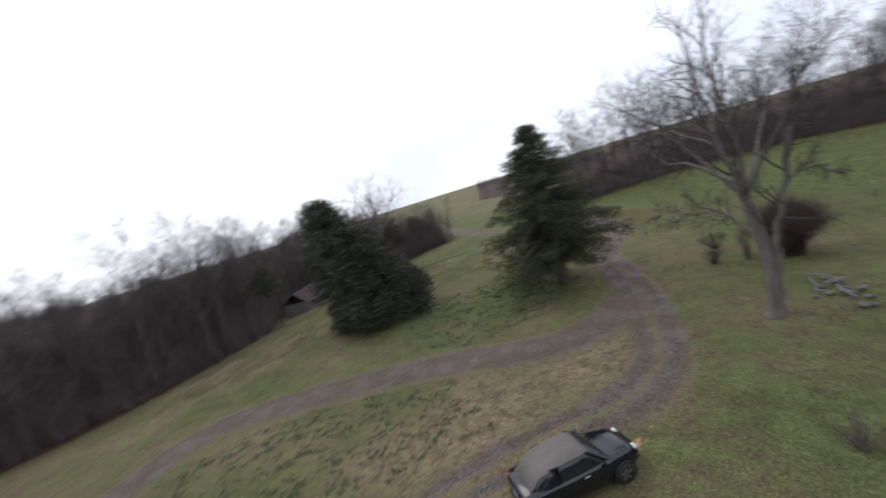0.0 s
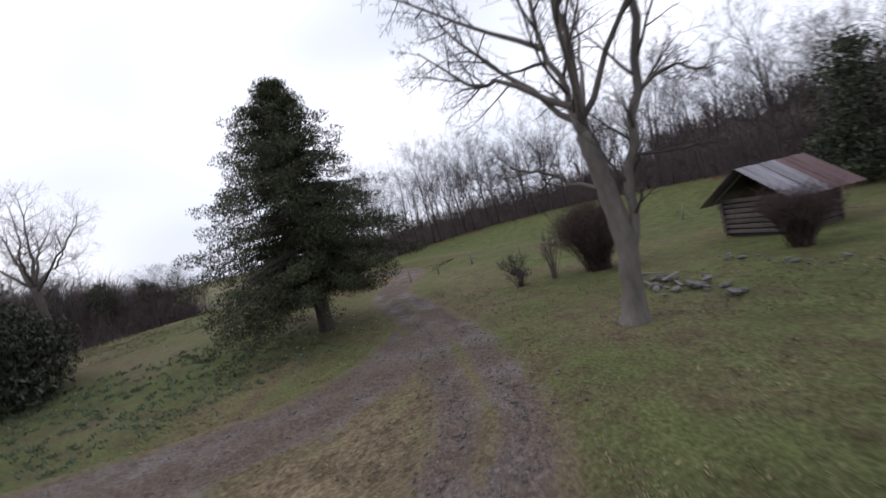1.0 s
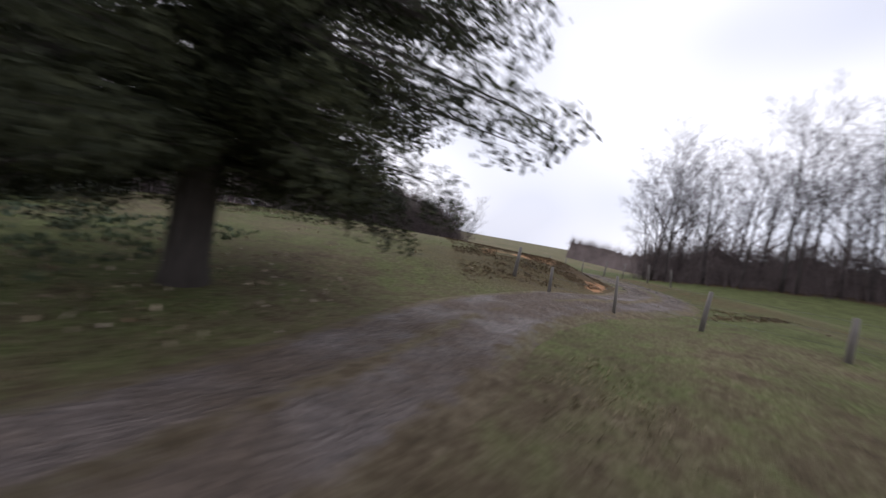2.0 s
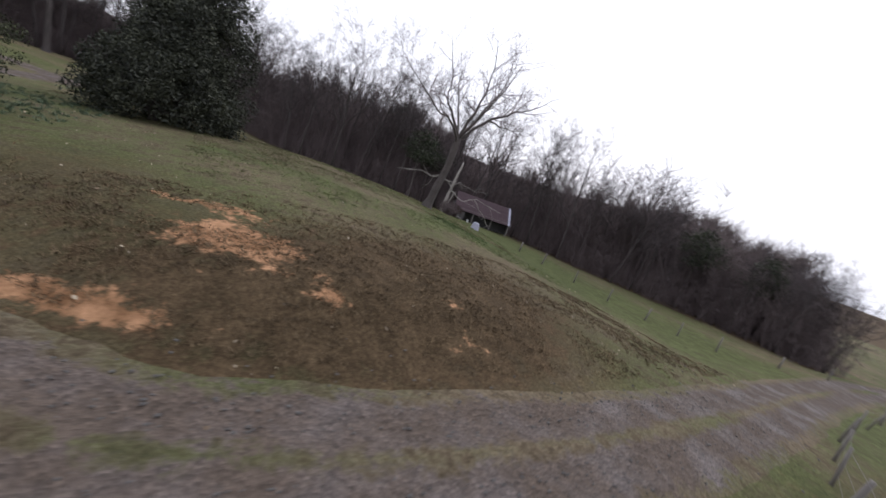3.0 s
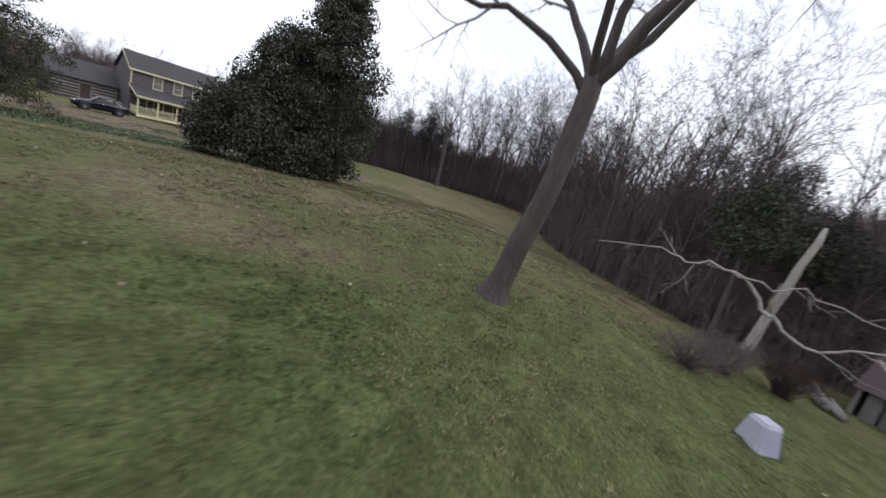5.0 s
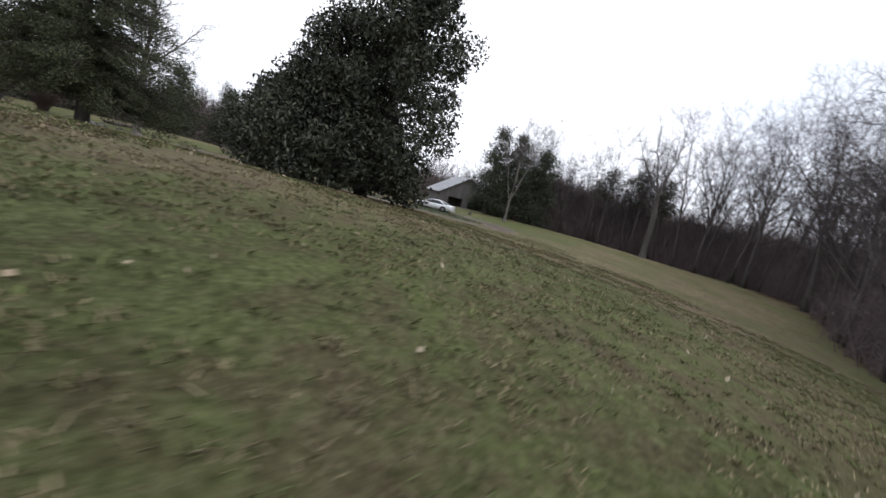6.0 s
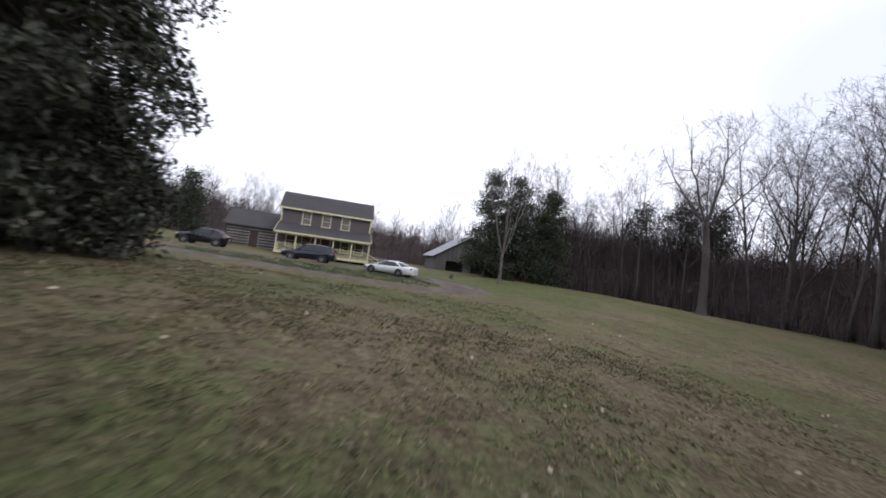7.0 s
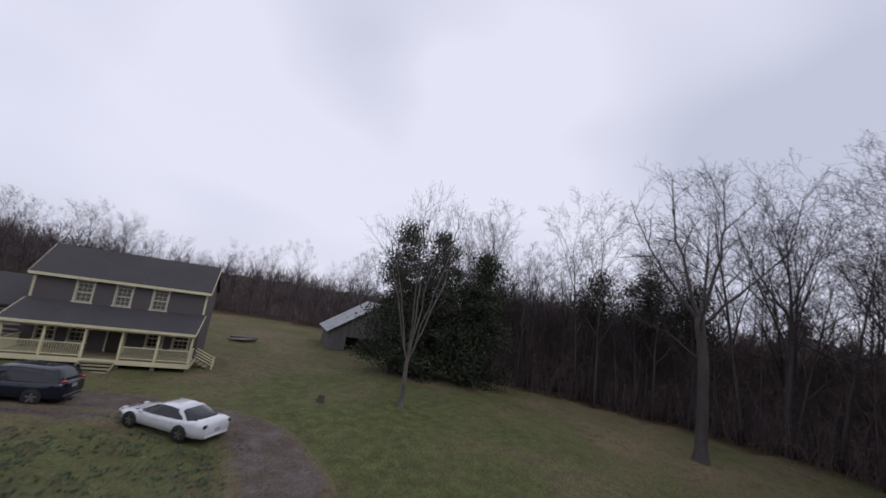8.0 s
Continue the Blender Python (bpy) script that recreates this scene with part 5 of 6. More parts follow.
    for x in (-0.162, W + 0.122):
        part("rake_board", prism([(-0.003, 3.42), (-2.6, 2.33), (-2.6, 2.49), (-0.003, 3.58)], x, x + 0.04, "x"), M_TRIM, h)
    part("porch_ceiling", box(0.05, W, -2.2, -0.003, 2.36, 2.385), M_DECK, h)
    part("porch_floor", box(0.03, W + 0.08, -2.37, -0.003, 0.36, 0.45), M_DECK, h, "cream painted porch boards")
    part("skirt_board", box(0.03, W + 0.08, -2.40, -2.373, 0.16, 0.45), M_TRIM, h)
    part("skirt_board", box(W + 0.083, W + 0.11, -2.37, -0.003, 0.16, 0.45), M_TRIM, h)
    posts = (0.15, 2.12, 4.12, 6.02, 8.0, 9.92)
    for x in posts:
        part("post", box(x - 0.07, x + 0.07, -2.33, -2.19, 0.45, 2.2, 0.012), M_TRIM, h, "square cream porch post")
        part("pier", box(x - 0.12, x + 0.12, -2.3, -2.1, -0.6, 0.36), M_STONE, h)
    bal = box(-0.018, 0.018, -0.018, 0.018, 0, 0.66)
    bal_me = bpy.data.meshes.new("baluster")
    bal.to_mesh(bal_me)
    bal.free()
    bal_me.materials.append(M_TRIM)
    for a, b in ((0, 1), (1, 2), (3, 4), (4, 5)):
        x0, x1 = posts[a] + 0.07, posts[b] - 0.07
        part("rail", box(x0, x1, -2.30, -2.22, 1.26, 1.31), M_TRIM, h, "cream top rail")
        part("rail", box(x0, x1, -2.29, -2.23, 0.55, 0.6), M_TRIM, h)
        n = 15
        for i in range(n):
            o = put("baluster", bal_me, h)
            o.location = (x0 + (x1 - x0) * (i + 0.5) / n, -2.26, 0.6)
    for x in (0.15, 9.92):
        part("rail", box(x - 0.04, x + 0.04, -2.19, -0.9 if x > 5 else -0.03, 1.26, 1.31), M_TRIM, h)
        part("rail", box(x - 0.03, x + 0.03, -2.19, -0.9 if x > 5 else -0.03, 0.55, 0.6), M_TRIM, h)
        for i in range(9 if x > 5 else 15):
            o = put("baluster", bal_me, h)
            o.location = (x, -2.12 + i * 0.14, 0.6)
    for i in range(4):
        part("step", box(4.2, 5.95, -2.72 - 0.3 * i, -2.403 - 0.3 * i, 0.27 - 0.14 * i, 0.32 - 0.14 * i), M_DECK, h, "cream wooden step")
    for x in (4.2, 5.9):
        part("stringer", prism([(-2.403, 0.26), (-3.62, -0.3), (-3.62, -0.45), (-2.403, 0.1)], x, x + 0.05, "x"), M_TRIM, h)
    # side steps at the porch end
    for i in range(4):
        part("step", box(W + 0.12 + 0.28 * i, W + 0.4 + 0.28 * i, -0.85, -0.05, 0.3 - 0.15 * i, 0.35 - 0.15 * i), M_DECK, h)
    for y in (-0.88, -0.02):
        part("handrail", prism([(W + 0.12, 1.2), (W + 1.35, 0.6), (W + 1.35, 0.52), (W + 0.12, 1.12)], y - 0.03, y + 0.03), M_TRIM, h, "cream sloping handrail")
        part("handrail", prism([(W + 0.12, 0.8), (W + 1.35, 0.2), (W + 1.35, 0.14), (W + 0.12, 0.74)], y - 0.03, y + 0.03), M_TRIM, h)
        part("post", box(W + 1.28, W + 1.36, y - 0.04, y + 0.04, -0.6, 0.68), M_TRIM, h)
    return h


build_house()


def hewn_log(x0, x1, y, z, r, rng):
    """A squared log with rounded arrises and uneven faces."""
    bm = bmesh.new()
    n = max(3, int(abs(x1 - x0) / 0.8))
    prev = None
    for i in range(n + 1):
        x = x0 + (x1 - x0) * i / n
        w = [rng.uniform(-0.018, 0.018) for _ in range(4)]
        loop = [bm.verts.new((x, y + a * (0.085 + w[0]), z + b * (r + w[1]))) for a, b in ((-1, -0.7), (-0.7, -1), (0.7, -1), (1, -0.7), (1, 0.7), (0.7, 1), (-0.7, 1), (-1, 0.7))]
        if prev:
            for k in range(8):
                bm.faces.new((prev[k], prev[(k + 1) % 8], loop[(k + 1) % 8], loop[k]))
        else:
            bm.faces.new(loop[::-1])
        prev = loop
    bm.faces.new(prev)
    bmesh.ops.recalc_face_normals(bm, faces=bm.faces)
    return bm


def build_log_cabin():
    rng = random.Random(3)
    c = empty("log_cabin", pose(0, 0, 0.1), "old log cabin with white chinking beside the house", "cabin")
    x0, x1, y0, y1 = -6.1, -0.15, 3.0, 8.0
    part("chinking", wall_with_holes(x0 + 0.05, x1 - 0.05, -0.5, 2.55, y0 - 0.02, y0 + 0.05, [(-3.55, -2.6, -0.5, 1.95)]), M_CHINK, c, "white chinking between the logs")
    part("wall", box(x0, x0 + 0.15, y0 + 0.1, y1, -0.5, 2.55), M_LOG, c)
    part("wall", box(x0, x1, y1 - 0.15, y1, -0.5, 2.55), M_LOG, c)
    part("wall", box(x1 - 0.15, x1, y0 + 0.1, y1 - 0.15, -0.5, 2.55), M_LOG, c)
    for k in range(8):
        z = 0.05 + 0.33 * k
        spans = ((x0 - 0.12, -3.6), (-2.55, x1 + 0.02)) if z < 1.9 else ((x0 - 0.12, x1 + 0.02),)
        for a, b in spans:
            part("log", hewn_log(a, b, y0 + 0.01, z, 0.115, rng), M_LOG, c)
        part("log", (lambda bm: (bmesh.ops.rotate(bm, verts=bm.verts, cent=(0, 0, 0), matrix=Matrix.Rotation(radians(90), 3, "Z")), bmesh.ops.translate(bm, verts=bm.verts, vec=(x0 + 0.03, 0, 0)), bm)[2])(hewn_log(y0 - 0.25, y1, 0.0, z + 0.16, 0.115, rng)), M_LOG, c)
    d = part("door", box(-3.55, -2.6, y0 + 0.02, y0 + 0.07, 0.05, 1.95), M_DOOR, c, "dark red-brown plank door")
    for k in (0, 1):
        part("batten", box(-3.5, -2.65, y0 - 0.005, y0 + 0.018, 0.4 + k * 1.0, 0.52 + k * 1.0), M_DOOR, d)
    for sgn, y in ((1, y0 - 0.35), (-1, y1 + 0.35)):
        part("roof", prism([(y, 2.42), (5.5, 4.42), (5.5, 4.54), (y, 2.54)], x0 - 0.3, x1 + 0.1, "x"), M_SHINGLE, c, "grey weathered cabin roof slope")
    part("gable", prism([(y0 + 0.15, 2.55), (y1 - 0.15, 2.55), (5.5, 4.35)], x0, x0 + 0.1, "x"), M_BOARD, c)
    return c


build_log_cabin()


def tin_sheet_roof(parent, length, run, drop, mat, name="roof", ribs=0.22, sheets=0.66, label=""):
    """One slope of corrugated sheets laid side by side from the ridge (0, 0, 0) along x, falling to +y."""
    n = int(length / sheets)
    w = length / n
    for i in range(n):
        bm = bmesh.new()
        m = 12
        rows = []
        for j, v in enumerate((0.0, 0.5, 1.0)):
            row = []
            for k in range(m + 1):
                u = k / m
                z = 0.018 * math.cos(u * w / ribs * 2 * math.pi) + 0.006 * (i % 2)
                row.append(bm.verts.new((i * w + u * (w + 0.02), run * v, -drop * v + z + 0.012 * math.sin(i * 2.1 + v * 2))))
            rows.append(row)
        for a, b in zip(rows, rows[1:]):
            for k in range(m):
                bm.faces.new((a[k], a[k + 1], b[k + 1], b[k]))
        g = bmesh.ops.extrude_face_region(bm, geom=bm.faces[:])
        bmesh.ops.translate(bm, verts=[e for e in g["geom"] if isinstance(e, bmesh.types.BMVert)], vec=(0, 0, -0.012))
        bmesh.ops.recalc_face_normals(bm, faces=bm.faces)
        part("sheet", bm, mat[1] if isinstance(mat, tuple) and i >= n * mat[2] else mat[0] if isinstance(mat, tuple) else mat, parent, label if i == 0 else "")


def build_log_barn():
    rng = random.Random(9)
    zg = gh(-31.4, -7.0)
    ang = math.degrees(math.atan2(0.58, -0.81))
    b = empty("log_barn", pose(-31.6, -7.0, zg, 0, 0, ang) @ Matrix.Diagonal((0.8, 0.85, 0.94, 1)), "small log barn with a rusty tin roof", "barn")
    L, Wd, E, Rz = 2.45, 2.3, 2.0, 3.65
    for k in range(7):
        z = 0.14 + 0.28 * k
        for y in (-1.75, 1.75):
            part("log", hewn_log(-2.1, 2.1, y, z, 0.105, rng), M_LOG, b)
        for x in (-1.9, 1.9):
            bm = hewn_log(-1.95, 1.95, 0.0, z + 0.14, 0.105, rng)
            bmesh.ops.rotate(bm, verts=bm.verts, cent=(0, 0, 0), matrix=Matrix.Rotation(radians(90), 3, "Z"))
            bmesh.ops.translate(bm, verts=bm.verts, vec=(x, 0, 0))
            part("log", bm, M_LOG, b)
    # added dark box, stands for the shade behind the log gaps
    part("inner_wall", box(-1.82, 1.82, -1.66, 1.66, 0.0, 1.9), M_INSIDE_SHADE, b, "dark box for the shade seen between logs")
    for sgn in (1, -1):
        s = new("roof_slope")
        s.parent = b
        s.matrix_basis = Matrix.Translation((-L - 0.35, 0, Rz)) @ (Matrix.Identity(4) if sgn > 0 else Matrix.Diagonal((1, -1, 1, 1)))
        tin_sheet_roof(s, 2 * L + 0.7, 2.65, 1.85, (M_TIN_WORN, M_RUST, 0.5), "roof", 0.2, 0.62, "rust-streaked corrugated sheet")
    for x in (-1.9, 1.9):
        part("rafter", prism([(-2.5, 1.86), (0, Rz - 0.1), (2.5, 1.86), (2.5, 1.76), (0, Rz - 0.22), (-2.5, 1.76)], x - 0.05, x + 0.05, "x"), M_POST, b)
    part("gable", prism([(-1.75, 2.05), (1.75, 2.05), (0, Rz - 0.3)], 1.8, 1.85, "x"), M_BOARD, b)
    return b


build_log_barn()


def build_shack():
    s = empty("shack", pose(26.6, 12.0, gh(26.6, 12) + 0.05), "grey board outbuilding with a pale tin roof", "outbuilding")
    E, Rz, Wd, D = 2.3, 5.7, 5.3, 7.0
    n = 30
    for i in range(n):
        x0 = -Wd + 2 * Wd * i / n
        x1 = x0 + 2 * Wd / n - 0.012
        xm = (x0 + x1) / 2
        top = E + (Rz - E) * (1 - abs(xm) / Wd) - 0.12
        lo = 1.5 if (-3.6 < xm < -0.6 or 0.8 < xm < 3.8) else -0.6
        part("board", box(x0, x1, -0.02 + 0.008 * (i % 3), 0.02 + 0.008 * (i % 3), lo, top), M_BOARD, s)
    for x in (-Wd, Wd - 0.1):
        part("wall", box(x, x + 0.1, 0.05, D, -0.6, E), M_BOARD, s)
    part("wall", box(-Wd, Wd, D, D + 0.1, -0.6, E), M_BOARD, s)
    # added dark panel, stands for the shade behind the front openings
    part("inner_wall", box(-Wd + 0.15, Wd - 0.15, 1.6, 1.7, -0.6, E), M_INSIDE_SHADE, s)
    for sgn in (1, -1):
        r = new("roof_slope")
        r.parent = s
        r.matrix_basis = Matrix.Translation((0, -0.5, Rz)) @ (pose(0, 0, 0, 0, 0, 90) if sgn > 0 else Matrix.Diagonal((-1, 1, 1, 1)) @ pose(0, 0, 0, 0, 0, 90))
        tin_sheet_roof(r, D + 1.0, Wd + 0.55, (Rz - E) * 1.1, M_TIN, "roof", 0.2, 1.0, "dull grey tin sheet")
    return s


build_shack()


def build_field_shed():
    # the ridge runs along x, the slope that is seen falls to +y
    ang = math.degrees(math.atan2(-0.89, -0.46))
    s = empty("field_shed", pose(5.6, -70.3, 1.3, 0, 0, ang), "low open shed with a dark maroon tin roof", "shed")
    r = new("roof_slope")
    r.parent = s
    r.matrix_basis = Matrix.Translation((-4.1, 0, 0)) @ Matrix.Diagonal((1, -1, 1, 1))
    tin_sheet_roof(r, 7.6, 2.6, 2.1, M_MAROON, "roof", 0.22, 0.76, "dark maroon tin sheet")
    e = new("roof_slope")
    e.parent = s
    e.matrix_basis = Matrix.Translation((3.55, 0, 0.02)) @ Matrix.Diagonal((1, -1, 1, 1))
    tin_sheet_roof(e, 0.28, 2.62, 2.1, M_PLASTIC, "roof", 0.22, 0.28, "white replacement tin sheet")
    b = new("roof_slope")
    b.parent = s
    b.matrix_basis = Matrix.Translation((-4.1, 0, 0))
    tin_sheet_roof(b, 8.1, 2.4, 1.7, M_MAROON, "roof", 0.22, 0.9)
    for x in (-3.9, -1.3, 1.3, 3.8):
        part("post", box(x - 0.07, x + 0.07, -2.35, -2.21, -3.6, -1.95), M_POST, s)
        part("post", box(x - 0.07, x + 0.07, 2.1, 2.24, -3.6, -1.65), M_POST, s)
    part("back_wall", box(-3.9, 3.8, 2.0, 2.05, -3.6, -1.5), M_BOARD, s)
    # added dark panel across the open front, shade given as colour
    part("inner_wall", box(-3.9, 3.8, -1.3, -1.25, -3.6, -1.1), M_INSIDE_SHADE, s, "dark panel for the shade inside the shed")
    part("end_wall", box(-3.95, -3.9, -2.2, 2.0, -3.6, -1.7), M_BOARD, s)
    part("end_wall", box(3.8, 3.85, -2.2, 2.0, -3.6, -1.7), M_BOARD, s)
    for k, x in enumerate((-3.6, -3.0)):
        part("board", box(x, x + 0.5, -2.34, -2.30, -3.6, -1.9 - 0.35 * (k % 3)), M_BOARD, s)
    part("beam", box(-4.0, 4.0, -2.36, -2.2, -1.97, -1.85), M_POST, s)
    return s


build_field_shed()


# ---- cars ----
def loft(stations, mat, name, parent, label=""):
    """A skin over cross-sections: each a list of (y, z) from low right to low left, at its x."""
    bm = bmesh.new()
    rows = [[bm.verts.new((x, y, z)) for y, z in sec] for x, sec in stations]
    n = len(rows[0])
    for a, b in zip(rows, rows[1:]):
        for k in range(n - 1):
            bm.faces.new((a[k], a[k + 1], b[k + 1], b[k]))
    bm.faces.new(rows[0][::-1])
    bm.faces.new(rows[-1])
    bmesh.ops.remove_doubles(bm, verts=bm.verts, dist=0.002)
    bmesh.ops.recalc_face_normals(bm, faces=bm.faces)
    me = bpy.data.meshes.new(name)
    bm.to_mesh(me)
    bm.free()
    me.materials.append(mat)
    me.polygons.foreach_set("use_smooth", [True] * len(me.polygons))
    return put(name, me, parent, label)


def body_section(w, lo, belt):
    half = [(0.80 * w, lo), (0.96 * w, lo + 0.10), (1.0 * w, lo + 0.34), (0.985 * w, belt - 0.16), (0.93 * w, belt - 0.04), (0.80 * w, belt), (0.40 * w, belt + 0.025)]
    return half + [(-y, z) for y, z in half[::-1]]


def cabin_section(w0, w1, z0, z1):
    half = [(w0, z0), (w0 * 0.6 + w1 * 0.4, z0 * 0.55 + z1 * 0.45), (w1 + 0.03, z1 - 0.07), (w1 * 0.88, z1 - 0.015), (w1 * 0.45, z1)]
    return half + [(-y, z) for y, z in half[::-1]]


def wheel(parent, x, y, r, side):
    vs, fs = [], []
    c = Vector((x, y, r))
    n = 20
    prof = ((r * 0.66, -0.10), (r * 0.93, -0.105), (r, -0.07), (r, 0.07), (r * 0.93, 0.105), (r * 0.66, 0.10))
    for k in range(n):
        a = 2 * math.pi * k / n
        for rr, o in prof:
            vs.append(c + Vector((math.cos(a) * rr, o, math.sin(a) * rr)))
    m = len(prof)
    for k in range(n):
        for j in range(m - 1):
            fs.append((k * m + j, k * m + j + 1, ((k + 1) % n) * m + j + 1, ((k + 1) % n) * m + j))
    w = put("wheel", mesh_of("wheel", vs, fs, M_RUBBER, True), parent, "black tyre")
    bm = bmesh.new()
    bmesh.ops.create_cone(bm, cap_ends=True, segments=20, radius1=r * 0.66, radius2=r * 0.66, depth=0.10, matrix=Matrix.Translation(c) @ Matrix.Rotation(radians(90), 4, "X"))
    part("hub", bm, M_RIM, w, "bright alloy wheel disc")
    bm = bmesh.new()
    for k in range(5):
        a = 2 * math.pi * k / 5 + 0.3
        add_box(bm, r * 0.05, r * 0.63, -0.03, 0.03, -r * 0.12, r * 0.12, 0.0, Matrix.Translation(c + Vector((0, side * 0.055, 0))) @ Matrix.Rotation(-a, 4, "Y"))
    bmesh.ops.create_cone(bm, cap_ends=True, segments=14, radius1=r * 0.2, radius2=r * 0.18, depth=0.03, matrix=Matrix.Translation(c + Vector((0, side * 0.07, 0))) @ Matrix.Rotation(radians(90), 4, "X"))
    part("rim", bm, M_RIM, w, "five-spoke alloy rim")
    return w


def build_car(x, y, heading, label, s):
    """s: length, half width, belt, roof height, paint, roof material, bonnet and boot heights, cabin stations."""
    c = empty("car", pose(x, y, gh(x, y) + 0.02, 0, 0, heading), label, "car", "cars parked by the house")
    L, w, belt, lo = s["L"], s["w"], s["belt"], 0.24
    st = []
    for f, wf, bf, lf in s["body"]:
        st.append((f * L / 2, body_section(w * wf, lo + lf, bf)))
    body = loft(st, s["paint"], "body", c)
    cab = [(f * L / 2, cabin_section(w * a, w * b, z0, z1)) for f, a, b, z0, z1 in s["cabin"]]
    gl = loft(cab, M_GLASS, "glazing", c, "dark tinted car glass")
    top = [(f * L / 2, [(yy * 1.012, z + 0.012) for yy, z in cabin_section(w * a, w * b, z0, z1)[2:8]]) for f, a, b, z0, z1 in s["cabin"][s["roof"][0]:s["roof"][1]]]
    loft(top, s["top"], "roof", c, s.get("top_label", ""))
    for sgn in (1, -1):
        for (f0, f1, g0, g1) in s["pillars"]:
            bm = bmesh.new()
            z0, z1 = belt - 0.03, s["h"] - 0.06
            y0, y1 = sgn * w * 0.905, sgn * w * s["topw"]
            q = [bm.verts.new(p) for p in ((f0 * L / 2, y0 + sgn * 0.012, z0), (f1 * L / 2, y0 + sgn * 0.012, z0), (g1 * L / 2, y1 + sgn * 0.045, z1), (g0 * L / 2, y1 + sgn * 0.045, z1))]
            q2 = [bm.verts.new(v.co - Vector((0, sgn * 0.05, 0))) for v in q]
            bm.faces.new(q)
            bm.faces.new(q2[::-1])
            for k in range(4):
                bm.faces.new((q[k], q2[k], q2[(k + 1) % 4], q[(k + 1) % 4]))
            bmesh.ops.recalc_face_normals(bm, faces=bm.faces)
            part("pillar", bm, s["pillar_mat"], c)
        for xf in s["wheels"]:
            xx = xf * L / 2
            bm = bmesh.new()
            bmesh.ops.create_cone(bm, cap_ends=True, segments=24, radius1=s["r"] + 0.06, radius2=s["r"] + 0.06, depth=0.04, matrix=Matrix.Translation((xx, sgn * (w - 0.008), s["r"] + 0.02)) @ Matrix.Rotation(radians(90), 4, "X"))
            part("wheel_arch", bm, M_BLACKTRIM, c)
            wheel(c, xx, sgn * (w - 0.055), s["r"], sgn)
        part("headlight", box(L / 2 - 0.20, L / 2 - 0.05, sgn * w * 0.56 - 0.12, sgn * w * 0.56 + 0.12, s["lampz"] - 0.07, s["lampz"] + 0.08, 0.04), M_LENS, c, "clear oval headlight")
        part("taillight", box(-L / 2 + 0.01, -L / 2 + 0.16, sgn * w * 0.72 - 0.11, sgn * w * 0.72 + 0.11, s["tailz"] - 0.09, s["tailz"] + 0.09, 0.035), s["tail"], c, "red tail lamp")
        part("mirror", box(s["mirror"] * L / 2 - 0.07, s["mirror"] * L / 2 + 0.07, sgn * (w + 0.01), sgn * (w + 0.17), belt - 0.02, belt + 0.11, 0.03), s["paint"], c)
        for hx in s["handles"]:
            part("door_handle", box(hx * L / 2 - 0.09, hx * L / 2 + 0.09, sgn * (w * 0.975), sgn * (w * 0.975 + 0.03), belt - 0.17, belt - 0.13, 0.01), s["handle_mat"], c)
    part("bumper", box(L / 2 - 0.10, L / 2 + 0.02, -w * 0.62, w * 0.62, 0.30, 0.42, 0.03), M_BLACKTRIM, c)
    part("bumper", box(-L / 2 - 0.02, -L / 2 + 0.10, -w * 0.7, w * 0.7, 0.30, 0.44, 0.03), s["paint"], c)
    part("number_plate", box(-L / 2 - 0.012, -L / 2 + 0.05, -0.16, 0.16, s["platez"] - 0.08, s["platez"] + 0.08), M_PLASTIC, c, "plain pale plate")
    return c


SEDAN = dict(L=5.0, w=0.93, belt=0.90, h=1.40, topw=0.60, r=0.34, paint=M_WHITE, top=M_WHITE, pillar_mat=M_WHITE, tail=M_BLACKTRIM, handle_mat=M_WHITE, lampz=0.66, tailz=0.84, platez=0.62, mirror=0.34, handles=(0.02, -0.34), wheels=(0.60, -0.54), roof=(2, 6),
             body=((-1.0, 0.72, 0.84, 0.16), (-0.965, 0.9, 0.99, 0.05), (-0.8, 0.98, 1.02, 0), (-0.4, 1.0, 0.94, -0.02), (0.2, 1.0, 0.90, -0.02), (0.5, 1.0, 0.87, -0.02), (0.8, 0.97, 0.75, 0), (0.95, 0.86, 0.63, 0.04), (1.0, 0.66, 0.53, 0.1)),
             cabin=((-0.82, 0.76, 0.56, 1.0, 1.015), (-0.64, 0.85, 0.58, 0.97, 1.17), (-0.42, 0.89, 0.61, 0.94, 1.335), (-0.17, 0.91, 0.63, 0.91, 1.40), (0.04, 0.92, 0.63, 0.90, 1.385), (0.18, 0.92, 0.62, 0.89, 1.29), (0.38, 0.89, 0.60, 0.88, 1.06), (0.58, 0.84, 0.58, 0.85, 0.875)),
             pillars=((-0.025, -0.055, -0.065, -0.09), (-0.68, -0.5, -0.36, -0.31), (0.52, 0.48, 0.15, 0.115)))
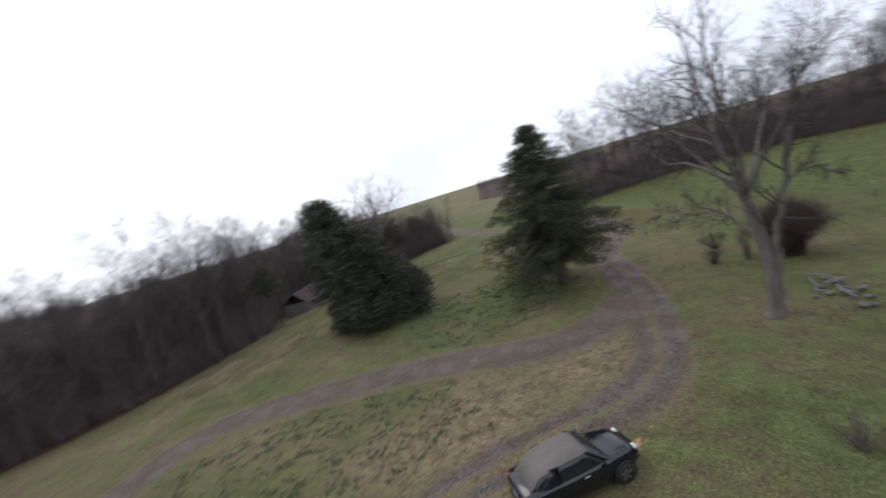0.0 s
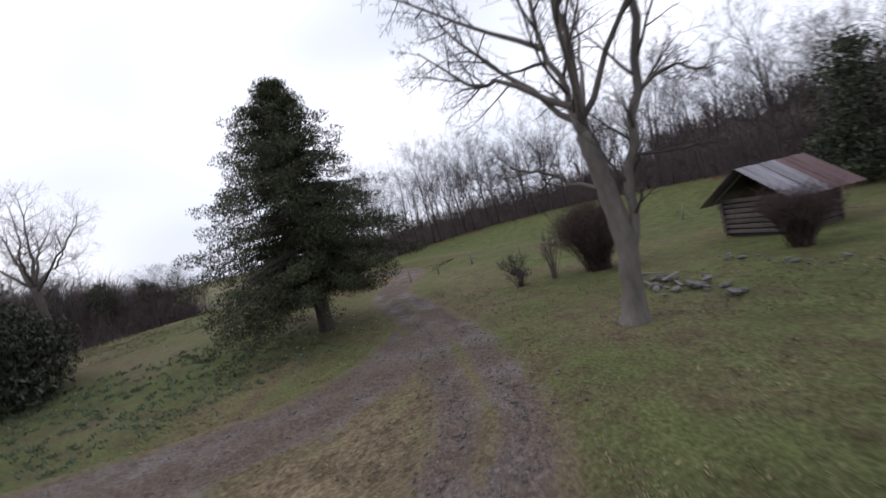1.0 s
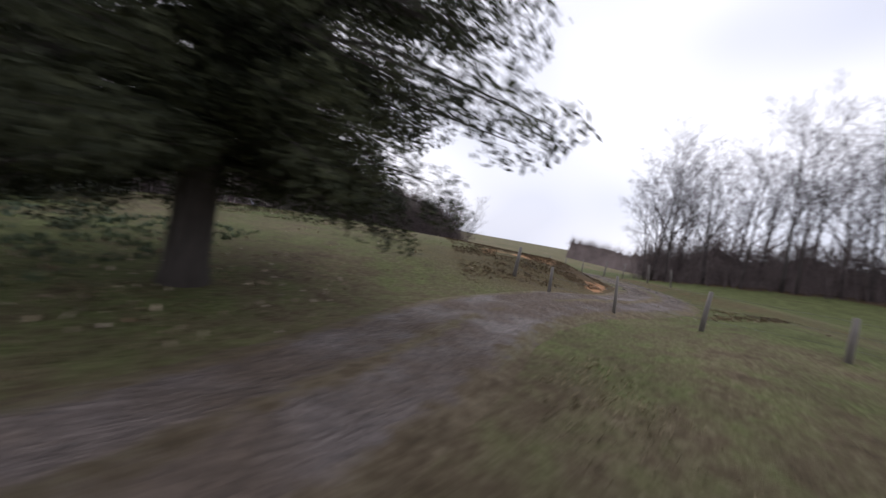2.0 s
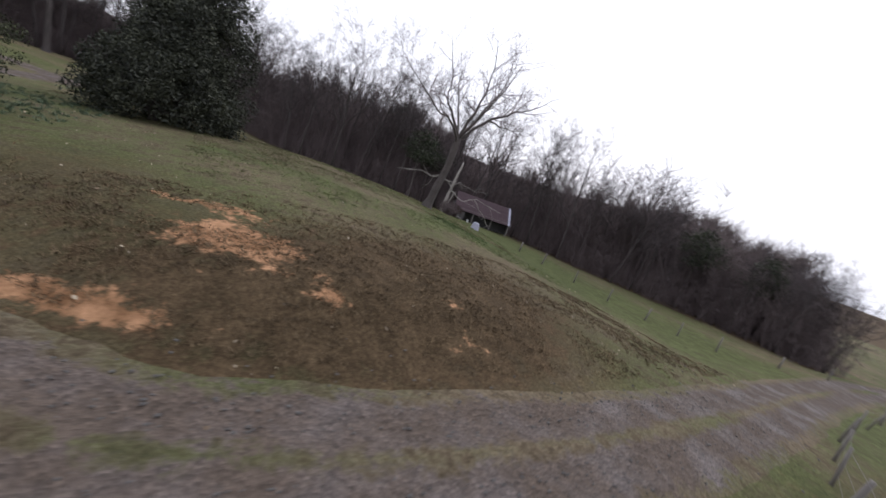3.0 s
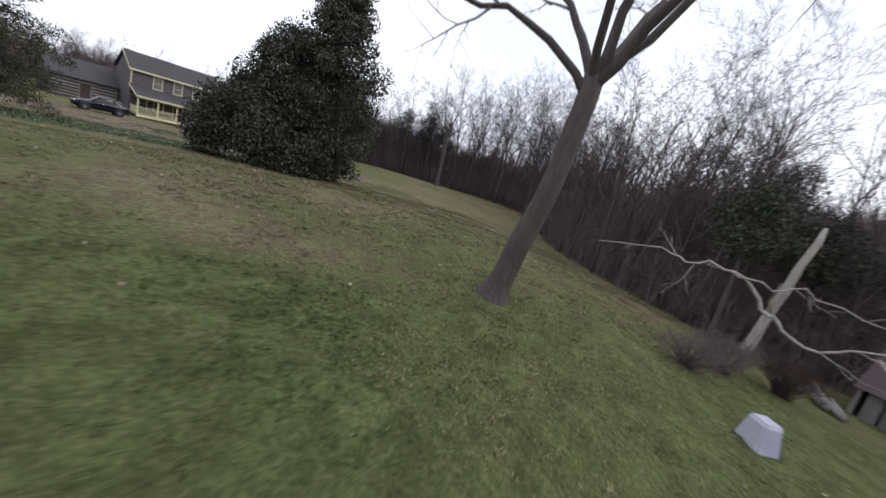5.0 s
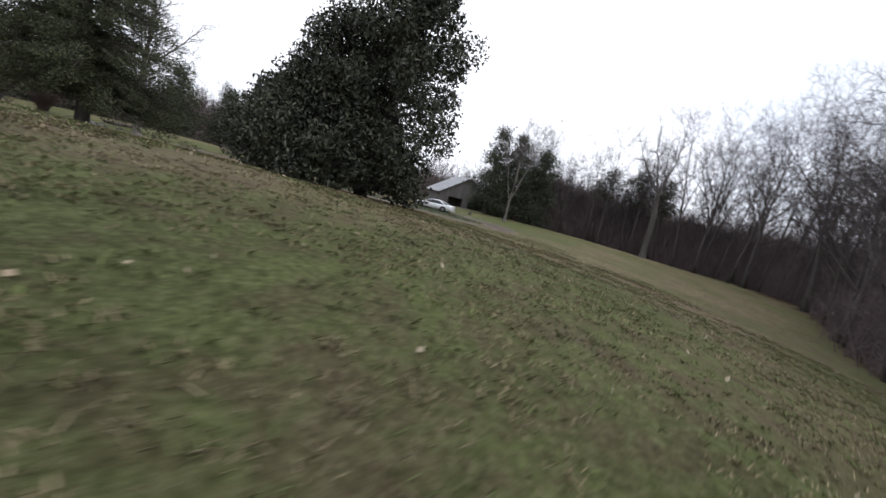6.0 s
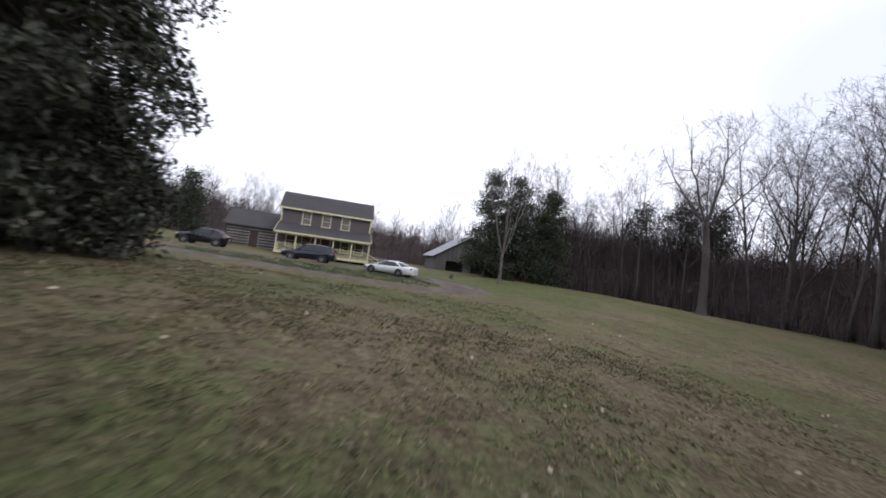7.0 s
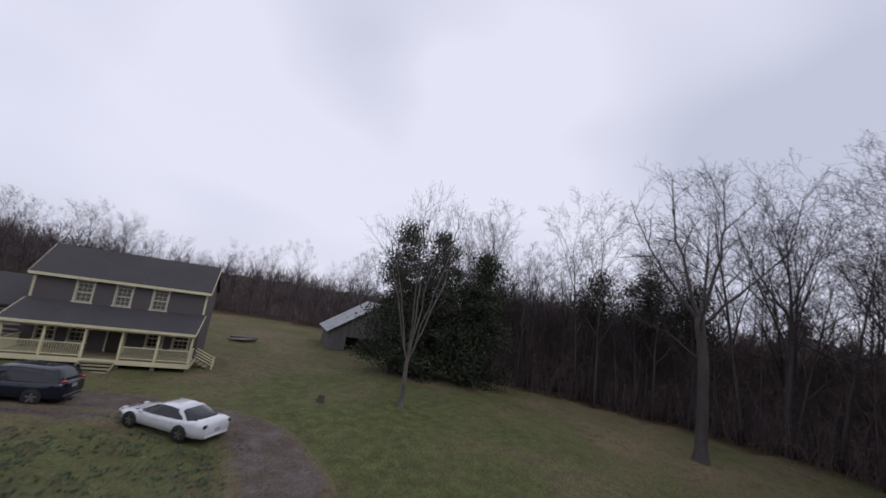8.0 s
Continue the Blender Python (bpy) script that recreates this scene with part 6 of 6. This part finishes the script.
WAGON = dict(SEDAN, L=4.7, w=0.92, belt=0.98, h=1.62, topw=0.72, r=0.33, paint=M_NAVY, top=M_NAVY, pillar_mat=M_NAVY, tail=M_RED, handle_mat=M_NAVY, lampz=0.72, tailz=1.02, platez=0.8, handles=(0.05, -0.35), wheels=(0.6, -0.56), roof=(1, 6),
             body=((-1.0, 0.8, 1.0, 0.14), (-0.96, 0.94, 1.03, 0.05), (-0.8, 1.0, 1.02, 0), (-0.4, 1.0, 0.99, -0.02), (0.2, 1.0, 0.98, -0.02), (0.5, 1.0, 0.95, -0.02), (0.8, 0.96, 0.84, 0), (0.95, 0.85, 0.72, 0.04), (1.0, 0.66, 0.58, 0.1)),
             cabin=((-0.95, 0.84, 0.68, 1.0, 1.05), (-0.86, 0.88, 0.70, 1.0, 1.48), (-0.6, 0.92, 0.72, 0.99, 1.58), (-0.2, 0.93, 0.74, 0.98, 1.62), (0.05, 0.93, 0.73, 0.98, 1.58), (0.18, 0.92, 0.71, 0.97, 1.50), (0.38, 0.9, 0.66, 0.96, 1.18), (0.54, 0.86, 0.62, 0.94, 0.96)),
             pillars=((-0.02, -0.07, -0.06, -0.1), (-0.5, -0.56, -0.55, -0.6), (-0.93, -0.84, -0.84, -0.78), (0.46, 0.40, 0.15, 0.1)))
SOFT = dict(SEDAN, L=4.15, w=0.82, belt=0.98, h=1.5, topw=0.7, r=0.32, paint=M_BLACK, top=M_SOFTTOP, top_label="faded brown cloth soft top", pillar_mat=M_BLACK, tail=M_RED, handle_mat=M_RIM, lampz=0.72, tailz=0.86, platez=0.7, handles=(0.0,), wheels=(0.61, -0.61), roof=(0, 6),
            body=((-1.0, 0.76, 0.9, 0.14), (-0.95, 0.92, 1.0, 0.05), (-0.75, 1.0, 1.02, 0), (-0.3, 1.0, 0.99, -0.02), (0.2, 1.0, 0.97, -0.02), (0.5, 0.97, 0.96, -0.02), (0.8, 0.88, 0.88, 0), (0.94, 0.74, 0.76, 0.04), (1.0, 0.58, 0.62, 0.1)),
            cabin=((-0.84, 0.80, 0.62, 1.0, 1.03), (-0.68, 0.86, 0.66, 1.0, 1.36), (-0.45, 0.9, 0.70, 0.99, 1.47), (-0.15, 0.91, 0.71, 0.98, 1.5), (0.06, 0.91, 0.70, 0.98, 1.48), (0.16, 0.9, 0.69, 0.97, 1.43), (0.36, 0.86, 0.64, 0.96, 1.14), (0.48, 0.82, 0.60, 0.95, 0.965)),
            pillars=((-0.66, -0.38, -0.36, -0.5), (0.42, 0.37, 0.13, 0.08)))
build_car(11.25, -12.75, 142, "white four-door sedan with dark rear lamps", SEDAN).scale = (0.95, 0.95, 0.88)
build_car(4.2, -9.2, 170, "dark navy wagon parked before the porch", WAGON)
build_car(-4.75, -8.3, 176, "black convertible with a faded brown soft top", SOFT)


# ---- small things ----
def rough_stone(rng, size):
    bm = bmesh.new()
    bmesh.ops.create_icosphere(bm, subdivisions=1, radius=size)
    for v in bm.verts:
        v.co *= rng.uniform(0.7, 1.15)
        v.co.z *= 0.5
    return bm


def build_stones(name, label, pts, n, spread, size, seed, planks=0, mat=None):
    rng = random.Random(seed)
    x0, y0 = pts[0]
    ob = empty(name, pose(x0, y0, gh(x0, y0)), label, "stone pile")
    meshes = []
    for k in range(6):
        bm = rough_stone(rng, 1.0)
        me = bpy.data.meshes.new("stone")
        bm.to_mesh(me)
        bm.free()
        me.materials.append(mat or M_STONE)
        meshes.append(me)
    line = spline(pts, 0.2) if len(pts) > 1 else [pts[0]]
    for i in range(n):
        x, y = line[int(rng.random() * len(line))]
        x, y = x + rng.gauss(0, spread), y + rng.gauss(0, spread)
        s = size * rng.uniform(0.5, 1.4)
        o = put("stone", meshes[i % 6], ob)
        o.matrix_basis = Matrix.LocRotScale((x - x0, y - y0, gh(x, y) - gh(x0, y0) + s * 0.2 + rng.uniform(0, spread * 0.25)), Euler((rng.uniform(-0.3, 0.3), rng.uniform(-0.3, 0.3), rng.uniform(0, 6))), (s, s * rng.uniform(0.6, 1), s))
    for i in range(planks):
        x, y = x0 + rng.gauss(0, spread), y0 + rng.gauss(0, spread)
        bm = box(-0.5, 0.5, -0.06, 0.06, -0.015, 0.015)
        o = part("plank", bm, M_BOARD, ob)
        o.matrix_basis = pose(x - x0, y - y0, gh(x, y) - gh(x0, y0) + 0.12 + 0.06 * i, rng.uniform(-10, 10), rng.uniform(-8, 8), rng.uniform(0, 180))
    return ob


build_stones("stone_pile", "tumbled grey stones and boards by the sycamore", [(-22.0, -10.2), (-20.4, -8.6)], 30, 0.5, 0.19, 4, 6)
build_stones("stone_row", "low broken row of field stones in the grass", [(-25.6, -9.0), (-23.4, -6.6), (-22.2, -4.6), (-21.8, -3.4)], 26, 0.3, 0.13, 6)
build_stones("rubble_heap", "dark heap of stones and brush near the barn", [(-21.7, -3.0), (-21.6, -1.5)], 64, 0.65, 0.2, 8, 7, M_RUBBLE)


def build_bush(name, x, y, label, height, width, stems, seed, mat, upright=0.6):
    rng = np.random.default_rng(seed)
    n = stems
    P0 = np.stack([rng.normal(0, width * 0.055, n), rng.normal(0, width * 0.055, n), np.full(n, -0.1)], 1)
    a, o = rng.uniform(0, 2 * math.pi, n), rng.uniform(0, 1, n) ** 0.7 * width * 0.5
    H = height * rng.uniform(0.6, 1.05, n) * (1 - (1 - upright) * (o / (width * 0.5)) ** 2 * 0.6)
    P1 = np.stack([np.cos(a) * o, np.sin(a) * o, H], 1)
    mid = P0 * 0.45 + P1 * 0.55 + np.stack([np.zeros(n), np.zeros(n), H * 0.1], 1)
    A, B, R0, R1 = [P0, mid], [mid, P1], [np.full(n, 0.016), np.full(n, 0.009)], [np.full(n, 0.009), np.full(n, 0.003)]
    for j in range(9):
        t = rng.uniform(0.15, 1, (n, 1))
        q = mid + (P1 - mid) * t
        e = rng.normal(0, 1, (n, 3)) * height * 0.11 + [0, 0, 0.10 * height]
        A.append(q)
        B.append(q + e)
        R0.append(np.full(n, 0.006))
        R1.append(np.full(n, 0.003))
    ob = empty(name, pose(x, y, gh(x, y)), label, "shrub")
    for kind, g in (("branch", slice(0, 2)), ("crown", slice(2, None))):
        V, F = cones(np.concatenate(A[g]), np.concatenate(B[g]), np.concatenate(R0[g]), np.concatenate(R1[g]))
        put(kind, fast_mesh(kind, V, F, mat), ob)
    return ob


build_bush("shrub", -26.2, -6.4, "dense dark red-brown twiggy shrub before the log barn", 2.2, 2.9, 300, 1, M_TWIG_RED, 0.9)
build_bush("shrub", -26.2, -14.2, "large bare reddish shrub beside the sycamore", 3.4, 4.4, 620, 2, M_TWIG_RED)
build_bush("shrub", -23.5, -17.3, "small bare tan shrub in rough grass", 1.0, 1.6, 45, 3, M_TWIG)
build_bush("shrub", -26.2, -19.2, "low bare tan shrub along the fence row", 1.2, 2.0, 50, 4, M_TWIG)
build_bush("shrub", -24.9, -16.0, "upright clump of pale bare canes", 2.4, 1.5, 28, 5, M_TWIG_BROWN, 0.9)
build_bush("shrub", -11.3, -4.4, "thin bare shrub on the green lawn", 0.9, 1.5, 26, 6, M_TWIG_BROWN)
build_bush("shrub", -1.2, -60.1, "dark brushy tangle at the woods' edge", 1.4, 2.6, 120, 7, M_TWIG_BROWN, 0.7)
build_bush("shrub", -3.2, -59.0, "low dark brush pile before the snag", 1.1, 2.8, 110, 8, M_TWIG_BROWN, 0.6)
build_bush("shrub", 0.4, -62.3, "dark brush beside the dead snag", 1.5, 2.4, 160, 9, M_TWIG_RED)


def build_snag():
    vs, fs = [], []
    tube(vs, fs, [Vector((0, 0, -0.3)), Vector((0.06, 0.02, 0.7)), Vector((0.02, -0.1, 1.6)), Vector((0.05, -0.18, 2.5)), Vector((-0.04, -0.33, 3.6)), Vector((-0.05, -0.42, 4.7)), Vector((-0.1, -0.58, 5.6)), Vector((-0.12, -0.6, 6.2))], [0.27, 0.2, 0.19, 0.155, 0.165, 0.13, 0.12, 0.06], 10, True)
    t = empty("dead_snag", pose(0.9, -60.9, gh(0.9, -60.9), 0, 0, 7), "bleached dead tree trunk broken off high", "dead tree")
    put("trunk", mesh_of("trunk", vs, fs, M_SNAG, True), t)
    vs, fs = [], []
    tube(vs, fs, [Vector((0, -0.2, 2.6)), Vector((-0.5, 0.1, 3.1)), Vector((-0.8, 0.1, 3.9))], [0.07, 0.05, 0.02], 6)
    put("stub", mesh_of("stub", vs, fs, M_SNAG, True), t)


build_snag()


DEADWOOD = dict(SPREAD, count=(3, 4, 3, 0), lift=(0, -0.03, 0, 0, 0), ratio=((1, 1), (0.16, 0.34), (0.3, 0.5), (0.3, 0.5)), tip=0.010)
limb = limbed_tree("fallen_limb", -0.2, -60.6, "dead grey limb broken over across the snag", 12, [(0.4, 0.0, 0.0), (0.3, -0.3, 1.2), (0.0, -0.4, 2.5)], 0.07,
            [([(0.0, -0.4, 2.5), (0.35, 0.5, 3.3), (0.6, 1.4, 3.75), (1.2, 2.6, 3.55), (1.6, 3.6, 3.75), (2.4, 6.2, 3.2)], 0.085, 0.02), ([(0.0, -0.4, 2.6), (-0.3, -1.2, 2.0), (-0.5, -1.9, 1.95), (-0.9, -2.7, 2.5), (-1.4, -4.2, 2.4), (-2.1, -6.6, 1.9)], 0.075, 0.02),
             ([(0.5, 1.2, 3.7), (0.2, -0.2, 3.5), (0.1, -1.0, 3.75), (-0.3, -2.6, 3.4), (-0.8, -4.4, 3.6)], 0.055, 0.012), ([(-1.0, -3.0, 2.4), (-1.6, -4.2, 1.2), (-2.0, -5.6, -0.1)], 0.05, 0.02)],
            M_SNAG, M_SNAG, DEADWOOD)
limb.matrix_basis = pose(-0.2, -60.6, gh(-0.2, -60.6), 0, 0, 7)
tank = empty("well_cover", pose(-6.5, -60.6, gh(-6.5, -60.6), 0, 0, 35), "pale bluish-white plastic well cover on the slope", "well cover")
part("shell", (lambda b: (bmesh.ops.scale(b, verts=[v for v in b.verts if v.co.z > 0.5], vec=(0.72, 0.72, 1)), b)[1])(box(-0.4, 0.4, -0.34, 0.34, -0.1, 0.7, 0.09)), M_PLASTIC, tank)


def build_fence(label, pts, step, height, seed, strands):
    rng = random.Random(seed)
    s = spline(pts, step)
    x0, y0 = s[0]
    f = empty("fence", pose(x0, y0, gh(x0, y0)), label, "fence")
    tops = []
    for x, y in s:
        lean = (rng.gauss(0, 0.07), rng.gauss(0, 0.07))
        base = Vector((x - x0, y - y0, gh(x, y) - gh(x0, y0)))
        h = height * rng.uniform(0.85, 1.1)
        top = base + Vector((lean[0] * h, lean[1] * h, h))
        vs, fs = [], []
        r = rng.uniform(0.045, 0.075)
        tube(vs, fs, [base - Vector((0, 0, 0.3)), base.lerp(top, 0.5), top], [r * 1.1, r, r * 0.85], 7, True)
        put("post", mesh_of("post", vs, fs, M_POST, True), f)
        tops.append((base, top))
    for k in range(strands):
        vs, fs = [], []
        q = (k + 1) / (strands + 0.3)
        pl = [a.lerp(b, q) for a, b in tops]
        tube(vs, fs, pl, [0.004] * len(pl), 4)
        put("wire", mesh_of("wire", vs, fs, M_WIRE), f)


build_fence("leaning grey wooden posts and wire along the lane", [(-37.4, -42.0), (-37.0, -47.4), (-36.0, -52.6), (-34.8, -65.0), (-36.0, -90.0)], 3.2, 1.3, 2, 3)
build_fence("low grey posts and wire across the lower field", [(-31.0, -80.0), (-26.5, -70.5), (-22.0, -68.0), (-15.5, -66.6), (-9.0, -65.2)], 4.2, 1.15, 3, 2)
build_fence("old wire fence along the far pasture", [(-24.3, -32.4), (-26.6, -28.8), (-30.2, -25.4), (-36.0, -19.0), (-46.0, -11.0)], 4.0, 1.1, 5, 3)


def build_log_heap(x, y, label, seed):
    rng = random.Random(seed)
    h = empty("log_heap", pose(x, y, gh(x, y)), label, "log pile")
    for i in range(7):
        vs, fs = [], []
        a = rng.uniform(-0.3, 0.3)
        c = Vector((rng.uniform(-0.3, 0.3), rng.uniform(-0.6, 0.6), 0.14 + 0.16 * (i // 3)))
        d = Vector((math.cos(a), math.sin(a), rng.uniform(-0.04, 0.04))) * rng.uniform(0.7, 1.5)
        r = rng.uniform(0.09, 0.16)
        tube(vs, fs, [c - d, c, c + d], [r, r * 0.95, r * 0.85], 9, True)
        put("log", mesh_of("log", vs, fs, M_POST, True), h)


build_log_heap(12.3, 12.4, "small heap of grey cut logs behind the house", 5)
build_log_heap(3.2, -64.6, "scattered grey logs beside the field shed", 6)


# ---- grass and litter ----
def build_tufts(name, label, boxes, n, height, blades, mat, seed, keep_off=1.5, clump=0.5, wide=0.014, flop=(0.8, 2.2), thinning=False):
    """Blades of grass in uneven tufts over stretches of the plan."""
    rng = np.random.default_rng(seed)
    pts = []
    areas = [(x1 - x0) * (y1 - y0) for x0, x1, y0, y1 in boxes]
    for (x0, x1, y0, y1), ar in zip(boxes, areas):
        k = int(n * ar / sum(areas))
        pts.append(np.stack([rng.uniform(x0, x1, k), rng.uniform(y0, y1, k)], 1))
    pts = np.concatenate(pts)
    if thinning:
        x0, x1, y0, y1 = boxes[0]
        off = np.hypot((pts[:, 0] - (x0 + x1) / 2) / (x1 - x0), (pts[:, 1] - (y0 + y1) / 2) / (y1 - y0)) * 2
        pts = pts[off < rng.uniform(0.0, 1.0, len(pts))]
    thick = np.array([noise.noise((x * clump, y * clump, seed)) for x, y in pts])
    pts = pts[thick > rng.uniform(-0.35, 0.25, len(pts))]
    far = np.array([np.min((TRACK_PTS[:, 0] - x) ** 2 + (TRACK_PTS[:, 1] - y) ** 2) for x, y in pts]) > keep_off ** 2
    pts = pts[far]
    P = np.repeat(np.array([(x, y, gh(x, y) - 0.01) for x, y in pts]), blades, axis=0)
    m = len(P)
    P[:, :2] += rng.normal(0, 0.05, (m, 2))
    a = rng.uniform(0, 2 * math.pi, m)
    h = height * rng.uniform(0.4, 1.3, m)
    lean = rng.uniform(*flop, m) * h
    side = np.stack([-np.sin(a), np.cos(a), np.zeros(m)], 1) * (wide * rng.uniform(0.6, 1.4, m))[:, None]
    out = np.stack([np.cos(a) * lean, np.sin(a) * lean, h], 1)
    V = np.stack([P - side, P + side, P + out * 0.6 + [0, 0, 0.01] + side * 0.7, P + out, P + out * 0.6 + [0, 0, 0.01] - side * 0.7], 1).reshape(-1, 3)
    F = np.arange(5 * m).reshape(m, 5)
    return tagged(put(name, fast_mesh(name, V, F, mat)), label, "grass", "", "stuff")


build_tufts("grass", "tan and green winter grass tufts", [(-14, 18, -60, -36), (-6, 16, -40, -28)], 36000, 0.05, 6, M_GRASS, 1, 1.5, 0.5, 0.007)
build_tufts("grass", "dark lush grass in a damp hollow", [(-17.4, -11.6, -56.4, -49.4)], 2800, 0.07, 6, M_LUSH, 6, 1.5, 0.7, 0.01, (0.8, 2.2), True)
build_tufts("grass", "fresh green grass tufts in patches", [(-20, 18, -62, -36)], 16000, 0.06, 6, M_GRASS_GREEN, 2, 1.5, 0.25, 0.008)
build_tufts("grass", "brown dead sedge on the lane bank", [(-34, -22, -60, -30)], 20000, 0.07, 5, M_SEDGE, 3, 2.2, 0.5, 0.008)
build_tufts("grass", "rough tan grass along the drive", [(-24, -8, -24, -4), (-8, 16, -22, -13)], 14000, 0.05, 5, M_GRASS, 4, 1.7, 0.5, 0.007)
build_tufts("bulb_leaves", "clumps of dark green bulb leaves on the lawn", [(-4, 15, -23, -13.0), (-15, -4, -32, -21)], 4200, 0.12, 11, M_BULB, 5, 1.9, 0.9, 0.012, (0.3, 1.1))


def build_litter(n, box_, seed):
    """Pale fallen leaves and scraps lying on the turf."""
    rng = np.random.default_rng(seed)
    x0, x1, y0, y1 = box_
    C = [(x, y, gh(x, y) + 0.05) for x, y in zip(rng.uniform(x0, x1, n), rng.uniform(y0, y1, n))]
    V, F = leaf_quads(rng, C, 0.055, 1, (0.02, 0.02, 0.01), 0.6, 0.0)
    return tagged(put("fallen_leaves", fast_mesh("fallen_leaves", V, F, M_LITTER)), "scattered pale fallen leaves on the grass", "leaves", "", "stuff")


build_litter(900, (-34, 20, -62, -28), 3)
build_litter(260, (-19.0, -13.0, -28.0, -22.0), 5)


def build_gravel(name, label, pts, n, spread, seed):
    """Loose angular stones lying on the drive, many and small."""
    rng = np.random.default_rng(seed)
    line = np.array(spline(pts))
    P = line[rng.integers(0, len(line), n)] + rng.normal(0, spread, (n, 2))
    size = rng.uniform(0.015, 0.05, (n, 1, 1)) * rng.uniform(0.6, 1.3, (n, 1, 3)) * [1, 1, 0.6]
    corners = np.array([(1, 0, 0), (0, 1, 0), (-1, 0, 0), (0, -1, 0), (0.2, 0.1, 1), (-0.1, 0.1, -1)])
    V = corners[None] * rng.uniform(0.6, 1.2, (n, 6, 1)) * size
    a = rng.uniform(0, 2 * math.pi, n)
    c, s = np.cos(a)[:, None], np.sin(a)[:, None]
    z = np.array([gh(x, y) for x, y in P]) + 0.075
    V = np.stack([V[..., 0] * c - V[..., 1] * s + P[:, :1], V[..., 0] * s + V[..., 1] * c + P[:, 1:], V[..., 2] + z[:, None]], 2)
    tri = np.array([(k, (k + 1) % 4, 4) for k in range(4)] + [((k + 1) % 4, k, 5) for k in range(4)])
    F = (np.arange(n)[:, None, None] * 6 + tri[None]).reshape(-1, 3)
    return tagged(put(name, fast_mesh(name, V.reshape(-1, 3), F, M_STONE)), label, "gravel", "", "stuff")


build_gravel("gravel", "loose grey stones scattered over the drive", LOOP_NORTH + [(-11.6, -11.2), (-13.9, -13.5), (-16.4, -16.4)], 4200, 0.85, 31)
build_gravel("gravel", "loose grey stones along the gravel loop", LOOP_SOUTH[:7], 1000, 0.8, 32)
build_gravel("gravel", "loose grey stones along the farm lane", [p[:2] for p in LANE_LINE[6:11]], 1200, 0.9, 33)


def build_stump(x, y, label):
    vs, fs = [], []
    tube(vs, fs, [Vector((0, 0, -0.2)), Vector((0, 0, 0.05)), Vector((0.02, 0, 0.3)), Vector((0.03, 0.01, 0.42))], [0.34, 0.26, 0.2, 0.19], 11, True)
    ob = put("tree_stump", mesh_of("tree_stump", vs, fs, M_BARK_DARK, False))
    ob.matrix_basis = pose(x, y, gh(x, y))
    return tagged(ob, label, "stump")


build_stump(18.2, -8.1, "low dark cut stump on the side lawn")


def build_bucket(x, y, label):
    bm = bmesh.new()
    bmesh.ops.create_cone(bm, cap_ends=False, segments=18, radius1=0.13, radius2=0.16, depth=0.36, matrix=Matrix.Translation((0, 0, 0.18)))
    bmesh.ops.create_circle(bm, cap_ends=True, segments=18, radius=0.125, matrix=Matrix.Translation((0, 0, 0.02)))
    ob = empty("bucket", pose(x, y, gh(x, y), 0, 8, 30), label, "bucket")
    part("pail", bm, M_PAIL, ob)
    vs, fs = [], []
    tube(vs, fs, [Vector((0.16 * math.cos(k * math.pi / 8), 0.05, 0.34 + 0.12 * math.sin(k * math.pi / 8))) for k in range(9)], [0.006] * 9, 5)
    put("bail_handle", mesh_of("bail_handle", vs, fs, M_WIRE, True), ob, "thin wire handle")


M_PAIL = worn("white_pail", (0.55, 0.55, 0.56), (0.74, 0.74, 0.75), 3.0, 0.5, 0.1, 0.004)
build_bucket(3.0, -66.6, "white plastic bucket beside the field shed")
